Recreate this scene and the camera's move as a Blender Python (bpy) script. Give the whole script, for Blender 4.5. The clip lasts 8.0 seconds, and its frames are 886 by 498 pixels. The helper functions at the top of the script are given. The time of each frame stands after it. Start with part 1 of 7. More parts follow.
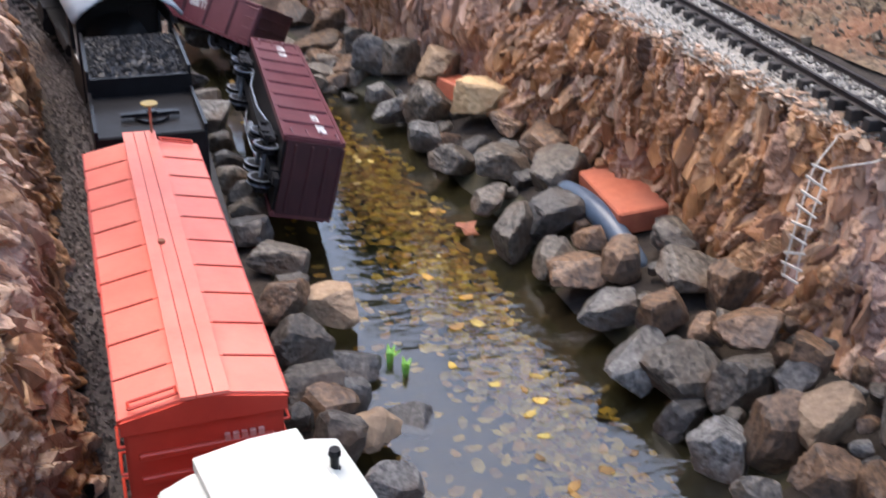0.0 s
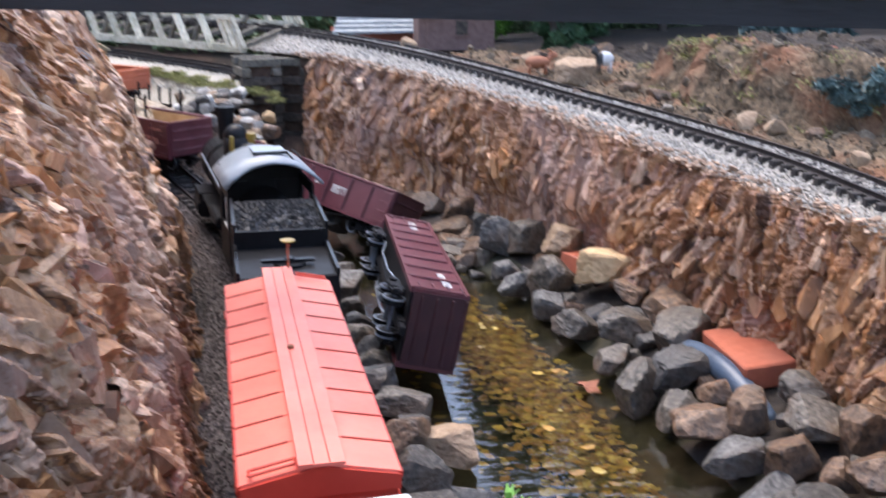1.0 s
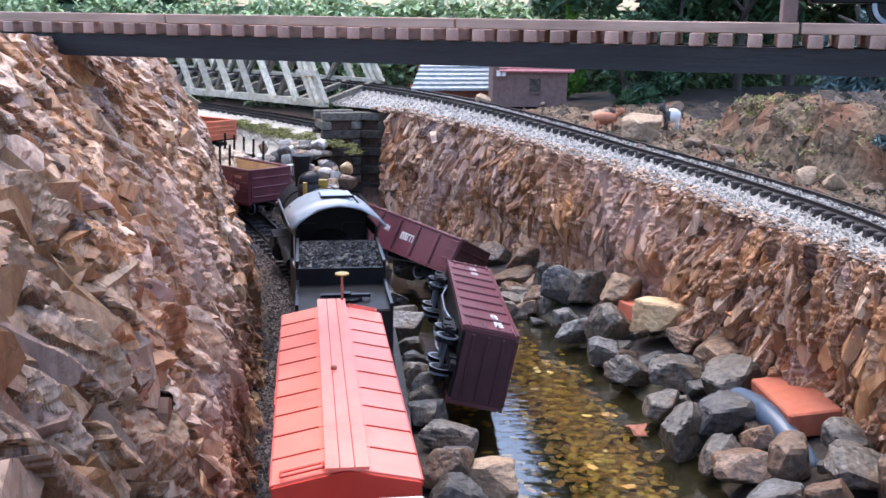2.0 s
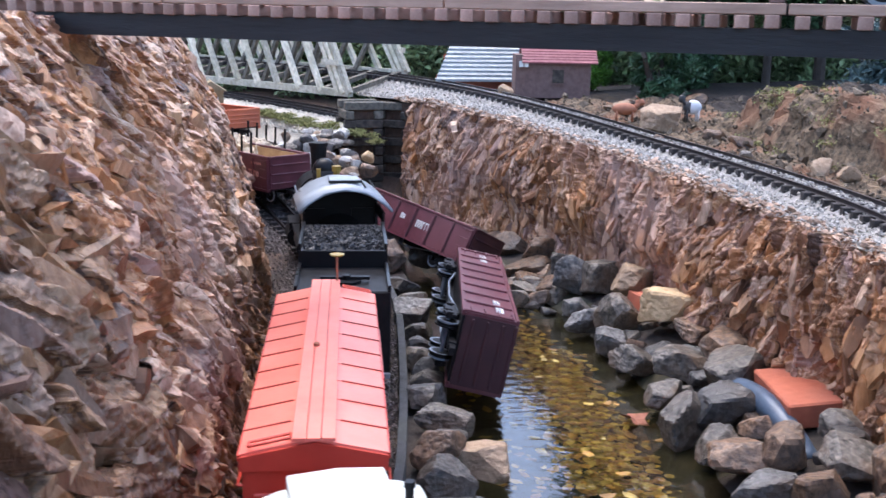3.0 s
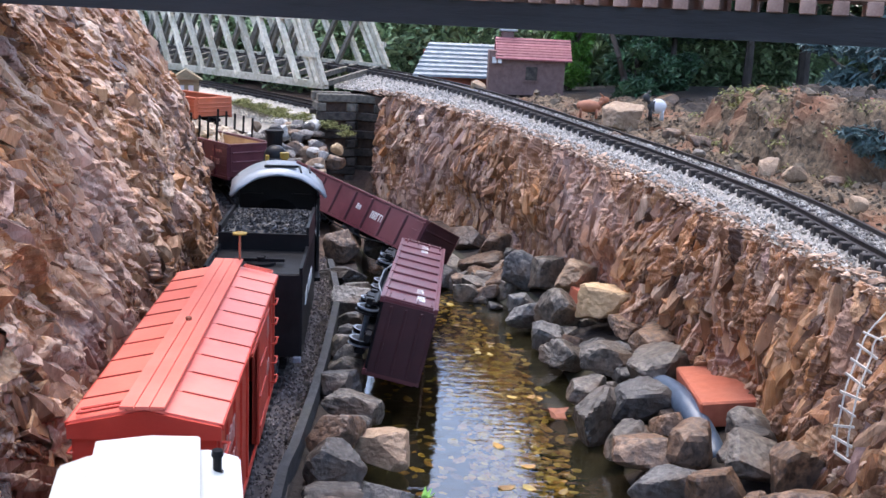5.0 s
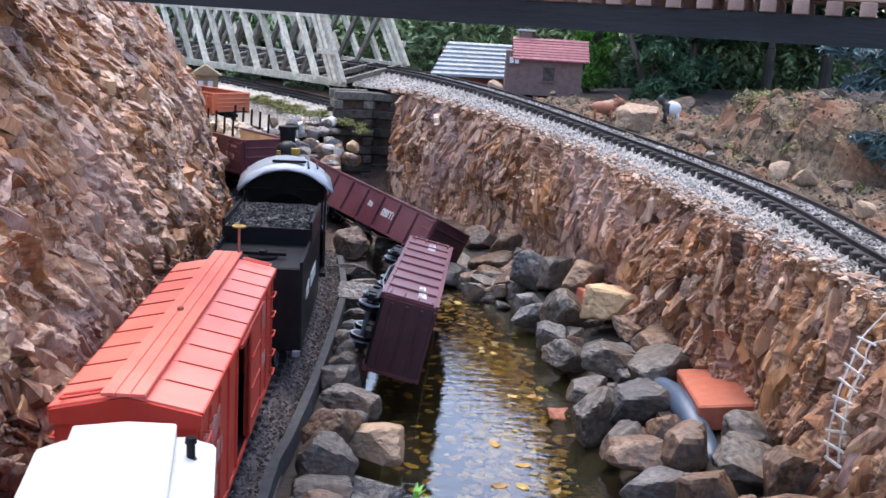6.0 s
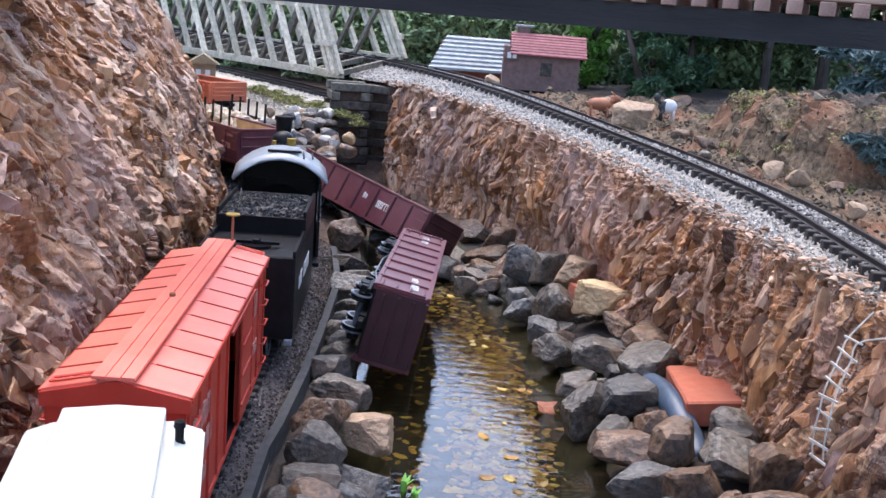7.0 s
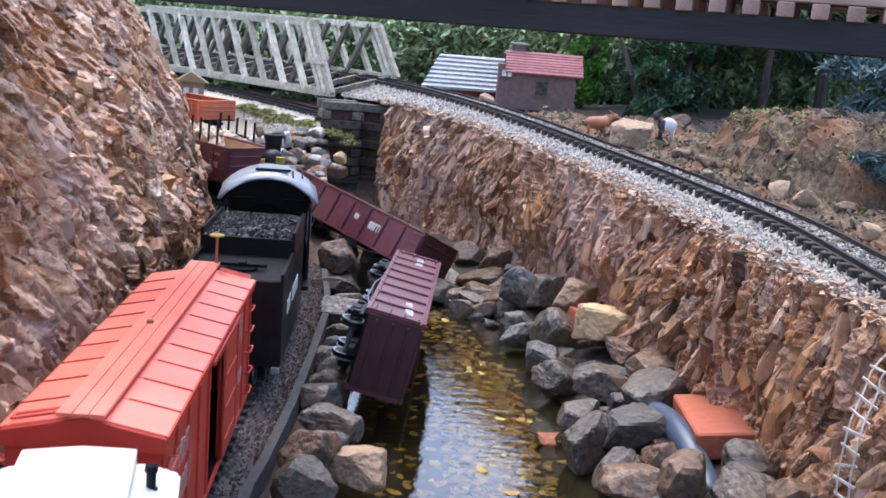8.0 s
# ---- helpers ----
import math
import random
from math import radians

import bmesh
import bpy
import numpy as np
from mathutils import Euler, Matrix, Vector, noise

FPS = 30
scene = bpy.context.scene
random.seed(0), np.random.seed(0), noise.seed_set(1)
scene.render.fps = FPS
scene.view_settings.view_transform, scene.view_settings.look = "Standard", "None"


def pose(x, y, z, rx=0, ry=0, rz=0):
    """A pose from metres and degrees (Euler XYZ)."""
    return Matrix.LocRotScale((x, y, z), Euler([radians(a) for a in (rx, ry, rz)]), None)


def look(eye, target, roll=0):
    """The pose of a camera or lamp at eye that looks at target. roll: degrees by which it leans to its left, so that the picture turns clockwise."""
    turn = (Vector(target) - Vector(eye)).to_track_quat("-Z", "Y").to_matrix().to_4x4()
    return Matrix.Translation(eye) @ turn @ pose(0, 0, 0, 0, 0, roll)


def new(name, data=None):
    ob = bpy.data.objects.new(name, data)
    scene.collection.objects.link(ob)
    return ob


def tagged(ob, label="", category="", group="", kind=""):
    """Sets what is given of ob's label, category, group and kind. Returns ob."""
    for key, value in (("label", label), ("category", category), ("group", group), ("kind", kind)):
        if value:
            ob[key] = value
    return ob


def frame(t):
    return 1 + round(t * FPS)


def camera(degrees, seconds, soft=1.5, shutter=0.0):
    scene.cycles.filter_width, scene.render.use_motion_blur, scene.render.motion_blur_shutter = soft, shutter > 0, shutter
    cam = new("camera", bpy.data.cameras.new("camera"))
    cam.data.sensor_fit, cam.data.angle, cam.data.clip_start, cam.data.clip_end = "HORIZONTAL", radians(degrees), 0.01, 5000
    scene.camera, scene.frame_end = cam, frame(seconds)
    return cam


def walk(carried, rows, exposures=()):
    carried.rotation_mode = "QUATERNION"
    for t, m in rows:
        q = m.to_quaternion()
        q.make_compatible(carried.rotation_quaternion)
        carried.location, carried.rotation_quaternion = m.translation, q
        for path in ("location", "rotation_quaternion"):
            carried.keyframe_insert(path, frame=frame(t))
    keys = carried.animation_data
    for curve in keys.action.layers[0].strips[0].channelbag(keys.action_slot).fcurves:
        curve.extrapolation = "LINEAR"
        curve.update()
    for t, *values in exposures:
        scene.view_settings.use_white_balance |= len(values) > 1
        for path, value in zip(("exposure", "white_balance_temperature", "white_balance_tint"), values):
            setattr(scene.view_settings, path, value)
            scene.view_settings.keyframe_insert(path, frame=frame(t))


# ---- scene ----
cam = camera(47.1, 8.0, shutter=0.5)
PATH = [
    (0, (-0.055, -0.573, 0.611), (0.582, 1.055, -0.361), 3.1),
    (0.5, (-0.064, -0.604, 0.557), (0.498, 1.157, -0.207), 2.0),
    (1, (-0.062, -0.645, 0.526), (0.368, 1.227, -0.032), 0.6),
    (1.5, (-0.044, -0.695, 0.518), (0.255, 1.227, 0.055), -0.1),
    (1.7, (-0.037, -0.71, 0.518), (0.256, 1.217, 0.072), 0.5),
    (2.8, (0.011, -0.721, 0.5), (0.194, 1.22, 0.053), 0.9),
    (3, (0.026, -0.727, 0.5), (0.212, 1.212, 0.048), 1.2),
    (3.5, (0.064, -0.727, 0.487), (0.286, 1.205, 0.02), 1.3),
    (4, (0.096, -0.722, 0.48), (0.316, 1.22, 0.052), 2.2),
    (4.5, (0.127, -0.721, 0.476), (0.283, 1.225, 0.042), 2.6),
    (4.7, (0.143, -0.724, 0.477), (0.307, 1.219, 0.032), 2.6),
    (5.8, (0.189, -0.727, 0.472), (0.28, 1.222, 0.031), 3.3),
    (6, (0.195, -0.729, 0.473), (0.294, 1.219, 0.028), 3.5),
    (6.5, (0.198, -0.733, 0.474), (0.325, 1.212, 0.028), 4.3),
    (7, (0.198, -0.735, 0.472), (0.307, 1.209, 0.017), 4.7),
    (7.5, (0.195, -0.716, 0.468), (0.294, 1.23, 0.017), 5.3),
    (8, (0.195, -0.671, 0.458), (0.319, 1.282, 0.046), 4.8),
]
EXPOSURES = [(0, 1.87, 6900, 12), (1.0, 2.0, 6600, 12), (1.7, 2.13, 6250, 13), (2.8, 2.05, 6200, 13), (3.5, 1.97, 6250, 13), (8, 1.97, 6400, 13)]
walk(cam, [(t, look(eye, target, roll)) for t, eye, target, roll in PATH], EXPOSURES)

# ---------------------------------------------------------------- light
world = bpy.data.worlds.new("world")
scene.world = world
world.use_nodes = True
wn = world.node_tree
sky = wn.nodes.new("ShaderNodeTexSky")
sky.sky_type = "NISHITA"
sky.sun_disc = False
sky.sun_elevation, sky.sun_rotation = radians(71), radians(-16)
sky.air_density, sky.dust_density, sky.ozone_density = 1.0, 3.0, 2.0
wn.links.new(sky.outputs[0], wn.nodes["Background"].inputs[0])
wn.nodes["Background"].inputs[1].default_value = 0.15
sun = new("sun", bpy.data.lights.new("sun", "SUN"))
sun.data.energy, sun.data.angle, sun.data.color = 0.36, radians(50), (1.0, 0.96, 0.92)
sun.matrix_world = look((-0.09, 0.313, 0.9455), (0, 0, 0))


# ---------------------------------------------------------------- materials
def material(name, dark, light, scale=40.0, rough=0.8, bump=0.3, metal=0.0, stain=None, stain_amount=0.5,
             random_value=0.0, island=False, spec=0.5, detail=8.0, stretch=None, stain_scale=0.2, hue_split=None, spread=0.2):
    """A surface with grain at one scale, stains at a larger one and a fine bump."""
    m = bpy.data.materials.new(name)
    m.use_nodes = True
    nt = m.node_tree
    b = nt.nodes["Principled BSDF"]
    b.inputs["Metallic"].default_value = metal
    b.inputs["Specular IOR Level"].default_value = spec
    co = nt.nodes.new("ShaderNodeTexCoord")
    mp = nt.nodes.new("ShaderNodeMapping")
    if stretch:
        mp.inputs["Scale"].default_value = stretch
    nt.links.new(co.outputs["Object"], mp.inputs["Vector"])
    fine = nt.nodes.new("ShaderNodeTexNoise")
    fine.inputs["Scale"].default_value, fine.inputs["Detail"].default_value = scale, detail
    fine.inputs["Roughness"].default_value = 0.65
    nt.links.new(mp.outputs[0], fine.inputs["Vector"])
    ramp = nt.nodes.new("ShaderNodeValToRGB")
    ramp.color_ramp.elements[0].position, ramp.color_ramp.elements[1].position = 0.5 - spread, 0.5 + spread
    ramp.color_ramp.elements[0].color, ramp.color_ramp.elements[1].color = (*dark, 1), (*light, 1)
    nt.links.new(fine.outputs[0], ramp.inputs[0])
    colour = ramp.outputs[0]
    coarse = nt.nodes.new("ShaderNodeTexNoise")
    coarse.inputs["Scale"].default_value, coarse.inputs["Detail"].default_value = scale * stain_scale, 5.0
    nt.links.new(co.outputs["Object"], coarse.inputs["Vector"])
    if stain:
        sr = nt.nodes.new("ShaderNodeMapRange")
        sr.inputs["From Min"].default_value, sr.inputs["From Max"].default_value = 0.48, 0.66
        sr.inputs["To Max"].default_value = stain_amount
        nt.links.new(coarse.outputs[0], sr.inputs["Value"])
        mix = nt.nodes.new("ShaderNodeMixRGB")
        mix.inputs[2].default_value = (*stain, 1)
        nt.links.new(sr.outputs[0], mix.inputs[0])
        nt.links.new(colour, mix.inputs[1])
        colour = mix.outputs[0]
    if random_value or island or hue_split:
        if island:
            geo = nt.nodes.new("ShaderNodeNewGeometry")
            rnd = geo.outputs["Random Per Island"]
        else:
            rnd = nt.nodes.new("ShaderNodeObjectInfo").outputs["Random"]
        if hue_split:
            hr = nt.nodes.new("ShaderNodeValToRGB")
            hr.color_ramp.interpolation = "CONSTANT"
            while len(hr.color_ramp.elements) < len(hue_split):
                hr.color_ramp.elements.new(0.5)
            for i, c in enumerate(hue_split):
                hr.color_ramp.elements[i].position = i / len(hue_split)
                hr.color_ramp.elements[i].color = (*c, 1)
            nt.links.new(rnd, hr.inputs[0])
            mx = nt.nodes.new("ShaderNodeMixRGB")
            mx.blend_type = "MULTIPLY"
            mx.inputs[0].default_value = 1.0
            nt.links.new(colour, mx.inputs[1])
            nt.links.new(hr.outputs[0], mx.inputs[2])
            colour = mx.outputs[0]
        if random_value:
            wn_ = nt.nodes.new("ShaderNodeTexWhiteNoise")
            wn_.noise_dimensions = "1D"
            nt.links.new(rnd, wn_.inputs["W"])
            vr = nt.nodes.new("ShaderNodeMapRange")
            vr.inputs["To Min"].default_value, vr.inputs["To Max"].default_value = 1 - random_value, 1 + random_value
            nt.links.new(wn_.outputs[0], vr.inputs["Value"])
            hs = nt.nodes.new("ShaderNodeHueSaturation")
            nt.links.new(vr.outputs[0], hs.inputs["Value"])
            nt.links.new(colour, hs.inputs["Color"])
            colour = hs.outputs[0]
    nt.links.new(colour, b.inputs["Base Color"])
    rr = nt.nodes.new("ShaderNodeMapRange")
    rr.inputs["To Min"].default_value, rr.inputs["To Max"].default_value = max(0.03, rough - 0.12), min(1.0, rough + 0.12)
    nt.links.new(coarse.outputs[0], rr.inputs["Value"])
    nt.links.new(rr.outputs[0], b.inputs["Roughness"])
    if bump:
        bp = nt.nodes.new("ShaderNodeBump")
        bp.inputs["Strength"].default_value, bp.inputs["Distance"].default_value = bump, 0.3 / scale
        nt.links.new(fine.outputs[0], bp.inputs["Height"])
        nt.links.new(bp.outputs[0], b.inputs["Normal"])
    return m


def shale_material(name, source, rough=0.37, dark=1.0):
    """Broken shale: each piece has a colour of its own, with streaks along the bedding and broad rusty or mauve zones."""
    m = bpy.data.materials.new(name)
    m.use_nodes = True
    nt = m.node_tree
    b = nt.nodes["Principled BSDF"]
    co = nt.nodes.new("ShaderNodeTexCoord")
    if source == "tone":
        at = nt.nodes.new("ShaderNodeAttribute")
        at.attribute_name = "tone"
        rnd = at.outputs["Fac"]
    elif source == "island":
        rnd = nt.nodes.new("ShaderNodeNewGeometry").outputs["Random Per Island"]
    else:
        rnd = nt.nodes.new("ShaderNodeObjectInfo").outputs["Random"]
    tones = nt.nodes.new("ShaderNodeValToRGB")
    tones.color_ramp.interpolation = "CONSTANT"
    cols = [(0.35, 0.18, 0.095), (0.48, 0.29, 0.17), (0.2, 0.098, 0.056), (0.52, 0.27, 0.125), (0.42, 0.265, 0.2), (0.64, 0.46, 0.34), (0.26, 0.125, 0.07),
            (0.42, 0.2, 0.09), (0.57, 0.38, 0.25), (0.38, 0.25, 0.22), (0.14, 0.07, 0.043), (0.52, 0.32, 0.18), (0.62, 0.47, 0.36), (0.3, 0.15, 0.085), (0.46, 0.23, 0.105), (0.54, 0.39, 0.31)]
    while len(tones.color_ramp.elements) < len(cols):
        tones.color_ramp.elements.new(0.5)
    for k, c in enumerate(cols):
        lift = (sum(c) / 0.82) ** 0.3
        tones.color_ramp.elements[k].position = k / len(cols)
        tones.color_ramp.elements[k].color = (min(0.85, c[0] * lift) * dark, min(0.8, c[1] * lift) * dark * 0.93, min(0.8, c[2] * lift) * dark * 0.85, 1)
    nt.links.new(rnd, tones.inputs[0])

    def noise_of(scale, stretch, detail, rough_):
        mp = nt.nodes.new("ShaderNodeMapping")
        mp.inputs["Scale"].default_value = stretch
        nz = nt.nodes.new("ShaderNodeTexNoise")
        nz.inputs["Scale"].default_value, nz.inputs["Detail"].default_value, nz.inputs["Roughness"].default_value = scale, detail, rough_
        nt.links.new(co.outputs["Object"], mp.inputs["Vector"])
        nt.links.new(mp.outputs[0], nz.inputs["Vector"])
        return nz.outputs[0]

    def mixed(kind, a, c, value, lo, hi, amount):
        """Mixes colour c over a where value passes from lo to hi."""
        r = nt.nodes.new("ShaderNodeMapRange")
        r.inputs["From Min"].default_value, r.inputs["From Max"].default_value, r.inputs["To Max"].default_value = lo, hi, amount
        nt.links.new(value, r.inputs["Value"])
        x = nt.nodes.new("ShaderNodeMixRGB")
        x.blend_type = kind
        x.inputs[2].default_value = (*c, 1)
        nt.links.new(r.outputs[0], x.inputs[0])
        nt.links.new(a, x.inputs[1])
        return x.outputs[0]
    streak = noise_of(110, (1, 1, 0.28), 8.0, 0.68)
    colour = mixed("MULTIPLY", tones.outputs[0], (0.42, 0.34, 0.3), streak, 0.56, 0.36, 0.85)
    colour = mixed("MIX", colour, tuple(u * dark for u in (0.66, 0.5, 0.38)), streak, 0.58, 0.76, 0.5)
    colour = mixed("MIX", colour, tuple(u * dark for u in (0.46, 0.2, 0.065)), noise_of(3.2, (1, 1, 1), 4.0, 0.6), 0.46, 0.64, 0.45)
    colour = mixed("MIX", colour, tuple(u * dark for u in (0.5, 0.38, 0.36)), noise_of(2.6, (1, 1.2, 1.4), 4.0, 0.6), 0.52, 0.68, 0.4)
    colour = mixed("MULTIPLY", colour, (0.35, 0.26, 0.23), noise_of(13, (1, 1, 0.8), 6.0, 0.7), 0.55, 0.7, 0.75)
    nt.links.new(colour, b.inputs["Base Color"])
    rr = nt.nodes.new("ShaderNodeMapRange")
    rr.inputs["To Min"].default_value, rr.inputs["To Max"].default_value = rough - 0.18, rough + 0.2
    nt.links.new(noise_of(20, (1, 1, 1), 5.0, 0.6), rr.inputs["Value"])
    nt.links.new(rr.outputs[0], b.inputs["Roughness"])
    bp = nt.nodes.new("ShaderNodeBump")
    bp.inputs["Strength"].default_value, bp.inputs["Distance"].default_value = 0.9, 0.003
    nt.links.new(streak, bp.inputs["Height"])
    nt.links.new(bp.outputs[0], b.inputs["Normal"])
    return m


M_SHALE = shale_material("shale", "object")
M_SHALE_LOOSE = shale_material("shale_joined", "island")
M_SHALE_FACE = shale_material("shale_face", "tone")
# near slabs: wet, and darkened further for the bridge's shade on them
M_SHALE_WET_SHADED = shale_material("shale_face_wet_shaded", "tone", 0.26, 0.5)
M_SHALE_LOOSE_WET_SHADED = shale_material("shale_joined_wet_shaded", "island", 0.26, 0.5)
M_LIP = material("cliff_lip", (0.2, 0.125, 0.085), (0.52, 0.37, 0.27), 90, 0.85, 0.6, random_value=0.45, island=True)
M_EARTH = material("earth", (0.03, 0.022, 0.014), (0.23, 0.158, 0.095), 95, 0.9, 1.0, stain=(0.24, 0.098, 0.05), stain_amount=0.6, stain_scale=0.08, spread=0.16)
M_CLOD = material("clods", (0.035, 0.028, 0.02), (0.22, 0.17, 0.12), 90, 0.9, 0.6, random_value=0.4, island=True)
M_SOIL = material("soil", (0.014, 0.011, 0.01), (0.046, 0.035, 0.028), 60, 0.9, 0.8, stain=(0.08, 0.055, 0.034), stain_amount=0.5)
M_BEDROCK = material("bedrock", (0.03, 0.017, 0.012), (0.12, 0.072, 0.048), 45, 0.8, 1.0, stain=(0.05, 0.03, 0.025), stain_amount=0.7)
M_GRANITE = {
    "g": material("granite_grey", (0.026, 0.023, 0.02), (0.185, 0.158, 0.13), 120, 0.42, 1.0, stain=(0.12, 0.075, 0.045), stain_amount=0.75, random_value=0.35, stain_scale=0.16, spread=0.13),
    "d": material("granite_dark", (0.016, 0.0155, 0.016), (0.105, 0.1, 0.097), 130, 0.4, 1.0, stain=(0.075, 0.052, 0.036), stain_amount=0.7, random_value=0.3, stain_scale=0.16, spread=0.13),
    "l": material("granite_pale", (0.045, 0.044, 0.043), (0.24, 0.23, 0.215), 120, 0.45, 1.0, stain=(0.12, 0.08, 0.055), stain_amount=0.75, random_value=0.25, stain_scale=0.16, spread=0.13),
    "b": material("granite_brown", (0.045, 0.026, 0.016), (0.25, 0.15, 0.09), 120, 0.42, 1.0, stain=(0.08, 0.071, 0.064), stain_amount=0.6, random_value=0.3, stain_scale=0.16, spread=0.13),
    "s": material("sandy_boulder", (0.2, 0.13, 0.08), (0.44, 0.31, 0.2), 90, 0.65, 0.9, stain=(0.16, 0.11, 0.075), stain_amount=0.5, random_value=0.2, stain_scale=0.2),
    "p": material("limestone_pale", (0.3, 0.285, 0.26), (0.7, 0.68, 0.63), 110, 0.55, 0.9, stain=(0.24, 0.2, 0.15), stain_amount=0.5, random_value=0.25, stain_scale=0.2),
    "t": material("sandstone", (0.48, 0.31, 0.15), (0.78, 0.56, 0.33), 90, 0.6, 0.9, stain=(0.42, 0.28, 0.15), stain_amount=0.35, stain_scale=0.2),
}
M_BALLAST = material("ballast", (0.22, 0.2, 0.175), (0.58, 0.55, 0.5), 160, 0.85, 0.4, random_value=0.5, island=True)
M_FAR_BALLAST = material("far_ballast", (0.38, 0.34, 0.27), (0.74, 0.69, 0.58), 160, 0.85, 0.4, random_value=0.35, island=True)
M_DARK_BALLAST = material("dark_ballast", (0.075, 0.062, 0.06), (0.21, 0.178, 0.17), 160, 0.85, 0.4, random_value=0.45, island=True)
M_RAIL = material("rail_brown", (0.022, 0.018, 0.019), (0.065, 0.055, 0.055), 120, 0.4, 0.15, metal=0.5)
M_SLEEPER = material("sleeper_plastic", (0.016, 0.014, 0.014), (0.045, 0.038, 0.036), 120, 0.7, 0.3)
M_PLANK_EDGE = material("edge_board", (0.017, 0.019, 0.022), (0.055, 0.058, 0.064), 60, 0.8, 0.4, stain=(0.04, 0.045, 0.035))
M_TIE = material("bridge_tie_wood", (0.2, 0.11, 0.085), (0.45, 0.29, 0.23), 70, 0.75, 0.4, random_value=0.25, stretch=(1, 0.15, 1))
M_DECK = material("bridge_guard_wood", (0.28, 0.17, 0.12), (0.5, 0.34, 0.26), 60, 0.72, 0.35, stretch=(0.12, 1, 1), stain=(0.2, 0.13, 0.1))
M_BEAM = material("bridge_beam_dark", (0.006, 0.006, 0.007), (0.02, 0.02, 0.022), 40, 0.75, 0.4, stretch=(0.15, 1, 1))
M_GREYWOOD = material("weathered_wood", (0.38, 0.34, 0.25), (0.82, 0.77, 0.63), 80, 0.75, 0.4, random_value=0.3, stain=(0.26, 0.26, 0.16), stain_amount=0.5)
# darker grey: shade on the truss counters, own colour of the cribs' top logs
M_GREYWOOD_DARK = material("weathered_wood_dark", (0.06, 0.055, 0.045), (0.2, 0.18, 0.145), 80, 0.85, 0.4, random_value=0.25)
# timber colour darkened for the shade on the cribs' lower logs
M_OLDWOOD = material("old_timber", (0.012, 0.01, 0.009), (0.085, 0.068, 0.055), 70, 0.85, 0.5, random_value=0.25)
M_YELLOWPOST = material("post_wood", (0.3, 0.22, 0.1), (0.52, 0.42, 0.22), 60, 0.8, 0.3)
# the roof's pink highlight is painted in, over a red lighter than the sides
M_RED_ROOF_LIT = material("red_roof_lit", (0.73, 0.145, 0.1), (0.85, 0.2, 0.14), 25, 0.42, 0.04, stain=(0.9, 0.34, 0.26), stain_amount=0.3)
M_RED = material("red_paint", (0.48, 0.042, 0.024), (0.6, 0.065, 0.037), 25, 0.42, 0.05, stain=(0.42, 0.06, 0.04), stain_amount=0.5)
M_SEAM = material("red_seam", (0.28, 0.03, 0.02), (0.36, 0.045, 0.03), 40, 0.5, 0.05)
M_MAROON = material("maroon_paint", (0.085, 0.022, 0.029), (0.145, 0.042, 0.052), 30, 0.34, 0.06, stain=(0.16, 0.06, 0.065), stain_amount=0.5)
# maroon darkened for the shade on the wrecked ends, also on the rib seams
M_MAROON_DARK = material("maroon_end_shaded", (0.035, 0.009, 0.013), (0.062, 0.017, 0.022), 30, 0.55, 0.05)
M_WHITE = material("white_paint", (0.46, 0.475, 0.44), (0.54, 0.555, 0.52), 20, 0.35, 0.03)
M_LETTER = material("letter_white", (0.6, 0.6, 0.58), (0.75, 0.75, 0.72), 60, 0.6, 0.05)
M_LETTER_DIM = material("letter_worn", (0.45, 0.14, 0.11), (0.62, 0.36, 0.31), 90, 0.6, 0.05)
M_BLACK = material("black_paint", (0.006, 0.006, 0.007), (0.016, 0.016, 0.018), 40, 0.42, 0.06, spec=0.15)
M_BLACK_GLOSS = material("black_gloss", (0.005, 0.005, 0.006), (0.012, 0.012, 0.014), 40, 0.3, 0.03, spec=0.18)
M_COAL = material("coal", (0.004, 0.0045, 0.006), (0.016, 0.018, 0.023), 200, 0.35, 0.3, spec=0.25, island=True, random_value=0.5)
M_SILVER = material("silver_roof", (0.2, 0.23, 0.26), (0.3, 0.335, 0.375), 30, 0.38, 0.06, stain=(0.34, 0.36, 0.38))
M_STEEL = material("wheel_steel", (0.15, 0.18, 0.22), (0.34, 0.38, 0.44), 60, 0.35, 0.1, metal=0.4)
M_GOLD = material("brass_yellow", (0.26, 0.17, 0.025), (0.4, 0.28, 0.06), 50, 0.4, 0.1)
M_RUST = material("rust", (0.2, 0.07, 0.04), (0.36, 0.14, 0.08), 80, 0.8, 0.3)
M_ORANGE = material("orange_paint", (0.52, 0.13, 0.06), (0.66, 0.2, 0.1), 30, 0.5, 0.1, stain=(0.4, 0.12, 0.07), stain_amount=0.5)
M_TERRACOTTA = material("terracotta", (0.4, 0.1, 0.052), (0.52, 0.155, 0.085), 60, 0.6, 0.25, stain=(0.3, 0.1, 0.065), stain_amount=0.6)
M_BLUEPIPE = material("blue_grey_plastic", (0.035, 0.055, 0.09), (0.1, 0.14, 0.2), 30, 0.35, 0.1)
M_HOUSE = material("house_brown", (0.12, 0.07, 0.06), (0.2, 0.125, 0.11), 70, 0.8, 0.3)
M_HOUSE_ROOF = material("maroon_shingle", (0.22, 0.068, 0.076), (0.34, 0.125, 0.135), 70, 0.7, 0.3, random_value=0.15)
M_GREYROOF = material("grey_shingle", (0.2, 0.225, 0.23), (0.36, 0.39, 0.395), 60, 0.6, 0.2, random_value=0.1)
M_CREAM = material("cream_paint", (0.2, 0.165, 0.09), (0.34, 0.28, 0.17), 50, 0.7, 0.2)
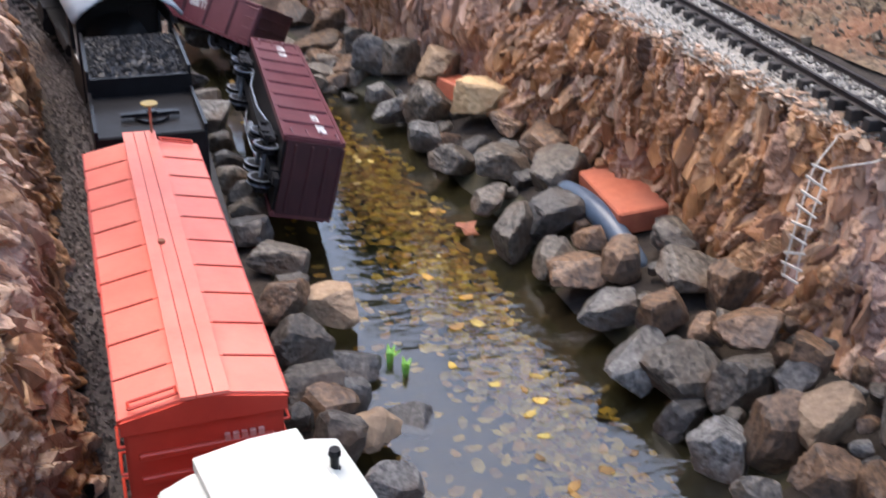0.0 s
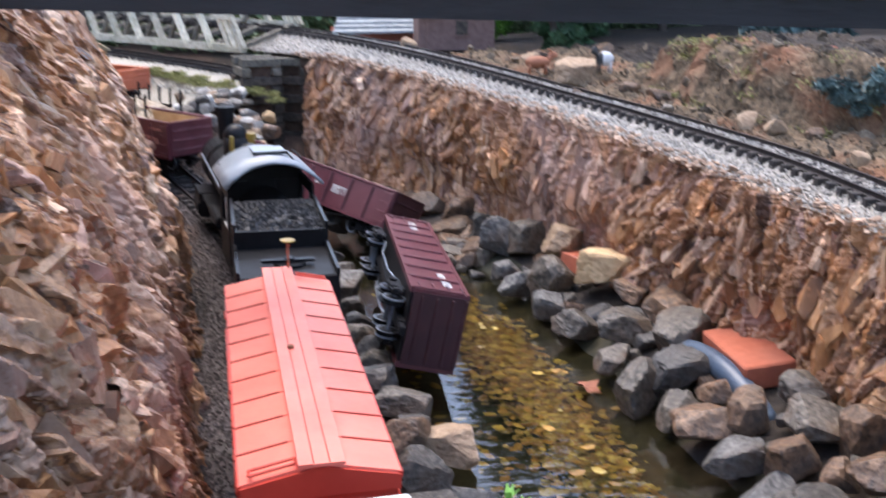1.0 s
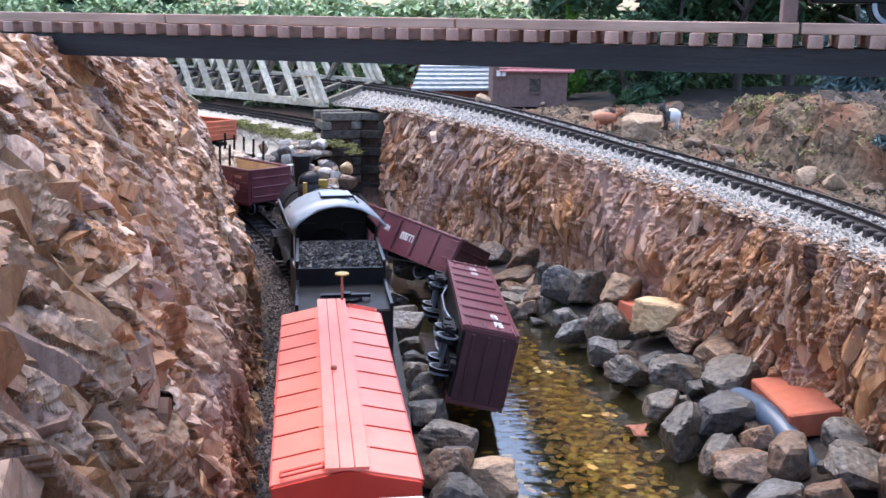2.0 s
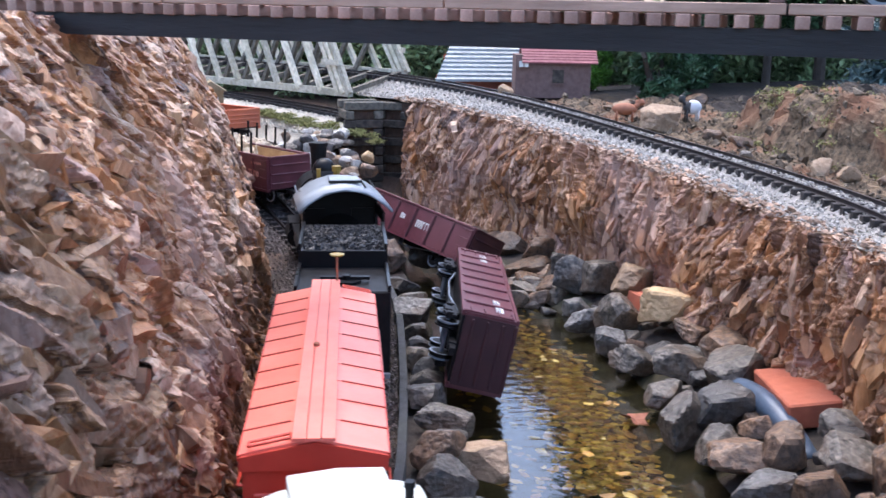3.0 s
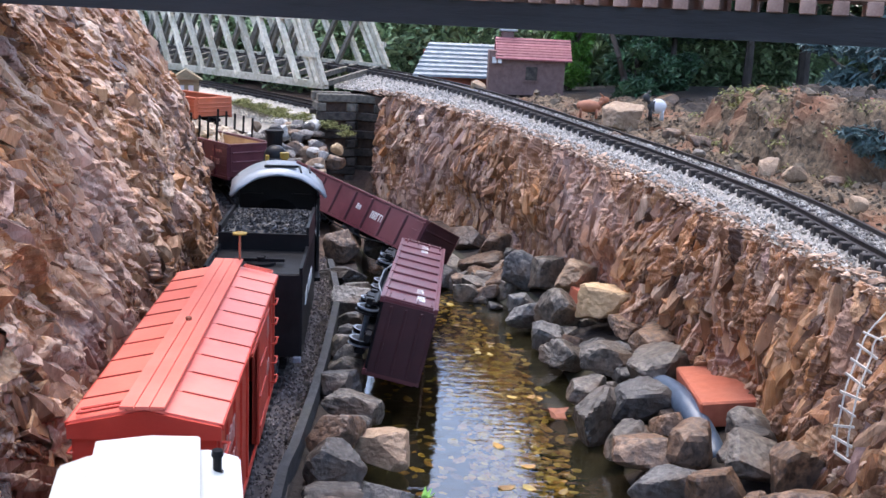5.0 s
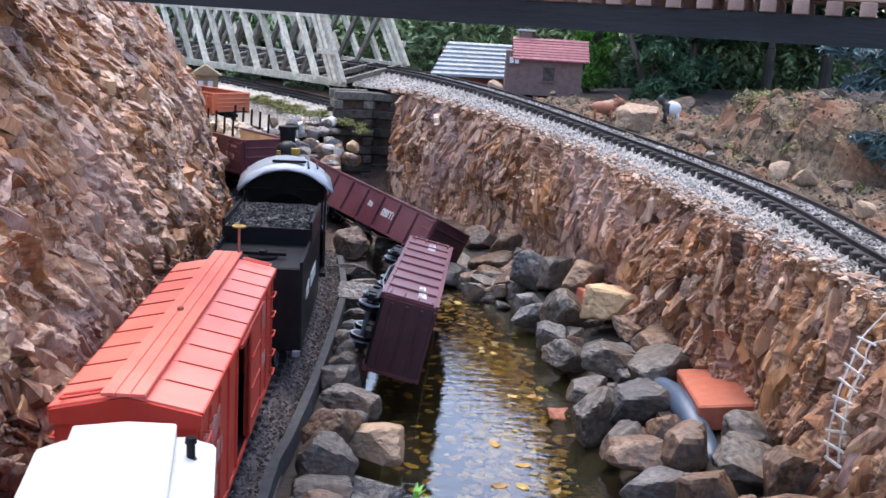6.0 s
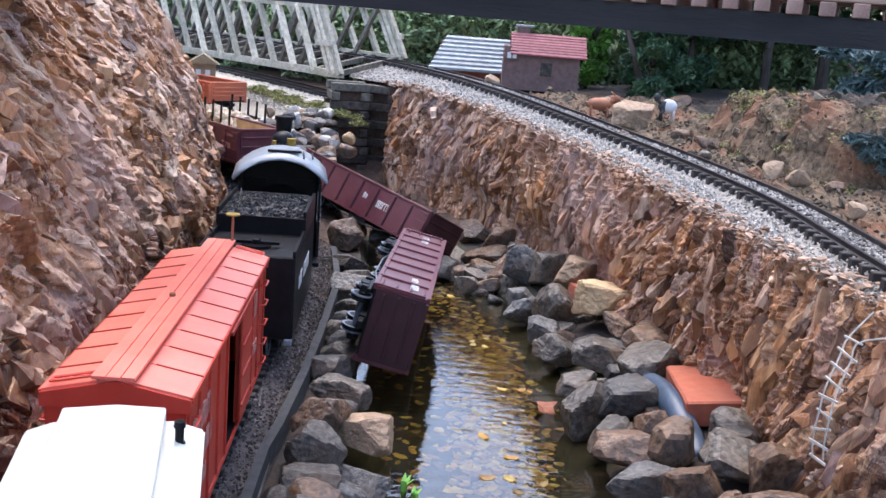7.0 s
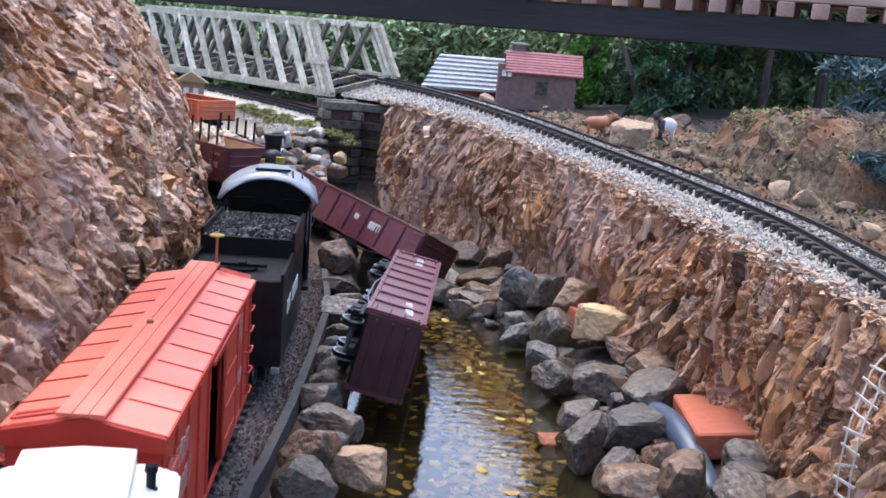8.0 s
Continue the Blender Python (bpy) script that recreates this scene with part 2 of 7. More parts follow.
M_GRAVELLOAD = material("pale_load", (0.45, 0.36, 0.25), (0.7, 0.6, 0.46), 120, 0.85, 0.6)
M_TANWOOD = material("tan_wood", (0.4, 0.24, 0.11), (0.6, 0.4, 0.2), 50, 0.7, 0.2)
M_ROPE = material("pale_rope", (0.55, 0.5, 0.42), (0.78, 0.73, 0.64), 120, 0.85, 0.3)
M_MOSS = material("moss", (0.1, 0.11, 0.03), (0.32, 0.31, 0.12), 120, 0.9, 0.6, island=True, random_value=0.3)
M_FIG_BROWN = material("figure_brown", (0.28, 0.1, 0.05), (0.42, 0.17, 0.09), 60, 0.6, 0.2)
M_FIG_WHITE = material("figure_white", (0.6, 0.6, 0.6), (0.8, 0.8, 0.79), 60, 0.6, 0.1)
M_FIG_BLACK = material("figure_black", (0.02, 0.02, 0.02), (0.05, 0.05, 0.05), 60, 0.6, 0.1)
M_BARK = material("bark", (0.025, 0.019, 0.016), (0.085, 0.065, 0.052), 60, 0.9, 0.8, stretch=(1, 1, 0.25))
M_LEAF_HEDGE = material("hedge_leaf", (0.1, 0.17, 0.08), (0.42, 0.54, 0.28), 30, 0.45, 0.0, island=True, random_value=0.55)
M_LEAF_BRIGHT = material("bright_leaf", (0.06, 0.16, 0.02), (0.15, 0.32, 0.05), 30, 0.5, 0.0, island=True, random_value=0.4)
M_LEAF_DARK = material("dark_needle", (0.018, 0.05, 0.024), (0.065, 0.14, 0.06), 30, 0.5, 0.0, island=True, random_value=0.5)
M_LEAF_BLUE = material("blue_needle", (0.045, 0.085, 0.085), (0.13, 0.2, 0.2), 30, 0.55, 0.0, island=True, random_value=0.4)
M_LEAF_YELLOW = material("fallen_leaf", (0.2, 0.115, 0.015), (0.55, 0.4, 0.08), 60, 0.5, 0.1, island=True, random_value=0.5,
                         hue_split=[(1, 1, 1), (0.9, 0.7, 0.5), (1, 1.05, 1.2), (0.6, 0.45, 0.4), (1, 0.95, 0.8)])
M_PONDBED = material("pond_bed", (0.012, 0.013, 0.008), (0.05, 0.045, 0.022), 50, 0.8, 0.3, stain=(0.07, 0.052, 0.018), stain_amount=0.6)
M_LEAF_GREEN = material("green_sprout", (0.14, 0.4, 0.05), (0.3, 0.6, 0.12), 60, 0.4, 0.1)


def water_material():
    m = bpy.data.materials.new("pond_water")
    m.use_nodes = True
    nt = m.node_tree
    b = nt.nodes["Principled BSDF"]
    b.inputs["Base Color"].default_value = (0.42, 0.41, 0.25, 1)
    b.inputs["Transmission Weight"].default_value = 1.0
    b.inputs["Roughness"].default_value = 0.03
    b.inputs["IOR"].default_value = 1.8
    b.inputs["Specular IOR Level"].default_value = 0.9
    co = nt.nodes.new("ShaderNodeTexCoord")
    mp = nt.nodes.new("ShaderNodeMapping")
    mp.inputs["Scale"].default_value = (1.0, 2.6, 1.0)
    nz = nt.nodes.new("ShaderNodeTexNoise")
    nz.inputs["Scale"].default_value, nz.inputs["Detail"].default_value = 26.0, 3.0
    bp = nt.nodes.new("ShaderNodeBump")
    bp.inputs["Strength"].default_value, bp.inputs["Distance"].default_value = 0.27, 0.004
    nt.links.new(co.outputs["Object"], mp.inputs["Vector"])
    nt.links.new(mp.outputs[0], nz.inputs["Vector"])
    nt.links.new(nz.outputs[0], bp.inputs["Height"])
    nt.links.new(bp.outputs[0], b.inputs["Normal"])
    return m


M_WATER = water_material()


# ---------------------------------------------------------------- building helpers
def mesh_of(name, bm, mat, smooth=False):
    me = bpy.data.meshes.new(name)
    bm.normal_update()
    bm.to_mesh(me)
    bm.free()
    me.materials.append(mat)
    if smooth:
        for p in me.polygons:
            p.use_smooth = True
    return me


def part(name, bm, mat, parent=None, label="", smooth=False, at=None):
    """Links a bmesh as one mesh object, under a thing or a part when a parent is given."""
    ob = new(name, mesh_of(name, bm, mat, smooth))
    if parent is not None:
        ob.parent = parent
    if at is not None:
        ob.matrix_basis = at
    if label:
        ob["label"] = label
    return ob


def thing(name, m, label, category, group="", kind=""):
    ob = new(name)
    ob.empty_display_size = 0.02
    ob.matrix_basis = m
    return tagged(ob, label, category, group, kind)


def box(bm, x0, x1, y0, y1, z0, z1, bevel=0.0, m=None):
    """Adds a box, bevelled if asked, moved by m."""
    r = bmesh.ops.create_cube(bm, size=1.0)
    vs = r["verts"]
    for v in vs:
        v.co = Vector(((x0 + x1) / 2 + v.co.x * (x1 - x0), (y0 + y1) / 2 + v.co.y * (y1 - y0), (z0 + z1) / 2 + v.co.z * (z1 - z0)))
    if bevel:
        es = list({e for v in vs for e in v.link_edges})
        out = bmesh.ops.bevel(bm, geom=es, offset=bevel, segments=1, affect="EDGES")
        vs = list({v for f in out["faces"] for v in f.verts} | {v for v in vs if v.is_valid})
    if m is not None:
        bmesh.ops.transform(bm, matrix=m, verts=vs)
    return vs


def new_box(*a, **k):
    bm = bmesh.new()
    box(bm, *a, **k)
    return bm


def rod(bm, a, b, r, sides=6, r2=None):
    """Adds a rod from a to b."""
    a, b = Vector(a), Vector(b)
    d = b - a
    m = Matrix.Translation((a + b) / 2) @ d.to_track_quat("Z", "Y").to_matrix().to_4x4()
    bmesh.ops.create_cone(bm, cap_ends=True, segments=sides, radius1=r, radius2=r if r2 is None else r2, depth=d.length, matrix=m)


def bar(bm, a, b, w, h):
    """Adds a square bar from a to b, w wide and h high."""
    a, b = Vector(a), Vector(b)
    d = b - a
    m = Matrix.Translation((a + b) / 2) @ d.to_track_quat("Y", "Z").to_matrix().to_4x4()
    box(bm, -w / 2, w / 2, -d.length / 2, d.length / 2, -h / 2, h / 2, 0, m)


def prism(bm, outline, y0, y1):
    """Adds a solid of an (x, z) outline, drawn along y."""
    a = [bm.verts.new((x, y0, z)) for x, z in outline]
    b = [bm.verts.new((x, y1, z)) for x, z in outline]
    n = len(outline)
    bm.faces.new(a)
    bm.faces.new(b[::-1])
    for i in range(n):
        bm.faces.new((a[(i + 1) % n], a[i], b[i], b[(i + 1) % n]))
    bmesh.ops.recalc_face_normals(bm, faces=bm.faces[:])


def lerp_rows(rows, t):
    """Reads a table of rows (key, values...) at key t, linearly."""
    if t <= rows[0][0]:
        return rows[0][1:]
    for a, b in zip(rows, rows[1:]):
        if t <= b[0]:
            f = (t - a[0]) / (b[0] - a[0])
            return tuple(u + (v - u) * f for u, v in zip(a[1:], b[1:]))
    return rows[-1][1:]


def smooth_path(points, step):
    """Points at even steps along a Catmull-Rom curve through the given ones."""
    ps = [Vector(p) for p in points]
    fine = []
    for i in range(len(ps) - 1):
        p0, p1, p2, p3 = ps[max(i - 1, 0)], ps[i], ps[i + 1], ps[min(i + 2, len(ps) - 1)]
        for k in range(24):
            t = k / 24
            fine.append(0.5 * (2 * p1 + (p2 - p0) * t + (2 * p0 - 5 * p1 + 4 * p2 - p3) * t * t + (3 * p1 - p0 - 3 * p2 + p3) * t ** 3))
    fine.append(ps[-1])
    out, left = [fine[0]], step
    for a, b in zip(fine, fine[1:]):
        d = (b - a).length
        while d >= left > 0:
            a = a + (b - a) * (left / d)
            d = (b - a).length
            out.append(a)
            left = step
        left -= d
    return out


def joined(name, verts, faces, mat, label="", category="", kind="stuff", parent=None):
    me = bpy.data.meshes.new(name)
    me.from_pydata([tuple(v) for v in verts], [], faces)
    me.materials.append(mat)
    ob = new(name, me)
    if parent is not None:
        ob.parent = parent
    return tagged(ob, label, category, "", kind)


def hull_shape(rng, n, sx, sy, sz, power=1.0):
    """Vertices and faces of an angular stone: the hull of points near a rounded box."""
    bm = bmesh.new()
    for _ in range(n):
        v = Vector((rng.gauss(0, 1), rng.gauss(0, 1), rng.gauss(0, 1))).normalized()
        k = max(abs(v.x), abs(v.y), abs(v.z)) ** power
        v = v / k * rng.uniform(0.82, 1.0)
        bm.verts.new((v.x * sx / 2, v.y * sy / 2, v.z * sz / 2))
    r = bmesh.ops.convex_hull(bm, input=bm.verts[:])
    bmesh.ops.delete(bm, geom=[g for g in r["geom_interior"] if isinstance(g, bmesh.types.BMVert)], context="VERTS")
    bm.verts.index_update()
    vs = [v.co.copy() for v in bm.verts]
    fs = [[v.index for v in f.verts] for f in bm.faces]
    bm.free()
    return vs, fs


def merge_into(verts, faces, shape, m):
    base = len(verts)
    verts.extend(m @ v for v in shape[0])
    faces.extend([base + i for i in f] for f in shape[1])


# ---------------------------------------------------------------- the lie of the land
Z_WATER = -0.056
# y, x of the foot of the left cliff, height of its top
LEFT_FOOT = [(-2.0, -0.14, 0.5), (-0.8, -0.13, 0.5), (0.1, -0.098, 0.5), (0.4, -0.106, 0.48), (0.67, -0.108, 0.475), (1.05, -0.125, 0.475),
             (1.57, -0.18, 0.48), (1.83, -0.31, 0.47), (2.1, -0.48, 0.42), (2.5, -0.7, 0.3)]
# height, how far the left cliff lies back from its foot
LEFT_LEAN = [(-0.02, 0.0), (0.13, 0.022), (0.19, 0.052), (0.24, 0.066), (0.29, 0.085), (0.35, 0.122), (0.41, 0.158), (0.5, 0.212)]
# y, x and z of the upper edge of the right cliff
RIGHT_TOP = [(-2.0, 0.8, 0.216), (-0.3, 0.775, 0.216), (0.0, 0.735, 0.218), (0.15, 0.71, 0.22), (0.24, 0.69, 0.222), (0.385, 0.662, 0.225), (0.55, 0.645, 0.227),
             (0.663, 0.628, 0.229), (0.9, 0.592, 0.236), (1.18, 0.53, 0.245), (1.42, 0.455, 0.252), (1.657, 0.368, 0.26), (1.98, 0.222, 0.268), (2.12, 0.14, 0.266), (2.3, 0.05, 0.26)]
UPPER_TRACK = [(0.666, -1.2, 0.25), (0.701, -0.6, 0.25), (0.728, 0.0, 0.25), (0.748, 0.36, 0.25), (0.758, 0.68, 0.252), (0.709, 1.06, 0.258), (0.653, 1.268, 0.266),
               (0.580, 1.51, 0.278), (0.485, 1.765, 0.293), (0.366, 2.07, 0.305), (0.211, 2.36, 0.314), (0.026, 2.63, 0.318), (-0.294, 3.0, 0.32), (-0.794, 3.5, 0.32)]


def floor_height(y):
    return lerp_rows([(-2, -0.022), (1.3, -0.022), (1.6, 0.012), (1.9, 0.085), (2.1, 0.13), (2.4, 0.168)], y)[0]


def left_cliff(y, z):
    """x of the left cliff's face at y and height z."""
    foot, top = lerp_rows(LEFT_FOOT, y)
    return foot - lerp_rows(LEFT_LEAN, min(z, top))[0]


def right_cliff(y, z):
    x, top = lerp_rows(RIGHT_TOP, y)
    hollow = 0.03 * max(0.0, 1 - abs(y - 0.475) / 0.13) * max(0.0, min(1.0, (0.11 - z) / 0.05))
    lean = 0.04 if y < 0.3 else 0.022
    undercut = 0.028 * max(0.0, min(1.0, (y - 0.8) / 0.15, (1.75 - y) / 0.15)) * max(0.0, min(1.0, (0.12 - z) / 0.06))
    return x - lean * max(0.0, (top - z)) / 0.2 + hollow + undercut


def bank_foot(y):
    """x of the foot of the earth bank beyond the upper track."""
    rx = lerp_rows(RIGHT_TOP, y)[0]
    return max(rx + 0.24, lerp_rows([(-2, 1.2), (0.4, 1.14), (0.7, 1.05), (0.8, 1.0), (0.88, 0.94), (0.985, 0.888), (1.2, 0.87), (1.41, 0.862), (1.5, 0.84), (1.8, 0.8), (2.4, 0.6)], y)[0])


def section(y):
    """The ground's cross-section at y, from far left to far right: x, z."""
    foot, ltop = lerp_rows(LEFT_FOOT, y)
    fl = floor_height(y)
    rx, rtop = lerp_rows(RIGHT_TOP, y)
    pts = [(-80, 0.3), (-8, 0.4), (-3, ltop + 0.03), (-1.2, ltop + 0.04), (-0.6, ltop + 0.02)]
    for k in range(6, -1, -1):
        z = fl + (ltop - fl) * k / 6
        pts.append((left_cliff(y, z) - 0.07 * min(1.0, 4 * k / 6), z))
    low_side = lerp_rows([(-2, -0.03), (1.95, -0.03), (2.15, 0.1), (2.3, 0.18)], y)[0]
    deep = -0.125 if y < 1.35 else lerp_rows([(1.35, -0.125), (1.7, -0.05), (1.95, -0.04), (2.2, 0.12), (2.3, 0.18)], y)[0]
    kerb = lerp_rows([(-2, 0.07), (0.2, 0.07), (0.58, 0.094), (1.03, 0.11), (1.5, 0.08), (2.0, 0.0), (2.3, -0.05)], y)[0]
    shore = lerp_rows([(-2, 0.5), (0.05, 0.47), (0.4, 0.45), (0.9, 0.45), (1.1, 0.42), (1.3, 0.33), (1.6, 0.22), (2.0, 0.1)], y)[0]
    pts += [(kerb, fl), (kerb + 0.012, fl - 0.01), (kerb + 0.05, low_side), (kerb + 0.11, deep), ((kerb + shore) / 2 + 0.05, deep)]
    base = right_cliff(y, 0.03)
    shore = min(shore, base - 0.03)
    low = max(-0.075, deep)
    pts += [(shore, low), ((shore + base) / 2, max(-0.03, low)), (base, max(0.0, low)), (base + 0.05, 0.06), (right_cliff(y, 0.13) + 0.05, 0.13), (rx + 0.012, rtop - 0.01)]
    tr = min(UPPER_TRACK, key=lambda p: abs(p[1] - y))
    tz = lerp_rows([(p[1], p[2]) for p in UPPER_TRACK], y)[0] - 0.02
    pts += [(rx + 0.03, rtop - 0.012), (rx + 0.08, tz - 0.022), (rx + 0.19, tz - 0.022)]
    foot_x = bank_foot(y)
    rise = lerp_rows([(-1, 0.02), (0.3, 0.05), (0.6, 0.1), (0.85, 0.125), (1.2, 0.122), (1.4, 0.09), (1.47, 0.03), (1.6, 0.015), (2.4, 0.0)], y)[0]
    pts += [(rx + 0.225, tz - 0.004), (foot_x, tz + 0.002), (foot_x + 0.02, tz + 0.6 * rise), (foot_x + 0.045, tz + rise), (foot_x + 0.4, tz + rise + 0.012), (foot_x + 1.3, tz + 0.06), (6, 0.3), (80, 0.3)]
    return pts


def close_far(pts, y):
    """Past the head of the ravine the ground evens out."""
    f = min(1.0, max(0.0, (y - 2.25) / 0.5))
    return [(x, z + ((0.168 if -1.2 < x < 0.14 else 0.27) - z) * f) for x, z in pts]


def ground():
    ys = [-80, -8, -3] + [-2 + 0.1 * i for i in range(0, 20)] + [0.0 + 0.05 * i for i in range(0, 50)] + [2.5, 2.7, 3.0, 4, 7, 20, 80]
    verts, faces = [], []
    for y in ys:
        row = section(max(-2, min(y, 2.8)))
        row = close_far(row, y)
        foot = bank_foot(max(-2, min(y, 2.8)))
        row = [(x + 0.045, z - 0.012) if foot - 0.005 < x < foot + 0.1 else (x, z) for x, z in row]
        if y < -2:
            row = [(x, 0.3) for x, z in row]
        for x, z in row:
            k = noise.noise((x * 9, y * 9, z * 9)) * 0.012 if abs(x) < 4 else 0
            verts.append((x, y, z + k * (0.3 if -0.11 < x < 0.12 else 1)))
    n = len(section(0))
    for j in range(len(ys) - 1):
        for i in range(n - 1):
            a = j * n + i
            faces.append((a, a + 1, a + n + 1, a + n))
    ob = joined("ground", verts, faces, M_SOIL, "brown stony soil of the garden around the ravine", "ground", "structure")
    ob.data.materials.append(M_PONDBED)
    ob.data.materials.append(M_BEDROCK)
    for p in ob.data.polygons:
        c = p.center
        if c.z < -0.05 and -2.1 < c.y < 1.8:
            p.material_index = 1
        elif (1.3 < c.y < 2.2 and -0.3 < c.x < 0.4 and c.z < 0.2) or -0.45 < c.x < -0.08 and 0 < c.z < 0.5 or (c.y < 2.3 and 0.0 < c.z < 0.2 and 0.1 < c.x < 0.8):
            p.material_index = 2
    return ob


ground()


def earth_bank():
    """Rough earth beyond the upper track, finer than the ground below it."""
    verts, faces = [], []
    nx, ny = 100, 120
    for j in range(ny + 1):
        y = 0.2 + 1.7 * j / ny
        rx = lerp_rows(RIGHT_TOP, y)[0]
        sec = section(y)
        x1 = bank_foot(y) + 0.3
        for i in range(nx + 1):
            x = rx + 0.205 + (x1 - rx - 0.205) * i / nx
            z = lerp_rows(sec, x)[0]
            p = Vector((x, y, z))
            k = 0.012 * noise.noise(p * 9) + 0.013 * noise.noise(p * 21) + 0.009 * noise.noise(p * 48) + 0.006 * noise.noise(p * 105) + 0.0035 * noise.noise(p * 220)
            edge = min(1.0, i / 5)
            push = 0.022 * noise.noise(p * 14 + Vector((7, 0, 0))) + 0.014 * noise.noise(p * 37)
            verts.append((x + push * edge, y, z + 0.004 + k * edge))
    for j in range(ny):
        for i in range(nx):
            a = j * (nx + 1) + i
            faces.append((a, a + 1, a + nx + 2, a + nx + 1))
    ob = joined("earth_bank", verts, faces, M_EARTH, "rough brown earth bank with rusty patches beyond the track", "earth", "structure")
    ob.data.materials.append(M_SOIL)
    for p in ob.data.polygons:
        if p.center.x > bank_foot(p.center.y) + 0.1:
            p.material_index = 1
    rng = random.Random(61)
    shapes = [hull_shape(rng, 8, 1, 1, 0.7) for _ in range(6)]
    cv, cf = [], []
    for _ in range(7000):
        v = Vector(rng.choice(verts))
        if v.y < 0.4 or rng.random() < 0.3 * (v.y > 1.6) or (v.x > bank_foot(v.y) + 0.06 and rng.random() < 0.8):
            continue
        s = rng.uniform(0.003, 0.009) if rng.random() < 0.95 else rng.uniform(0.012, 0.026)
        m = Matrix.Translation(v + Vector((rng.uniform(-0.008, 0.008), rng.uniform(-0.01, 0.01), s * 0.15))) @ Euler((rng.random() * 6, rng.random() * 6, rng.random() * 6)).to_matrix().to_4x4() @ Matrix.Scale(s, 4)
        merge_into(cv, cf, rng.choice(shapes), m)
    joined("soil_clods", cv, cf, M_CLOD, "small stones and clods scattered on the earth", "stones")


earth_bank()


def water():
    bm = bmesh.new()
    bmesh.ops.create_grid(bm, x_segments=1, y_segments=1, size=0.5)
    for v in bm.verts:
        v.co = Vector((0.32 + v.co.x * 0.62, -0.25 + v.co.y * 3.6, Z_WATER))
    ob = part("water", bm, M_WATER)
    ob.visible_shadow = False
    tagged(ob, "clear shallow pond water with sky reflections and ripples", "water", "", "structure")


water()


def pond_leaves(count):
    """Yellow leaves that lie on the pond's bed, a few near the surface."""
    rng = random.Random(4)
    verts, faces = [], []
    for _ in range(count):
        y = rng.uniform(-0.35, 0.9) if rng.random() < 0.93 else rng.uniform(0.9, 1.25)
        hi = lerp_rows([(-0.4, 0.5), (0.1, 0.46), (0.9, 0.44), (1.25, 0.36)], y)[0]
        x = rng.gauss(hi - 0.085, 0.032) if rng.random() < 0.9 else rng.uniform(0.19, hi)
        floats = rng.random() < 0.012
        z = Z_WATER + 0.001 if floats else rng.uniform(-0.1, -0.074)
        r = rng.uniform(0.0045, 0.011)
        m = pose(x, y, z, rng.uniform(-18, 18) * (0 if floats else 1), rng.uniform(-18, 18) * (0 if floats else 1), rng.uniform(0, 360))
        base = len(verts)
        n = 6
        for k in range(n):
            a = k * math.tau / n
            verts.append(m @ Vector((r * math.cos(a) * rng.uniform(0.8, 1.3), 0.65 * r * math.sin(a) * rng.uniform(0.8, 1.2), 0.001 * math.cos(2 * a))))
        faces.append([base + k for k in range(n)])
    joined("fallen_leaves", verts, faces, M_LEAF_YELLOW, "yellow and brown fallen leaves lying in the pond", "leaves")


pond_leaves(4600)


# ---------------------------------------------------------------- tracks
def gravel_strip(name, line, half, z_drop, count, mat, label, size=0.006, seed=1, spread=None, bound=None):
    """Loose stones along a line, joined into one stuff."""
    rng = random.Random(seed)
    shapes = [hull_shape(rng, 8, 1, 1, 0.8) for _ in range(6)]
    verts, faces = [], []
    for _ in range(count):
        i = rng.randrange(len(line) - 1)
        a, b = line[i], line[i + 1]
        d = (b - a).normalized()
        side = Vector((d.y, -d.x, 0)).normalized()
        lo, hi = spread if spread else (-half, half)
        o = rng.uniform(lo, hi)
        c = a.lerp(b, rng.random()) + side * o
        if bound and c.x > lerp_rows(bound, c.y)[0]:
            continue
        s = size * rng.uniform(0.6, 1.4)
        c.z += z_drop - (0.0015 if abs(o) < 0.052 else max(0.0, abs(o) - 0.05) * 0.12) + rng.uniform(-0.002, 0.002)
        m = Matrix.Translation(c) @ Euler((rng.random() * 6, rng.random() * 6, rng.random() * 6)).to_matrix().to_4x4() @ Matrix.Scale(s, 4)
        merge_into(verts, faces, rng.choice(shapes), m)
    return joined(name, verts, faces, mat, label, "gravel")


def bed_strip(name, line, lo, hi, drop, mat, label, edge=0.015):
    verts, faces = [], []
    for i, p in enumerate(line):
        d = (line[min(i + 1, len(line) - 1)] - line[max(i - 1, 0)]).normalized()
        side = Vector((d.y, -d.x, 0)).normalized()
        offs = [lo, lo * 0.55 + hi * 0.0, 0, hi * 0.55, hi]
        for o in offs:
            z = drop - (edge if o in (lo, hi) else 0.0)
            verts.append(p + side * o + Vector((0, 0, z)))
    for i in range(len(line) - 1):
        for k in range(4):
            a = i * 5 + k
            faces.append((a, a + 1, a + 6, a + 5))
    return joined(name, verts, faces, mat, label, "track bed", "structure")


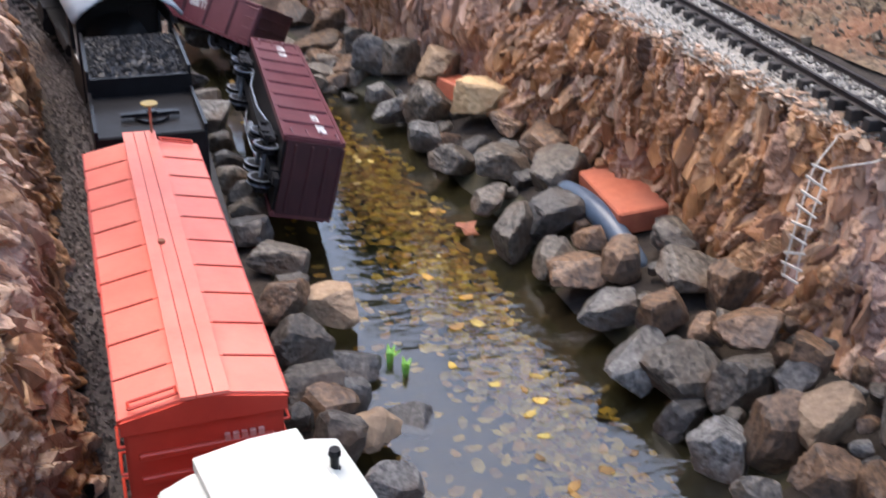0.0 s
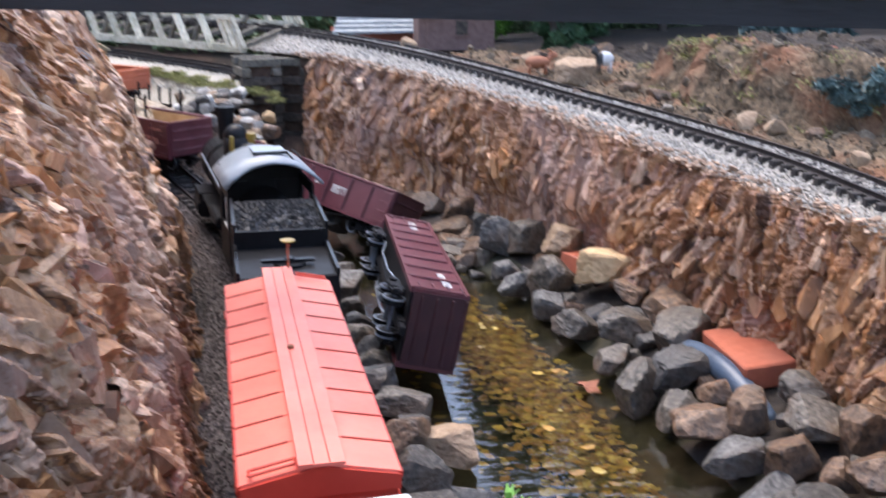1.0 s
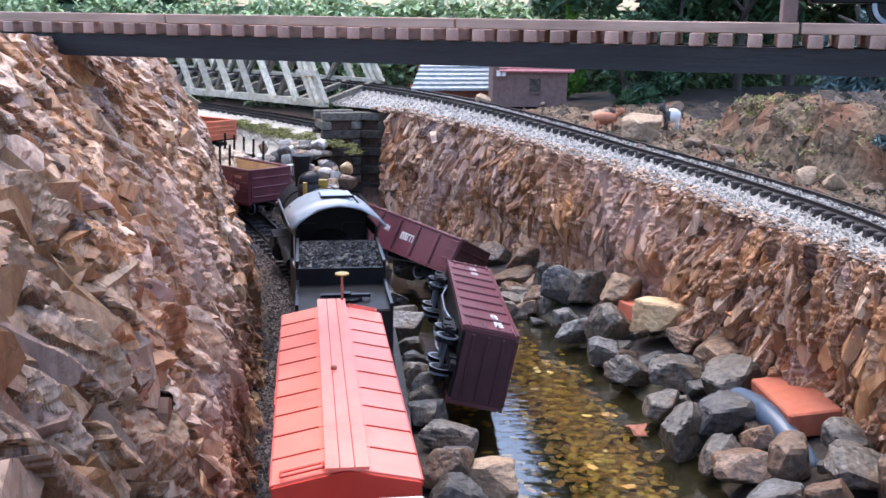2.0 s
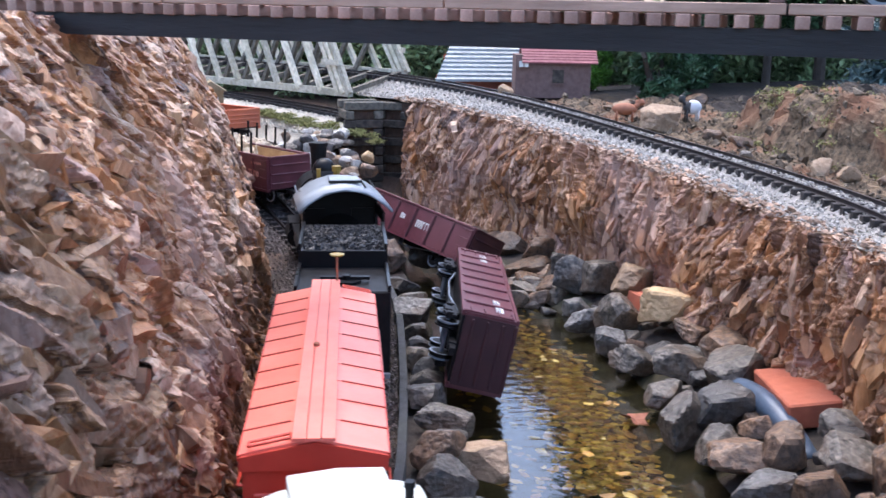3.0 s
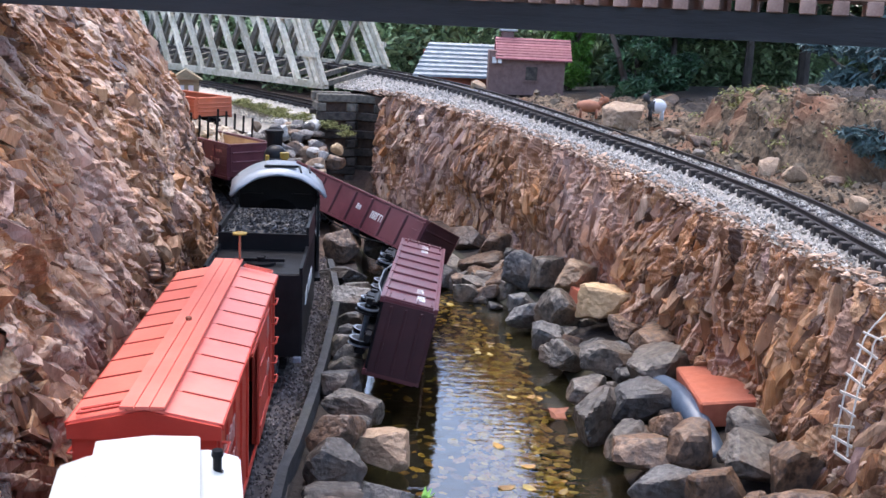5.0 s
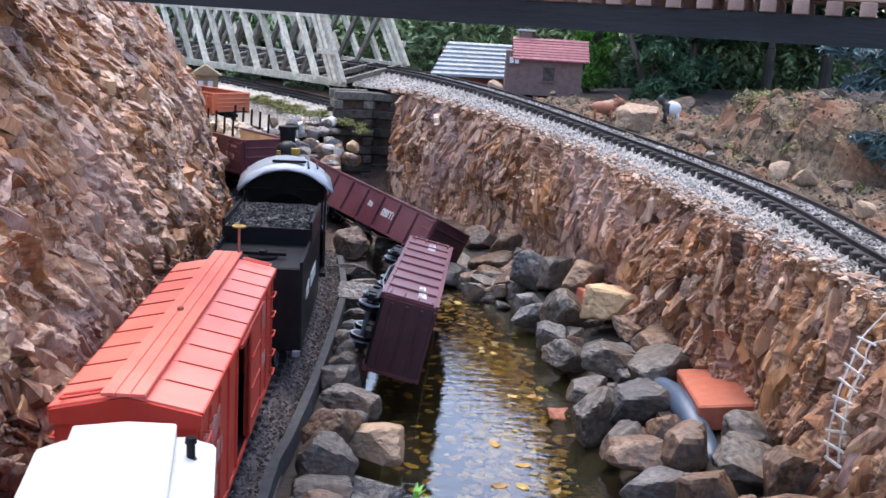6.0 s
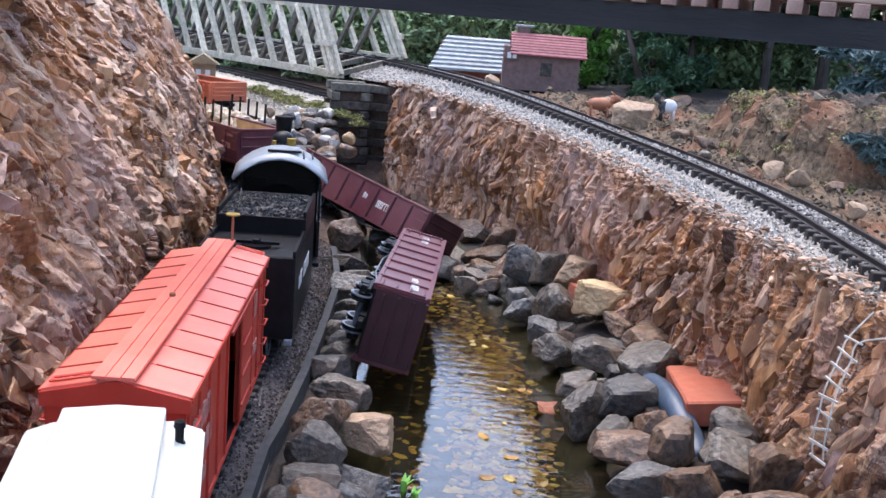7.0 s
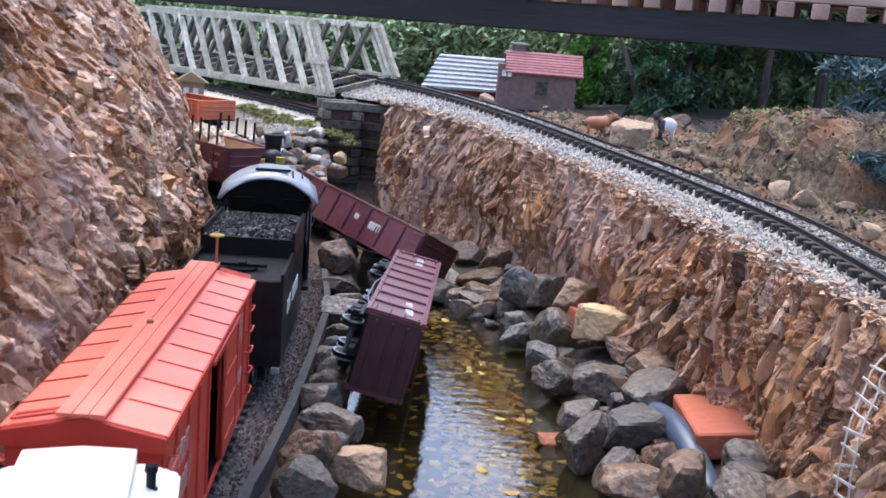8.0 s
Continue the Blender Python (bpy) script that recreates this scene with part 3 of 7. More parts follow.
def track(points, label, gauge, pitch, tie_len, seed):
    """Two rails on a row of sleepers, each sleeper a part."""
    root = thing("railway_track", Matrix.Identity(4), label, "railway track", "", "structure")
    line = smooth_path(points, 0.02)
    for s in (-1, 1):
        verts, faces = [], []
        prof = [(-0.0022, 0.0), (0.0022, 0.0), (0.0012, -0.003), (0.0012, -0.007), (0.0035, -0.0085), (-0.0035, -0.0085), (-0.0012, -0.007), (-0.0012, -0.003)]
        prof = [(x * 1.15, z * 0.8) for x, z in prof]
        for i, p in enumerate(line):
            d = (line[min(i + 1, len(line) - 1)] - line[max(i - 1, 0)]).normalized()
            side = Vector((d.y, -d.x, 0)).normalized()
            for x, z in prof:
                verts.append(p + side * (s * gauge / 2 + x) + Vector((0, 0, z)))
        n = len(prof)
        for i in range(len(line) - 1):
            for k in range(n):
                a, b = i * n + k, i * n + (k + 1) % n
                faces.append((a, b, b + n, a + n))
        joined("rail", verts, faces, M_RAIL, "", "", "", root)
    me = mesh_of("sleeper", new_box(-tie_len / 2, tie_len / 2, -pitch * 0.2, pitch * 0.2, -0.02, -0.0064, 0.001), M_SLEEPER)
    stops = smooth_path(points, pitch)
    for a, b in zip(stops, stops[1:]):
        d = b - a
        ob = new("sleeper", me)
        ob.parent = root
        ob.matrix_basis = Matrix.Translation(a) @ Matrix.Rotation(math.atan2(-d.x, d.y), 4, "Z")
    return root


LOWER_TRACK = [(0, -0.95, 0.0), (0, 0, 0.0), (0.002, 0.4, 0.0), (0.012, 0.7, 0.0), (0.012, 0.95, 0.0), (-0.03, 1.35, 0.0), (-0.12, 1.6, 0.04), (-0.25, 1.85, 0.1), (-0.42, 2.1, 0.15)]
FAR_TRACK = [(0.12, 2.16, 0.212), (0.025, 2.25, 0.214), (-0.08, 2.37, 0.221), (-0.19, 2.47, 0.228), (-0.41, 2.66, 0.24), (-0.8, 2.9, 0.245)]
track(UPPER_TRACK, "brown rails on dark sleepers in pale ballast along the cliff top", 0.047, 0.0295, 0.08, 1)
track(LOWER_TRACK, "garden railway track in dark gravel beside the pond", 0.05, 0.026, 0.09, 2)
track(FAR_TRACK, "far garden railway track passing under the truss bridge", 0.05, 0.026, 0.09, 3)
up_line = smooth_path(UPPER_TRACK, 0.03)


def shoulder(y, f):
    """A point of the ballast's surface: f from 0 at the cliff's lip to 1 beyond the track."""
    rx, top = lerp_rows(RIGHT_TOP, y)
    tx, tz = lerp_rows(UP_ROWS, y)
    row = [(0.0, rx + 0.002, top + 0.002), (0.12, rx + 0.014, top + 0.006), (0.38, max(rx + 0.022, tx - 0.062), tz - 0.021), (0.46, max(rx + 0.03, tx - 0.04), tz - 0.0165), (0.55, tx - 0.02, tz - 0.0068), (0.8, tx + 0.02, tz - 0.0068), (0.9, tx + 0.042, tz - 0.0165), (1.0, tx + 0.075, tz - 0.03)]
    x, z = lerp_rows(row, f)
    return Vector((x, y, z))


UP_ROWS = [(p.y, p.x, p.z) for p in up_line]


def upper_ballast():
    rng = random.Random(19)
    ys = [-0.6 + 0.03 * i for i in range(101)]
    fs = [0.0, 0.06, 0.12, 0.25, 0.38, 0.46, 0.55, 0.8, 0.9, 1.0]
    verts = [shoulder(y, f) - Vector((0, 0, 0.002)) for y in ys for f in fs]
    n = len(fs)
    faces = [(j * n + i, j * n + i + 1, j * n + i + n + 1, j * n + i + n) for j in range(len(ys) - 1) for i in range(n - 1)]
    joined("ballast_bed", verts, faces, M_BALLAST, "pale crushed stone bed of the upper track", "track bed", "structure")
    shapes = [hull_shape(rng, 8, 1, 1, 0.8) for _ in range(8)]
    verts, faces = [], []
    for _ in range(15000):
        y = rng.uniform(-0.3, 2.4)
        f = rng.random() ** 0.8
        c = shoulder(y, f)
        c.z += rng.uniform(-0.001, 0.0015)
        s = rng.uniform(0.003, 0.0068) * (0.8 if 0.5 < f < 0.85 else 1)
        merge_into(verts, faces, rng.choice(shapes), Matrix.Translation(c) @ Euler((rng.random() * 6, rng.random() * 6, rng.random() * 6)).to_matrix().to_4x4() @ Matrix.Scale(s, 4))
    joined("pale_ballast", verts, faces, M_BALLAST, "pale grey crushed stone ballast between the sleepers", "gravel")


upper_ballast()
EDGE_LINE = [(-0.9, 0.07), (0.19, 0.07), (0.38, 0.081), (0.58, 0.094), (0.85, 0.104), (1.03, 0.104), (1.3, 0.078), (2.2, 0.2)]
low_line = smooth_path(LOWER_TRACK, 0.03)
bed_strip("dark_bed", low_line, -0.125, 0.085, -0.015, M_DARK_BALLAST, "dark gravel bed of the lower track", 0.01)
gravel_strip("dark_gravel", [p for p in low_line if p.y > -0.6], 0.08, -0.0108, 30000, M_DARK_BALLAST, "dark grey gravel beside the lower track", 0.0042, 2, (-0.125, 0.105), EDGE_LINE)
far_line = smooth_path(FAR_TRACK, 0.03)
bed_strip("far_bed", far_line, -0.24, 0.13, -0.014, M_FAR_BALLAST, "pale gravel bed of the far track", 0.06)
gravel_strip("far_ballast", far_line, 0.08, -0.013, 6500, M_FAR_BALLAST, "pale gravel round the far track", 0.006, 3, (-0.24, 0.12))


def edge_board():
    bm = bmesh.new()
    line = smooth_path([(0.072, -0.9, 0), (0.072, 0.19, 0), (0.083, 0.38, 0), (0.096, 0.58, 0), (0.106, 0.85, 0), (0.106, 1.03, 0), (0.08, 1.3, 0)], 0.06)
    rows = []
    for i, p in enumerate(line):
        rows.append([bm.verts.new(p + Vector(o)) for o in ((0, 0, -0.075), (0, 0, -0.004), (0.011, 0, -0.004), (0.011, 0, -0.075))])
    for a, b in zip(rows, rows[1:]):
        for k in range(4):
            bm.faces.new((a[k], a[(k + 1) % 4], b[(k + 1) % 4], b[k]))
    bmesh.ops.recalc_face_normals(bm, faces=bm.faces[:])
    tagged(part("edging", bm, M_PLANK_EDGE), "dark wet concrete edging along the lower track", "edging", "", "structure")


edge_board()


# ---------------------------------------------------------------- stones
STONE_WORDS = {"p": "whitish limestone lump", "g": "grey rough granite stone", "d": "dark grey wet granite stone", "l": "pale grey granite stone",
               "b": "brown weathered granite stone", "t": "tan sandstone block", "s": "sandy brown boulder"}


def faceted(rng, sx, sy, sz, planes=9, level=4, rough=0.05, skew=0.3):
    """An angular block: a ball cut by six leaning faces and some random ones, with worn edges and a rough skin."""
    cuts = []
    for axis in ((1, 0, 0), (-1, 0, 0), (0, 1, 0), (0, -1, 0), (0, 0, 1), (0, 0, -1)):
        n = Vector([c + rng.gauss(0, skew) for c in axis]).normalized()
        cuts.append((n, rng.uniform(0.58, 0.76)))
    for _ in range(planes):
        n = Vector((rng.gauss(0, 1), rng.gauss(0, 1), rng.gauss(0, 1))).normalized()
        cuts.append((n, rng.uniform(0.72, 0.92)))
    bm = bmesh.new()
    bmesh.ops.create_icosphere(bm, subdivisions=level, radius=1.0)
    o = Vector((rng.uniform(0, 90), rng.uniform(0, 90), rng.uniform(0, 90)))
    top = 0.0
    for v in bm.verts:
        d = v.co.normalized()
        acc = 0.0
        for n, h in cuts:
            c = n.dot(d)
            if c > 0.05:
                acc += (c / h) ** 110
        r = min(1.1, (acc + 1e-6) ** (-1 / 110))
        r *= 1 + rough * noise.noise(d * 2.2 + o) + rough * 0.6 * noise.noise(d * 6 + o) + rough * 0.5 * noise.noise(d * 14 + o) + rough * 0.35 * noise.noise(d * 30 + o)
        v.co = d * r
        top = max(top, abs(v.co.x))
    for v in bm.verts:
        v.co = Vector((v.co.x * sx, v.co.y * sy, v.co.z * sz)) * (0.5 / top)
    return bm


def stone(rng, x, y, z, w, h, tone, where, group):
    bm = faceted(rng, w * 1.06, w * rng.uniform(0.66, 0.9), max(h * 1.05, w * 0.52), 9, 4 if w > 0.06 else 3)
    ob = part("stone", bm, M_GRANITE[tone], None, "", False, pose(x, y, z, rng.uniform(-18, 18), rng.uniform(-18, 18), rng.uniform(-35, 35)))
    return tagged(ob, STONE_WORDS[tone] + " " + where, "stone", group)


SHORE_FAR = [
    (0.556, 0.85, 0.036, 0.108, 0.075, "t"), (0.54, 1.005, 0.042, 0.105, 0.056, "s"), (0.505, 1.125, 0.008, 0.086, 0.085, "g"), (0.462, 1.16, 0.004, 0.07, 0.075, "d"),
    (0.412, 1.345, -0.03, 0.115, 0.055, "b"), (0.44, 1.39, 0.0, 0.075, 0.06, "b"), (0.392, 1.46, -0.004, 0.08, 0.06, "b"), (0.432, 1.2, -0.03, 0.062, 0.055, "b"), (0.475, 1.29, -0.01, 0.07, 0.06, "g"), (0.386, 1.207, -0.045, 0.056, 0.045, "g"), (0.446, 1.06, -0.03, 0.07, 0.05, "l"),
    (0.498, 0.93, -0.012, 0.08, 0.079, "g"), (0.452, 0.98, -0.03, 0.085, 0.06, "l"), (0.466, 0.86, -0.03, 0.06, 0.05, "l"), (0.474, 0.751, -0.028, 0.085, 0.045, "g"),
    (0.419, 1.755, -0.02, 0.085, 0.071, "d"), (0.470, 1.634, -0.015, 0.081, 0.075, "g"), (0.413, 1.576, -0.03, 0.066, 0.04, "g"),
    (0.35, 1.37, -0.045, 0.07, 0.05, "g"), (0.304, 1.9, -0.02, 0.077, 0.046, "g"), (0.445, 1.18, -0.039, 0.055, 0.05, "g"),
]
SHORE_MID = [
    (0.527, 0.690, -0.008, 0.09, 0.062, "g"), (0.583, 0.786, 0.014, 0.104, 0.05, "b"), (0.6, 0.681, 0.023, 0.1, 0.042, "b"),
    (0.575, 0.606, 0.01, 0.09, 0.042, "g"), (0.478, 0.614, -0.026, 0.07, 0.045, "g"), (0.526, 0.518, -0.01, 0.09, 0.07, "d"),
    (0.473, 0.515, -0.028, 0.078, 0.055, "g"), (0.491, 0.437, -0.025, 0.07, 0.04, "g"), (0.541, 0.432, -0.004, 0.045, 0.035, "b"),
    (0.5, 0.381, -0.018, 0.088, 0.05, "b"), (0.548, 0.362, 0.0, 0.06, 0.055, "b"), (0.5, 0.298, -0.02, 0.078, 0.046, "l"),
    (0.632, 0.372, 0.02, 0.075, 0.045, "g"), (0.613, 0.336, 0.018, 0.045, 0.035, "d"),
    (0.597, 0.297, 0.014, 0.085, 0.044, "g"),
]
SHORE_NEAR = [
    (0.54, 0.25, 0.0, 0.07, 0.053, "b"), (0.487, 0.206, -0.03, 0.095, 0.054, "l"), (0.516, 0.156, -0.02, 0.084, 0.05, "g"),
    (0.628, 0.25, 0.02, 0.08, 0.08, "b"), (0.592, 0.16, 0.018, 0.078, 0.06, "b"), (0.565, 0.201, 0.0, 0.049, 0.045, "b"),
    (0.56, 0.114, -0.01, 0.08, 0.074, "g"), (0.493, 0.121, -0.045, 0.055, 0.043, "d"), (0.501, 0.06, -0.035, 0.062, 0.056, "l"),
    (0.54, 0.034, -0.01, 0.056, 0.07, "b"), (0.577, 0.02, 0.01, 0.07, 0.07, "s"), (0.591, 0.08, 0.01, 0.055, 0.045, "d"),
    (0.49, -0.017, -0.03, 0.058, 0.045, "g"), (0.539, -0.044, 0.0, 0.064, 0.05, "b"), (0.56, -0.08, 0.01, 0.055, 0.045, "b"),
    (0.63, -0.03, 0.03, 0.07, 0.07, "g"), (0.612, 0.09, 0.03, 0.05, 0.05, "b"),
]
TRACKSIDE = [
    (0.113, 1.336, 0.0, 0.089, 0.077, "b"), (0.11, 1.17, -0.02, 0.1, 0.05, "d"), (0.135, 0.965, -0.01, 0.075, 0.059, "l"),
    (0.14, 0.645, -0.02, 0.065, 0.049, "g"), (0.13, 0.58, -0.016, 0.06, 0.046, "d"), (0.157, 0.505, -0.015, 0.085, 0.045, "g"),
    (0.134, 0.395, -0.008, 0.072, 0.062, "b"), (0.187, 0.405, -0.028, 0.08, 0.046, "s"), (0.152, 0.44, -0.02, 0.045, 0.04, "g"),
    (0.133, 0.311, -0.012, 0.072, 0.054, "g"), (0.186, 0.301, -0.045, 0.065, 0.03, "d"), (0.131, 0.26, -0.022, 0.062, 0.034, "g"),
    (0.175, 0.249, -0.038, 0.038, 0.032, "l"), (0.139, 0.217, -0.022, 0.057, 0.034, "b"),
]
TRACKSIDE_NEAR = [
    (0.105, 0.196, -0.014, 0.036, 0.033, "g"), (0.137, 0.161, -0.018, 0.046, 0.056, "g"), (0.176, 0.181, -0.033, 0.057, 0.045, "s"),
    (0.17, 0.088, -0.025, 0.068, 0.046, "l"), (0.219, 0.22, -0.068, 0.07, 0.03, "d"), (0.14, 0.69, -0.02, 0.045, 0.039, "d"),
    (0.135, 0.75, -0.02, 0.05, 0.04, "g"), (0.14, 0.82, -0.02, 0.055, 0.04, "d"), (0.14, 0.89, -0.02, 0.05, 0.04, "g"),
    (0.14, 1.07, -0.02, 0.06, 0.045, "g"), (0.12, 0.03, -0.015, 0.06, 0.045, "g"), (0.16, -0.03, -0.02, 0.06, 0.045, "b"),
    (0.12, 1.45, -0.01, 0.06, 0.05, "g"), (0.19, 1.42, -0.02, 0.07, 0.05, "g"),
]
rng_stone = random.Random(11)
for rows in (SHORE_FAR, SHORE_MID, SHORE_NEAR):
    for r in rows:
        stone(rng_stone, *r, "on the pond's shore below the cliff", "stones along the pond shore")
for rows in (TRACKSIDE, TRACKSIDE_NEAR):
    for r in rows:
        stone(rng_stone, *r, "between the track and the pond", "stones beside the lower track")


rng_fill = random.Random(17)
taken = [r[:4] for rows in (SHORE_FAR, SHORE_MID, SHORE_NEAR) for r in rows] + [(0.623, 0.46, 0, 0.09), (0.623, 0.54, 0, 0.09), (0.58, 0.4, 0, 0.05), (0.578, 0.45, 0, 0.06), (0.575, 0.52, 0, 0.06), (0.57, 0.57, 0, 0.05), (0.565, 0.985, 0, 0.07)]
for _ in range(1100):
    y = rng_fill.uniform(-0.12, 1.75)
    x1 = right_cliff(y, 0.03)
    x = rng_fill.uniform(lerp_rows([(0.6, 0.5), (0.8, 0.47), (1.0, 0.43), (1.3, 0.33), (1.75, 0.2)], y)[0], x1 - 0.01)
    w = rng_fill.uniform(0.022, 0.045) if y < 0.6 else rng_fill.uniform(0.03, 0.062)
    if all((x - a) ** 2 + (y - b) ** 2 > ((0.36 if y < 0.6 else 0.32) * (w + c)) ** 2 for a, b, _z, c in taken):
        taken.append((x, y, 0, w))
        z = -0.055 + 0.07 * min(1, max(0, (x - 0.46) / 0.16))
        stone(rng_fill, x, y, z, w, w * 0.7, rng_fill.choice("ggbdbl"), "wedged among the shore stones", "stones along the pond shore")

for _ in range(70):
    y = rng_fill.uniform(1.15, 1.75)
    x = lerp_rows([(1.1, 0.36), (1.3, 0.3), (1.75, 0.14)], y)[0] + rng_fill.uniform(0, 0.19)
    stone(rng_fill, x, y, -0.055 + rng_fill.uniform(0, 0.02), rng_fill.uniform(0.035, 0.07), rng_fill.uniform(0.03, 0.05), rng_fill.choice("ddgbb"), "at the head of the pond", "stones along the pond shore")


# ---------------------------------------------------------------- rolling stock
def wheelset(parent, y, gauge=0.045, r=0.0155, z=None):
    z = r if z is None else z
    for s in (-1, 1):
        bm = bmesh.new()
        x = s * gauge / 2
        rod(bm, (x - s * 0.001, y, z), (x + s * 0.005, y, z), r, 20)
        rod(bm, (x - s * 0.003, y, z), (x - s * 0.001, y, z), r * 1.14, 20)
        rod(bm, (x + s * 0.005, y, z), (x + s * 0.0062, y, z), r * 0.4, 12)
        w = part("wheel", bm, M_BLACK, parent)
        bm = bmesh.new()
        bmesh.ops.create_cone(bm, segments=20, radius1=r * 1.03, radius2=r * 1.03, depth=0.003, cap_ends=False, matrix=pose(x + s * 0.0045, y, z, 0, 90, 0))
        for o in (-0.0034, 0.0054):
            n = 24
            inner = [bm.verts.new((x + s * o, y + r * 0.86 * math.cos(k * math.tau / n), z + r * 0.86 * math.sin(k * math.tau / n))) for k in range(n)]
            outer = [bm.verts.new((x + s * o, y + r * 1.1 * math.cos(k * math.tau / n), z + r * 1.1 * math.sin(k * math.tau / n))) for k in range(n)]
            for k in range(n):
                bm.faces.new((inner[k], inner[(k + 1) % n], outer[(k + 1) % n], outer[k]))
        part("tyre", bm, M_STEEL, w, "bright steel tyre")
    bm = bmesh.new()
    rod(bm, (-gauge / 2 - 0.012, y, z), (gauge / 2 + 0.012, y, z), 0.003, 8)
    part("axle", bm, M_STEEL, parent)


def truck(parent, y):
    """A four-wheel truck under a car, at y."""
    for s in (-1, 1):
        bm = bmesh.new()
        x = s * 0.036
        box(bm, x - 0.003, x + 0.003, y - 0.034, y + 0.034, 0.019, 0.026, 0.001)
        box(bm, x - 0.004, x + 0.004, y - 0.011, y + 0.011, 0.008, 0.02, 0.001)
        for k in (-1, 1):
            box(bm, x - 0.005, x + 0.005, y + k * 0.026 - 0.005, y + k * 0.026 + 0.005, 0.011, 0.022, 0.001)
            bar(bm, (x, y + k * 0.03, 0.012), (x, y + k * 0.01, 0.008), 0.004, 0.003)
        part("truck_frame", bm, M_BLACK, parent)
    bm = new_box(-0.036, 0.036, y - 0.009, y + 0.009, 0.02, 0.031, 0.001)
    part("bolster", bm, M_BLACK, parent)
    for k in (-1, 1):
        wheelset(parent, y + k * 0.026)


def grab(bm, a, b, out, r=0.0012):
    """A grab iron from a to b, standing off by out."""
    a, b, out = Vector(a), Vector(b), Vector(out)
    rod(bm, a, a + out, r, 5)
    rod(bm, b, b + out, r, 5)
    rod(bm, a + out, b + out, r, 5)


def letter_bars(parent, side, rows, mat, name="lettering"):
    """Unreadable lettering: rows of (y0, y1, z0, z1) as small bars on a car's side."""
    rng = random.Random(len(rows) + 3)
    for y0, y1, z0, z1 in rows:
        bm = bmesh.new()
        y = y0
        while y < y1:
            w = min(rng.uniform(0.0045, 0.0075), y1 - y)
            if w > 0.003:
                zz = z1 - rng.choice((0, 0, 0.15)) * (z1 - z0)
                t = (z1 - z0) * 0.22
                box(bm, side - 0.0004, side + 0.0004, y, y + w * 0.3, z0, zz)
                box(bm, side - 0.0004, side + 0.0004, y + w * 0.3, y + w, zz - t, zz)
                if rng.random() < 0.6:
                    box(bm, side - 0.0004, side + 0.0004, y + w * 0.7, y + w, z0, zz - t)
            y += w + 0.0025
        part(name, bm, mat, parent, "worn white lettering that cannot be read")


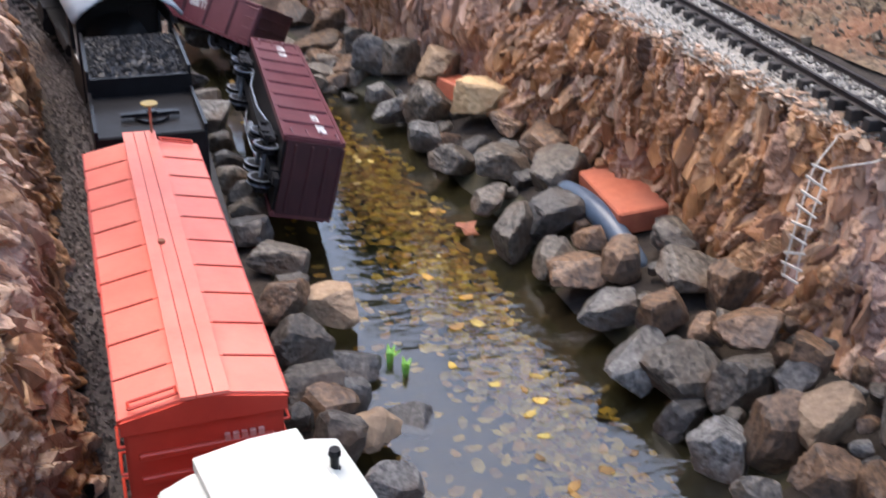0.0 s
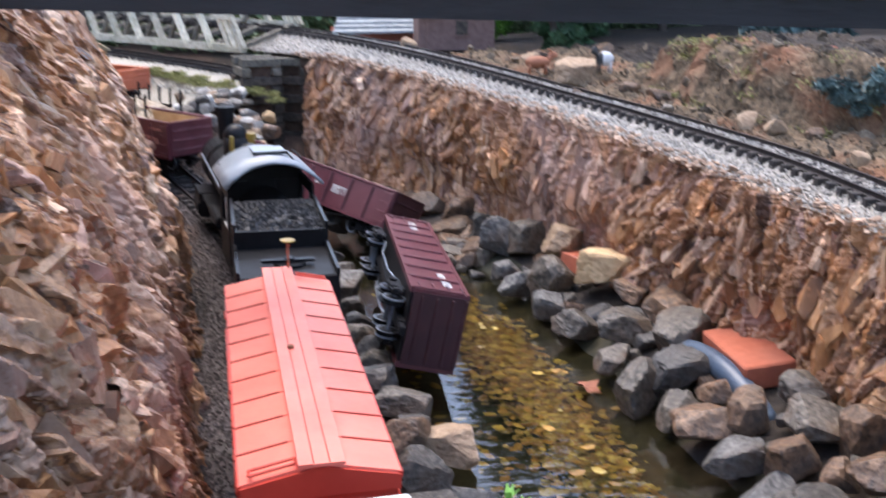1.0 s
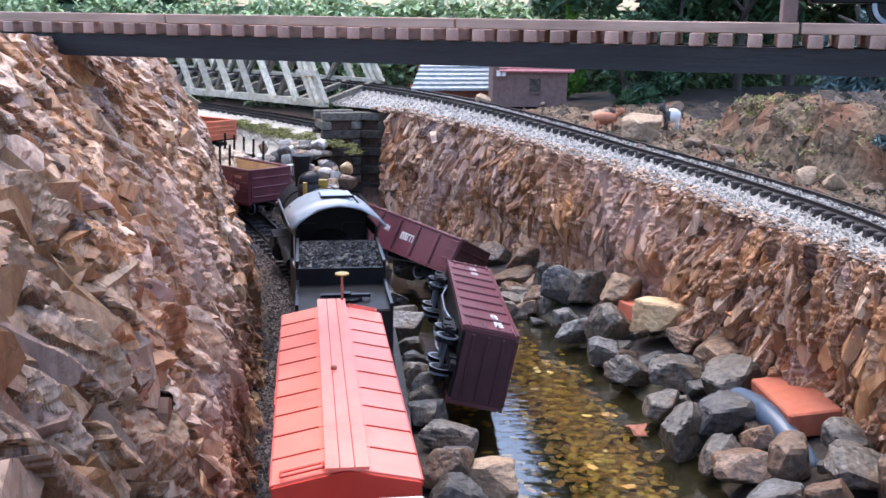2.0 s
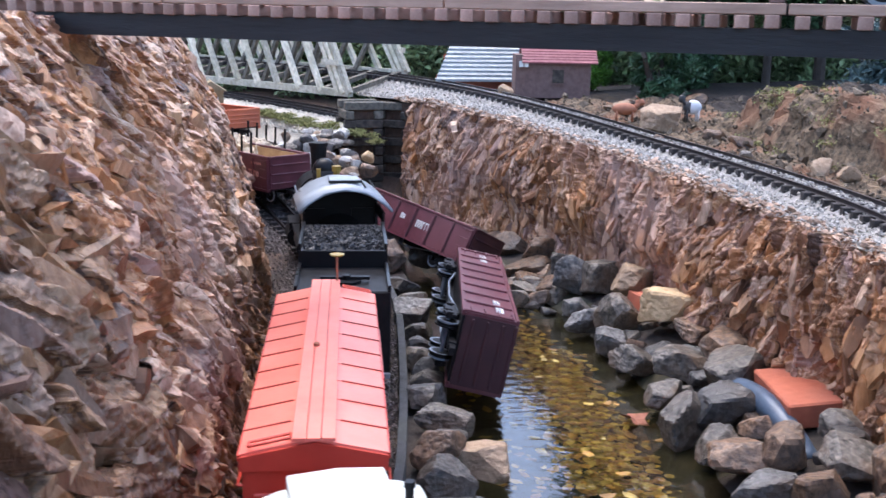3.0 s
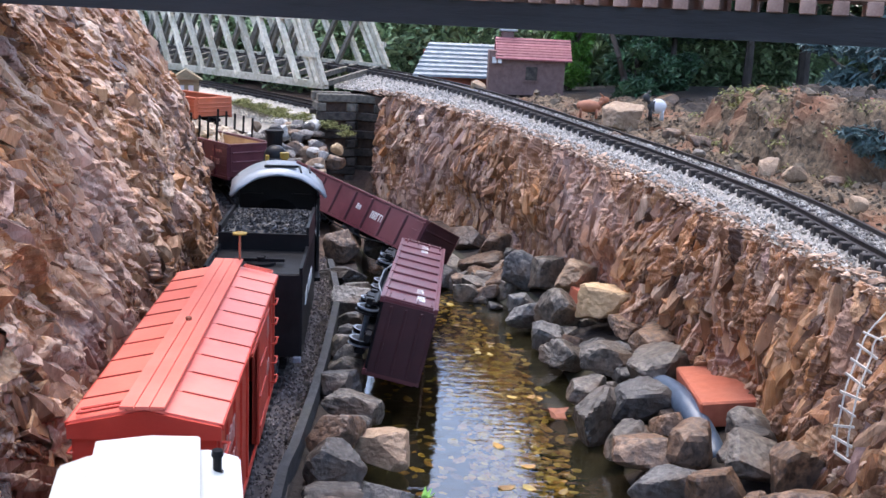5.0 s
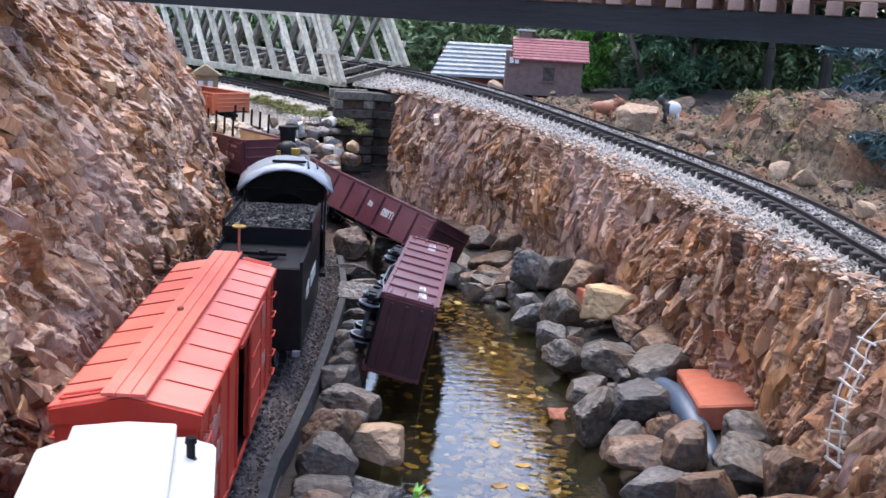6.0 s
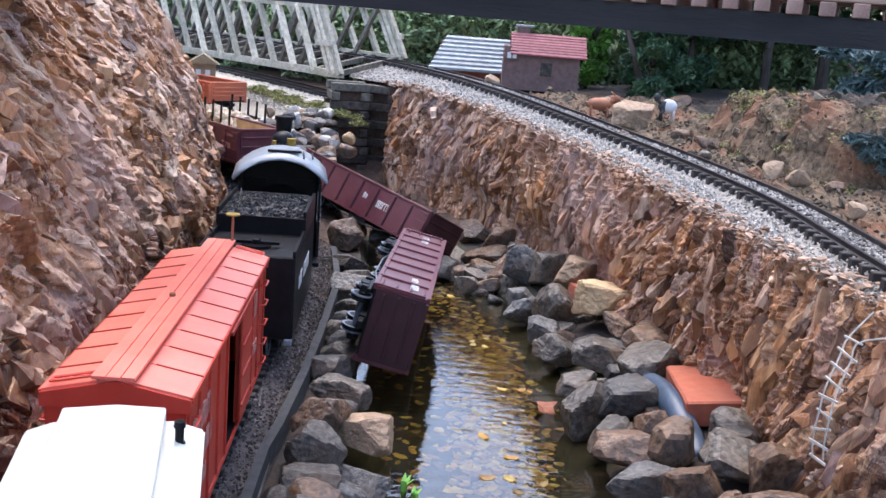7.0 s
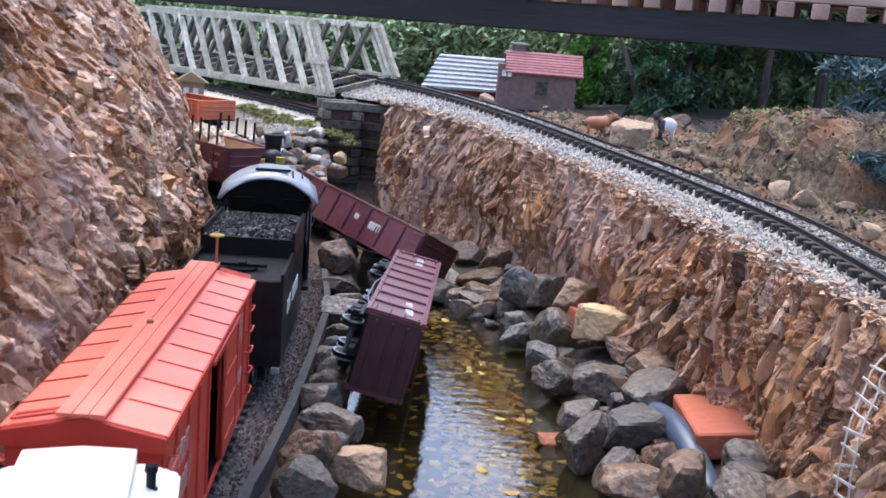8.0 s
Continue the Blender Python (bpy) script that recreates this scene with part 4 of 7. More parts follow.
def boxcar(m, length, paint, roof_paint, end_mat, seam, label, group, floor, eave, width=0.114, door_open=True, panels=10, letters=()):
    car = thing("boxcar", m, label, "freight car", group)
    w, h = width / 2, length / 2
    rise = 0.012
    t = 0.003
    dw = 0.036
    zb, zt = floor, eave - 0.004
    side_w = w - 0.004
    # sides, each with its doorway
    for s in (-1, 1):
        x0, x1 = (side_w - t, side_w) if s > 0 else (-side_w, -side_w + t)
        for y0, y1, nm in ((-h + 0.004, -dw, "side_panel"), (dw, h - 0.004, "side_panel")):
            p = part(nm, new_box(x0, x1, y0, y1, zb, zt), paint, car)
            bm = bmesh.new()
            n = 4
            for k in range(n + 1):
                y = y0 + 0.003 + (y1 - y0 - 0.006) * k / n
                box(bm, s * side_w - 0.0022, s * side_w + 0.0022, y - 0.002, y + 0.002, zb, zt)
            part("post", bm, paint, p)
        part("header", new_box(x0, x1, -dw, dw, zt - 0.012, zt), paint, car)
        part("sill", new_box(x0 - (0 if s > 0 else 0.002), x1 + (0.002 if s > 0 else 0), -h + 0.003, h - 0.003, zb - 0.006, zb - 0.0005), paint, car)
        if door_open and s > 0:
            dy0, dy1 = dw - 0.006, dw + 0.06
        else:
            dy0, dy1 = -dw - 0.002, dw + 0.002
        d = part("door", new_box(s * (side_w + 0.0035) - 0.0015, s * (side_w + 0.0035) + 0.0015, dy0, dy1, zb + 0.002, zt - 0.006, 0.0006), paint, car)
        for k in range(3):
            bm = bmesh.new()
            z = zb + 0.02 + k * (zt - zb - 0.03) / 3
            box(bm, s * (side_w + 0.005) - 0.0012, s * (side_w + 0.005) + 0.0012, dy0 + 0.003, dy1 - 0.003, z - 0.0012, z + 0.0012)
            part("door_rib", bm, paint, d)
        part("door_rail", new_box(s * (side_w + 0.004) - 0.003, s * (side_w + 0.004) + 0.003, -dw - 0.01, dw + 0.07, zt - 0.006, zt - 0.002), paint, car)
    # ends with a hat-shaped top, ribs and a brake platform
    for s in (-1, 1):
        bm = bmesh.new()
        y0, y1 = (h - 0.006, h - 0.002) if s > 0 else (-h + 0.002, -h + 0.006)
        prism(bm, [(-side_w, zb), (side_w, zb), (side_w, eave - 0.002), (0, eave + rise - 0.003), (-side_w, eave - 0.002)], y0, y1)
        e = part("end_wall", bm, end_mat, car)
        bm = bmesh.new()
        for k in range(5):
            z = zb + 0.012 + k * (eave - zb - 0.03) / 5
            yy = h - 0.0005 if s > 0 else -h + 0.0005
            box(bm, -side_w + 0.006, side_w - 0.006, yy - 0.0022, yy + 0.0022, z, z + 0.006, 0.0012)
        part("end_rib", bm, end_mat, e)
        bm = bmesh.new()
        prism(bm, [(-w, eave - 0.013), (w, eave - 0.013), (w, eave - 0.002), (0, eave + rise - 0.002), (-w, eave - 0.002)], s * h - 0.002, s * h + 0.001)
        part("fascia", bm, paint, car)
        for k in range(5):
            z = zb + 0.008 + k * (eave - zb - 0.012) / 5
            for q in (1, -1):
                bm = bmesh.new()
                grab(bm, (q * side_w, s * (h - 0.006), z), (q * side_w, s * (h - 0.03), z), (q * 0.006, 0, 0))
                part("ladder_rung", bm, paint, car)
    part("floor", new_box(-side_w, side_w, -h + 0.004, h - 0.004, zb - 0.004, zb), M_BLACK, car)
    # roof: sloping panels parted by seams
    step = length / panels
    for s in (-1, 1):
        for k in range(panels):
            y0, y1 = -h + k * step, -h + (k + 1) * step
            bm = bmesh.new()
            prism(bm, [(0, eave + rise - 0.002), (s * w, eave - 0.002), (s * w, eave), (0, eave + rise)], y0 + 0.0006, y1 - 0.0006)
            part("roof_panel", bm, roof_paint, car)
            if k:
                bm = bmesh.new()
                prism(bm, [(s * 0.02, eave + rise * (1 - 0.02 / w) - 0.001), (s * (w + 0.0005), eave - 0.001), (s * (w + 0.0005), eave + 0.001), (s * 0.02, eave + rise * (1 - 0.02 / w) + 0.001)], y0 - 0.0008, y0 + 0.0008)
                part("roof_seam", bm, seam, car)
        bm = new_box(s * w - 0.0015, s * w + 0.0015, -h, h, eave - 0.005, eave - 0.0005)
        part("eave_strip", bm, paint, car)
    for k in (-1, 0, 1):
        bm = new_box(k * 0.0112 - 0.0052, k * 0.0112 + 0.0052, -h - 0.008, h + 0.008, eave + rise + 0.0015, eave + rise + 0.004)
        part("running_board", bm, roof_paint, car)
    part("board_support", new_box(-0.0145, 0.0145, -h + 0.002, h - 0.002, eave + rise - 0.003, eave + rise + 0.0014), seam, car)
    for s in (-1, 1):
        bm = bmesh.new()
        x0 = -s * 0.022
        yy = s * (h - 0.011)
        zz = lambda x: eave + rise * (1 - abs(x) / w)
        xa, xb = -s * 0.02, -s * 0.05
        if s > 0:
            xa, xb = 0.02, 0.052
        else:
            xa, xb = -0.018, -0.05
        for a, b in (((xa, yy), (xb, yy)), ((xa, yy + 0.008 * s), (xb, yy + 0.008 * s)), ((xa, yy), (xa, yy + 0.008 * s)), ((xb, yy), (xb, yy + 0.008 * s))):
            rod(bm, (a[0], a[1], zz(a[0]) + 0.004), (b[0], b[1], zz(b[0]) + 0.004), 0.0012, 5)
        part("roof_grab", bm, paint, car)
    # couplers, brake wheel
    for s in (-1, 1):
        bm = new_box(-0.006, 0.006, s * h if s > 0 else -h - 0.022, h + 0.022 if s > 0 else -h, 0.026, 0.034, 0.001)
        part("coupler", bm, M_BLACK, car)
    for y in (-h + 0.07, h - 0.07):
        truck(car, y)
    return car


RED_LEN = 0.452
red = boxcar(pose(0, RED_LEN / 2, 0), RED_LEN, M_RED, M_RED_ROOF_LIT, M_RED, M_SEAM,
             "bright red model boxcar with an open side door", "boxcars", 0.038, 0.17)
letter_bars(red, 0.0545, [(-0.205, -0.13, 0.12, 0.14), (-0.2, -0.12, 0.09, 0.11), (-0.2, -0.14, 0.065, 0.08), (0.13, 0.16, 0.12, 0.15), (0.13, 0.165, 0.075, 0.09)], M_LETTER_DIM)
bm = bmesh.new()
for y0, z0, ww in ((0.0, 0.135, 0.034), (0.004, 0.122, 0.022)):
    for k in range(int(ww / 0.006)):
        box(bm, 0.012 + k * 0.006, 0.016 + k * 0.006, -RED_LEN / 2 - 0.0012, -RED_LEN / 2 + 0.0025, z0, z0 + 0.007)
part("end_lettering", bm, M_LETTER_DIM, red, "worn white end lettering that cannot be read")
bm = bmesh.new()
rod(bm, (0.013, RED_LEN / 2 + 0.003, 0.12), (0.013, RED_LEN / 2 + 0.003, 0.217), 0.0016, 6)
staff = part("brake_staff", bm, M_RUST, red, "thin red brake staff")
bm = bmesh.new()
rod(bm, (0.013, RED_LEN / 2 + 0.003, 0.217), (0.013, RED_LEN / 2 + 0.003, 0.2185), 0.0085, 16)
part("brake_wheel", bm, M_GOLD, staff, "yellow brake wheel")
bm = bmesh.new()
rod(bm, (-0.004, -0.015, 0.186), (-0.004, -0.015, 0.189), 0.003, 8)
part("roof_bolt", bm, M_RUST, red)


def tipped(m1, along, up, length, floor):
    """The pose of a car lying on its side from one lower near corner, its long axis and its roof's direction."""
    a = Vector(along).normalized()
    u = Vector(up)
    u = (u - a * u.dot(a)).normalized()
    x = a.cross(u)
    o = Vector(m1) + a * (length / 2) + x * (0.053 if x.z < 0 else -0.053) - u * floor
    m = Matrix.Identity(4)
    for i, c in enumerate((x, a, u)):
        for k in range(3):
            m[k][i] = c[k]
    m.translation = o
    return m


def white_car():
    car = thing("white_roofed_car", pose(0.012, -0.024, 0, 0, 0, 9), "white roofed model railway car with raised roof and black vent pipe", "freight car")
    y0, y1 = -0.47, -0.045
    part("body", new_box(-0.056, 0.056, y0 + 0.004, y1 - 0.004, 0.038, 0.162), M_RED, car, "red sides")
    bm = bmesh.new()
    prism(bm, [(-0.06, 0.162), (0.06, 0.162), (0.06, 0.171), (0.04, 0.178), (-0.04, 0.178), (-0.06, 0.171)], y0, y1)
    bmesh.ops.bevel(bm, geom=bm.edges[:], offset=0.0015, segments=2, affect="EDGES")
    part("lower_roof", bm, M_WHITE, car)
    bm = bmesh.new()
    prism(bm, [(-0.036, 0.176), (0.033, 0.176), (0.033, 0.186), (0.0, 0.1885), (-0.036, 0.186)], y0 + 0.003, y1 + 0.004)
    bmesh.ops.bevel(bm, geom=bm.edges[:], offset=0.0008, segments=2, affect="EDGES")
    part("raised_roof", bm, M_WHITE, car)
    bm = bmesh.new()
    rod(bm, (0.044, -0.077, 0.172), (0.044, -0.077, 0.176), 0.0042, 12)
    rod(bm, (0.044, -0.077, 0.174), (0.044, -0.077, 0.188), 0.003, 12)
    rod(bm, (0.044, -0.077, 0.187), (0.044, -0.077, 0.191), 0.0042, 12, 0.0036)
    part("vent_pipe", bm, M_BLACK_GLOSS, car, "short black vent pipe")
    for y in (y0 + 0.07, y1 - 0.07):
        truck(car, y)


white_car()


def locomotive():
    tender = thing("tender", pose(0.019, 0.54, 0, 0, 0, 0), "black steam locomotive tender heaped with coal", "tender")
    w = 0.0625
    part("tank", new_box(-w, w, 0, 0.285, 0.036, 0.148, 0.002), M_BLACK, tender)
    for a in ((-w, -w + 0.004, 0, 0.135), (w - 0.004, w, 0, 0.135)):
        bm = bmesh.new()
        prism(bm, [(a[0], 0.147), (a[1], 0.147), (a[1], 0.156), (a[0], 0.156)], a[2], a[3])
        part("deck_rim", bm, M_BLACK_GLOSS, tender)
    bunker = part("coal_bunker", new_box(-w, -w + 0.004, 0.13, 0.285, 0.146, 0.182), M_BLACK_GLOSS, tender)
    part("coal_bunker", new_box(w - 0.004, w, 0.13, 0.285, 0.146, 0.182), M_BLACK_GLOSS, tender)
    part("coal_bunker", new_box(-w, w, 0.128, 0.133, 0.146, 0.172), M_BLACK_GLOSS, tender)
    bm = bmesh.new()
    bmesh.ops.create_grid(bm, x_segments=26, y_segments=30, size=0.5)
    rng = random.Random(5)
    for v in bm.verts:
        edge = max(abs(v.co.x), abs(v.co.y)) * 2
        v.co = Vector((v.co.x * 0.117, 0.208 + v.co.y * 0.148, 0.171 + 0.008 * (1 - edge ** 3) + rng.uniform(-0.002, 0.0025) + 0.004 * (v.co.y + 0.5)))
    heap = part("coal", bm, M_COAL, tender, "heap of shiny black coal")
    shapes = [hull_shape(rng, 9, 1, 1, 0.8) for _ in range(6)]
    cv, cf = [], []
    for _ in range(2200):
        x, y = rng.uniform(-0.5, 0.5), rng.uniform(-0.5, 0.5)
        e = max(abs(x), abs(y)) * 2
        s = rng.uniform(0.0018, 0.0038)
        m = Matrix.Translation((x * 0.114, 0.208 + y * 0.144, 0.1725 + 0.008 * (1 - e ** 3) + 0.004 * (y + 0.5))) @ Euler((rng.random() * 6, rng.random() * 6, rng.random() * 6)).to_matrix().to_4x4() @ Matrix.Scale(s, 4)
        merge_into(cv, cf, rng.choice(shapes), m)
    joined("coal", cv, cf, M_COAL, "", "", "stuff", tender)
    bm = bmesh.new()
    rod(bm, (0.005, 0.05, 0.148), (0.005, 0.05, 0.152), 0.02, 18)
    rod(bm, (0.005, 0.05, 0.152), (0.005, 0.05, 0.158), 0.006, 10)
    box(bm, -0.03, 0.036, 0.046, 0.054, 0.152, 0.156)
    part("water_hatch", bm, M_BLACK_GLOSS, tender)
    letter_bars(tender, w + 0.0005, [(0.06, 0.1, 0.09, 0.11), (0.125, 0.2, 0.09, 0.11)], M_LETTER)
    bm = new_box(0.052, 0.062, -0.005, 0.003, 0.03, 0.038, 0.001)
    part("step", bm, M_STEEL, tender, "bright metal step")
    for y in (0.07, 0.215):
        truck(tender, y)
    loco = thing("steam_locomotive", pose(0.022, 0.86, 0, 0, 0, 6), "black model steam locomotive with silver cab roof", "locomotive")
    part("frame", new_box(-0.04, 0.04, 0.0, 0.6, 0.03, 0.048, 0.001), M_BLACK, loco)
    part("running_plate", new_box(-0.06, 0.06, 0.1, 0.57, 0.068, 0.073, 0.001), M_BLACK, loco)
    bm = bmesh.new()
    rod(bm, (0, 0.1, 0.12), (0, 0.53, 0.12), 0.046, 28)
    boiler = part("boiler", bm, M_BLACK, loco, "", True)
    bm = bmesh.new()
    rod(bm, (0, 0.5, 0.12), (0, 0.595, 0.12), 0.0485, 28)
    part("smokebox", bm, M_BLACK, loco)
    bm = bmesh.new()
    for y in (0.15, 0.24, 0.34, 0.44):
        bmesh.ops.create_cone(bm, segments=28, radius1=0.0468, radius2=0.0468, depth=0.004, cap_ends=False, matrix=pose(0, y, 0.12, 90, 0, 0))
    part("boiler_band", bm, M_BLACK_GLOSS, boiler)
    for y, r, z in ((0.24, 0.021, 0.192), (0.41, 0.023, 0.196)):
        bm = bmesh.new()
        rod(bm, (0, y, 0.15), (0, y, z), r, 18)
        bmesh.ops.create_uvsphere(bm, u_segments=18, v_segments=8, radius=r, matrix=Matrix.Translation((0, y, z)))
        part("dome", bm, M_BLACK_GLOSS, loco, "", True)
    bm = bmesh.new()
    rod(bm, (0, 0.555, 0.155), (0, 0.555, 0.224), 0.0135, 18, 0.0175)
    rod(bm, (0, 0.555, 0.224), (0, 0.555, 0.231), 0.02, 18)
    part("smokestack", bm, M_BLACK, loco)
    bm = bmesh.new()
    rod(bm, (0.016, 0.32, 0.158), (0.016, 0.32, 0.206), 0.006, 10)
    rod(bm, (0.016, 0.32, 0.206), (0.016, 0.32, 0.216), 0.009, 10)
    rod(bm, (-0.016, 0.34, 0.158), (-0.016, 0.34, 0.208), 0.004, 10)
    part("bell", bm, M_GOLD, loco, "brass bell")
    # cab
    cw = 0.066
    for s in (-1, 1):
        bm = bmesh.new()
        x0, x1 = (cw - 0.004, cw) if s > 0 else (-cw, -cw + 0.004)
        box(bm, x0, x1, 0.02, 0.12, 0.06, 0.12)
        box(bm, x0, x1, 0.02, 0.035, 0.12, 0.185)
        box(bm, x0, x1, 0.105, 0.12, 0.12, 0.185)
        box(bm, x0, x1, 0.035, 0.105, 0.168, 0.185)
        side = part("cab_side", bm, M_BLACK, loco)
        bm = bmesh.new()
        box(bm, x0 - 0.001, x1 + 0.001, 0.033, 0.037, 0.12, 0.17)
        box(bm, x0 - 0.001, x1 + 0.001, 0.037, 0.067, 0.12, 0.123)
        part("window_frame", bm, M_LETTER, side, "pale window frame")
    part("cab_front", new_box(-cw, cw, 0.115, 0.12, 0.06, 0.205), M_BLACK, loco)
    for x0, x1 in ((-0.058, -0.022), (0.022, 0.058)):
        part("cab_window", new_box(x0, x1, 0.1135, 0.1155, 0.13, 0.175), M_BLACK_GLOSS, loco, "dark cab window")
    part("cab_floor", new_box(-cw, cw, -0.02, 0.12, 0.058, 0.064), M_BLACK, loco)
    bm = bmesh.new()
    arc = [(math.sin(a) * 0.098, 0.131 + math.cos(a) * 0.098) for a in [radians(-50 + 10 * k) for k in range(11)]]
    outline = arc + [(x * 0.96, z - 0.004) for x, z in arc[::-1]]
    prism(bm, outline, -0.012, 0.135)
    roof = part("cab_roof", bm, M_SILVER, loco, "silver grey arched cab roof", True)
    bm = bmesh.new()
    box(bm, -0.02, 0.03, 0.05, 0.095, 0.229, 0.233, 0.001)
    part("hatch", bm, M_SILVER, roof)
    bm = bmesh.new()
    box(bm, -0.022, 0.032, 0.044, 0.05, 0.2295, 0.233)
    for x in (0.036, 0.05):
        rod(bm, (x, 0.03, 0.224), (x, 0.1, 0.224), 0.0015, 5)
    part("hatch_rail", bm, M_BLACK, roof)
    bm = bmesh.new()
    rod(bm, (-0.02, 0.11, 0.1), (-0.02, 0.05, 0.1), 0.03, 16)
    part("backhead", bm, M_BLACK, loco)
    # driving wheels and rods
    for y in (0.18, 0.27, 0.36):
        wheelset(loco, y, 0.045, 0.026)
    wheelset(loco, 0.5, 0.045, 0.0155)
    for s in (-1, 1):
        bm = bmesh.new()
        box(bm, s * 0.037 - 0.002, s * 0.037 + 0.002, 0.175, 0.365, 0.018, 0.026, 0.001)
        part("side_rod", bm, M_STEEL, loco)
        bm = bmesh.new()
        rod(bm, (s * 0.052, 0.48, 0.045), (s * 0.052, 0.57, 0.045), 0.019, 16)
        box(bm, s * 0.052 - 0.014, s * 0.052 + 0.014, 0.485, 0.565, 0.05, 0.075, 0.001)
        part("cylinder", bm, M_BLACK, loco)
        bm = bmesh.new()
        rod(bm, (s * 0.05, 0.12, 0.13), (s * 0.05, 0.55, 0.14), 0.002, 6)
        part("handrail", bm, M_STEEL, loco)
        bm = bmesh.new()
        rod(bm, (s * 0.056, 0.2, 0.085), (s * 0.056, 0.3, 0.085), 0.011, 12)
        part("air_tank", bm, M_BLACK, loco)
    part("pilot_beam", new_box(-0.055, 0.055, 0.6, 0.61, 0.035, 0.06, 0.001), M_BLACK, loco)


locomotive()


def gondola(name, m, length, paint, height, label, load=None, floor=0.035, width=0.112, lining=None, end_mat=None):
    """An open freight car: ribbed sides with grab irons, ends with corner posts, a planked floor, trucks, brake gear."""
    car = thing(name, m, label, "freight car", "gondolas")
    h, w = length / 2, width / 2
    end_mat = end_mat or paint
    n = 8
    for s in (-1, 1):
        x = s * w
        p = part("side_panel", new_box(x - 0.002, x + 0.002, -h, h, floor, floor + height), paint, car)
        for k in range(n + 1):
            y = -h + 0.004 + (length - 0.008) * k / n
            part("rib", new_box(x + s * 0.003 - 0.002, x + s * 0.003 + 0.002, y - 0.0026, y + 0.0026, floor - 0.004, floor + height - 0.003, 0.0007), paint, p)
            if k < n:
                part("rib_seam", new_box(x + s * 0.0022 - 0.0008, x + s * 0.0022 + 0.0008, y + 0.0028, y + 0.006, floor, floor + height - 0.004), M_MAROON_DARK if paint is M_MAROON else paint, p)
        part("sill", new_box(x - 0.004, x + 0.004, -h, h, floor - 0.006, floor - 0.0005), paint, car)
        part("top_rail", new_box(x - 0.004, x + 0.004, -h, h, floor + height - 0.001, floor + height + 0.004, 0.0008), paint, car)
        e = part("end_wall", new_box(-w + 0.0021, w - 0.0021, s * h - 0.002, s * h + 0.002, floor, floor + height), end_mat, car)
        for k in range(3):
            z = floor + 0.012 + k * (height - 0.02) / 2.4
            part("end_rib", new_box(-w + 0.006, w - 0.006, s * h + s * 0.003 - 0.0016, s * h + s * 0.003 + 0.0016, z - 0.002, z + 0.002, 0.0008), end_mat, e)
        part("end_rail", new_box(-w + 0.0045, w - 0.0045, s * h - 0.004, s * h + 0.004, floor + height - 0.001, floor + height + 0.004, 0.0008), end_mat, car)
        for k in range(4):
            for q in (-1, 1):
                bm = bmesh.new()
                z = floor + 0.006 + k * (height - 0.012) / 3
                grab(bm, (q * w, s * (h - 0.004), z), (q * w, s * (h - 0.026), z), (q * 0.006, 0, 0), 0.0009)
                part("ladder_rung", bm, paint, car)
        part("coupler", new_box(-0.006, 0.006, s * h if s > 0 else -h - 0.022, h + 0.022 if s > 0 else -h, 0.022, 0.03, 0.001), M_BLACK, car)
    part("floor", new_box(-w + 0.003, w - 0.003, -h + 0.003, h - 0.003, floor - 0.004, floor), M_BLACK, car)
    part("centre_sill", new_box(-0.008, 0.008, -h, h, floor - 0.014, floor - 0.0045), M_BLACK, car)
    bm = bmesh.new()
    rod(bm, (0.024, -0.02, floor - 0.012), (0.024, 0.022, floor - 0.012), 0.008, 12)
    part("brake_cylinder", bm, M_STEEL, car, "grey brake cylinder")
    for q in (-1, 1):
        bm = bmesh.new()
        line = [(q * 0.03, -h + 0.1, floor - 0.006), (q * 0.03, -0.05, floor - 0.018), (q * 0.03, 0.05, floor - 0.018), (q * 0.03, h - 0.1, floor - 0.006)]
        for a, b in zip(line, line[1:]):
            rod(bm, a, b, 0.0014, 5)
        part("truss_rod", bm, M_STEEL, car, "grey truss rod")
    if lining:
        for s in (-1, 1):
            part("lining", new_box(s * (w - 0.004) - 0.0015, s * (w - 0.004) + 0.0015, -h + 0.005, h - 0.005, floor + 0.001, floor + height - 0.0015), lining, car, "tan wooden lining")
            part("lining", new_box(-w + 0.006, w - 0.006, s * (h - 0.0045) - 0.0015, s * (h - 0.0045) + 0.0015, floor + 0.001, floor + height - 0.0015), lining, car, "tan wooden lining")
    for y in (-h + 0.065, h - 0.065):
        truck(car, y)
    if load:
        verts, faces = [], []
        rng = random.Random(7)
        shapes = [hull_shape(rng, 9, 1, 1, 0.7) for _ in range(6)]
        for _ in range(420):
            x, y = rng.uniform(-1, 1), rng.uniform(-1, 1)
            z = floor + height * 0.4 + 0.022 * (1 - max(abs(x), abs(y)) ** 2) + rng.uniform(-0.003, 0.003)
            m2 = Matrix.Translation((x * (w - 0.014), y * (h - 0.016), z)) @ Euler((rng.random() * 6, rng.random() * 6, rng.random() * 6)).to_matrix().to_4x4() @ Matrix.Scale(rng.uniform(0.012, 0.026), 4)
            merge_into(verts, faces, rng.choice(shapes), m2)
        ob = joined("load", verts, faces, load, "pale stone load", "", "stuff", car)
        part("load_bed", new_box(-w + 0.007, w - 0.007, -h + 0.007, h - 0.007, floor + 0.001, floor + height * 0.42), load, car)
    return car


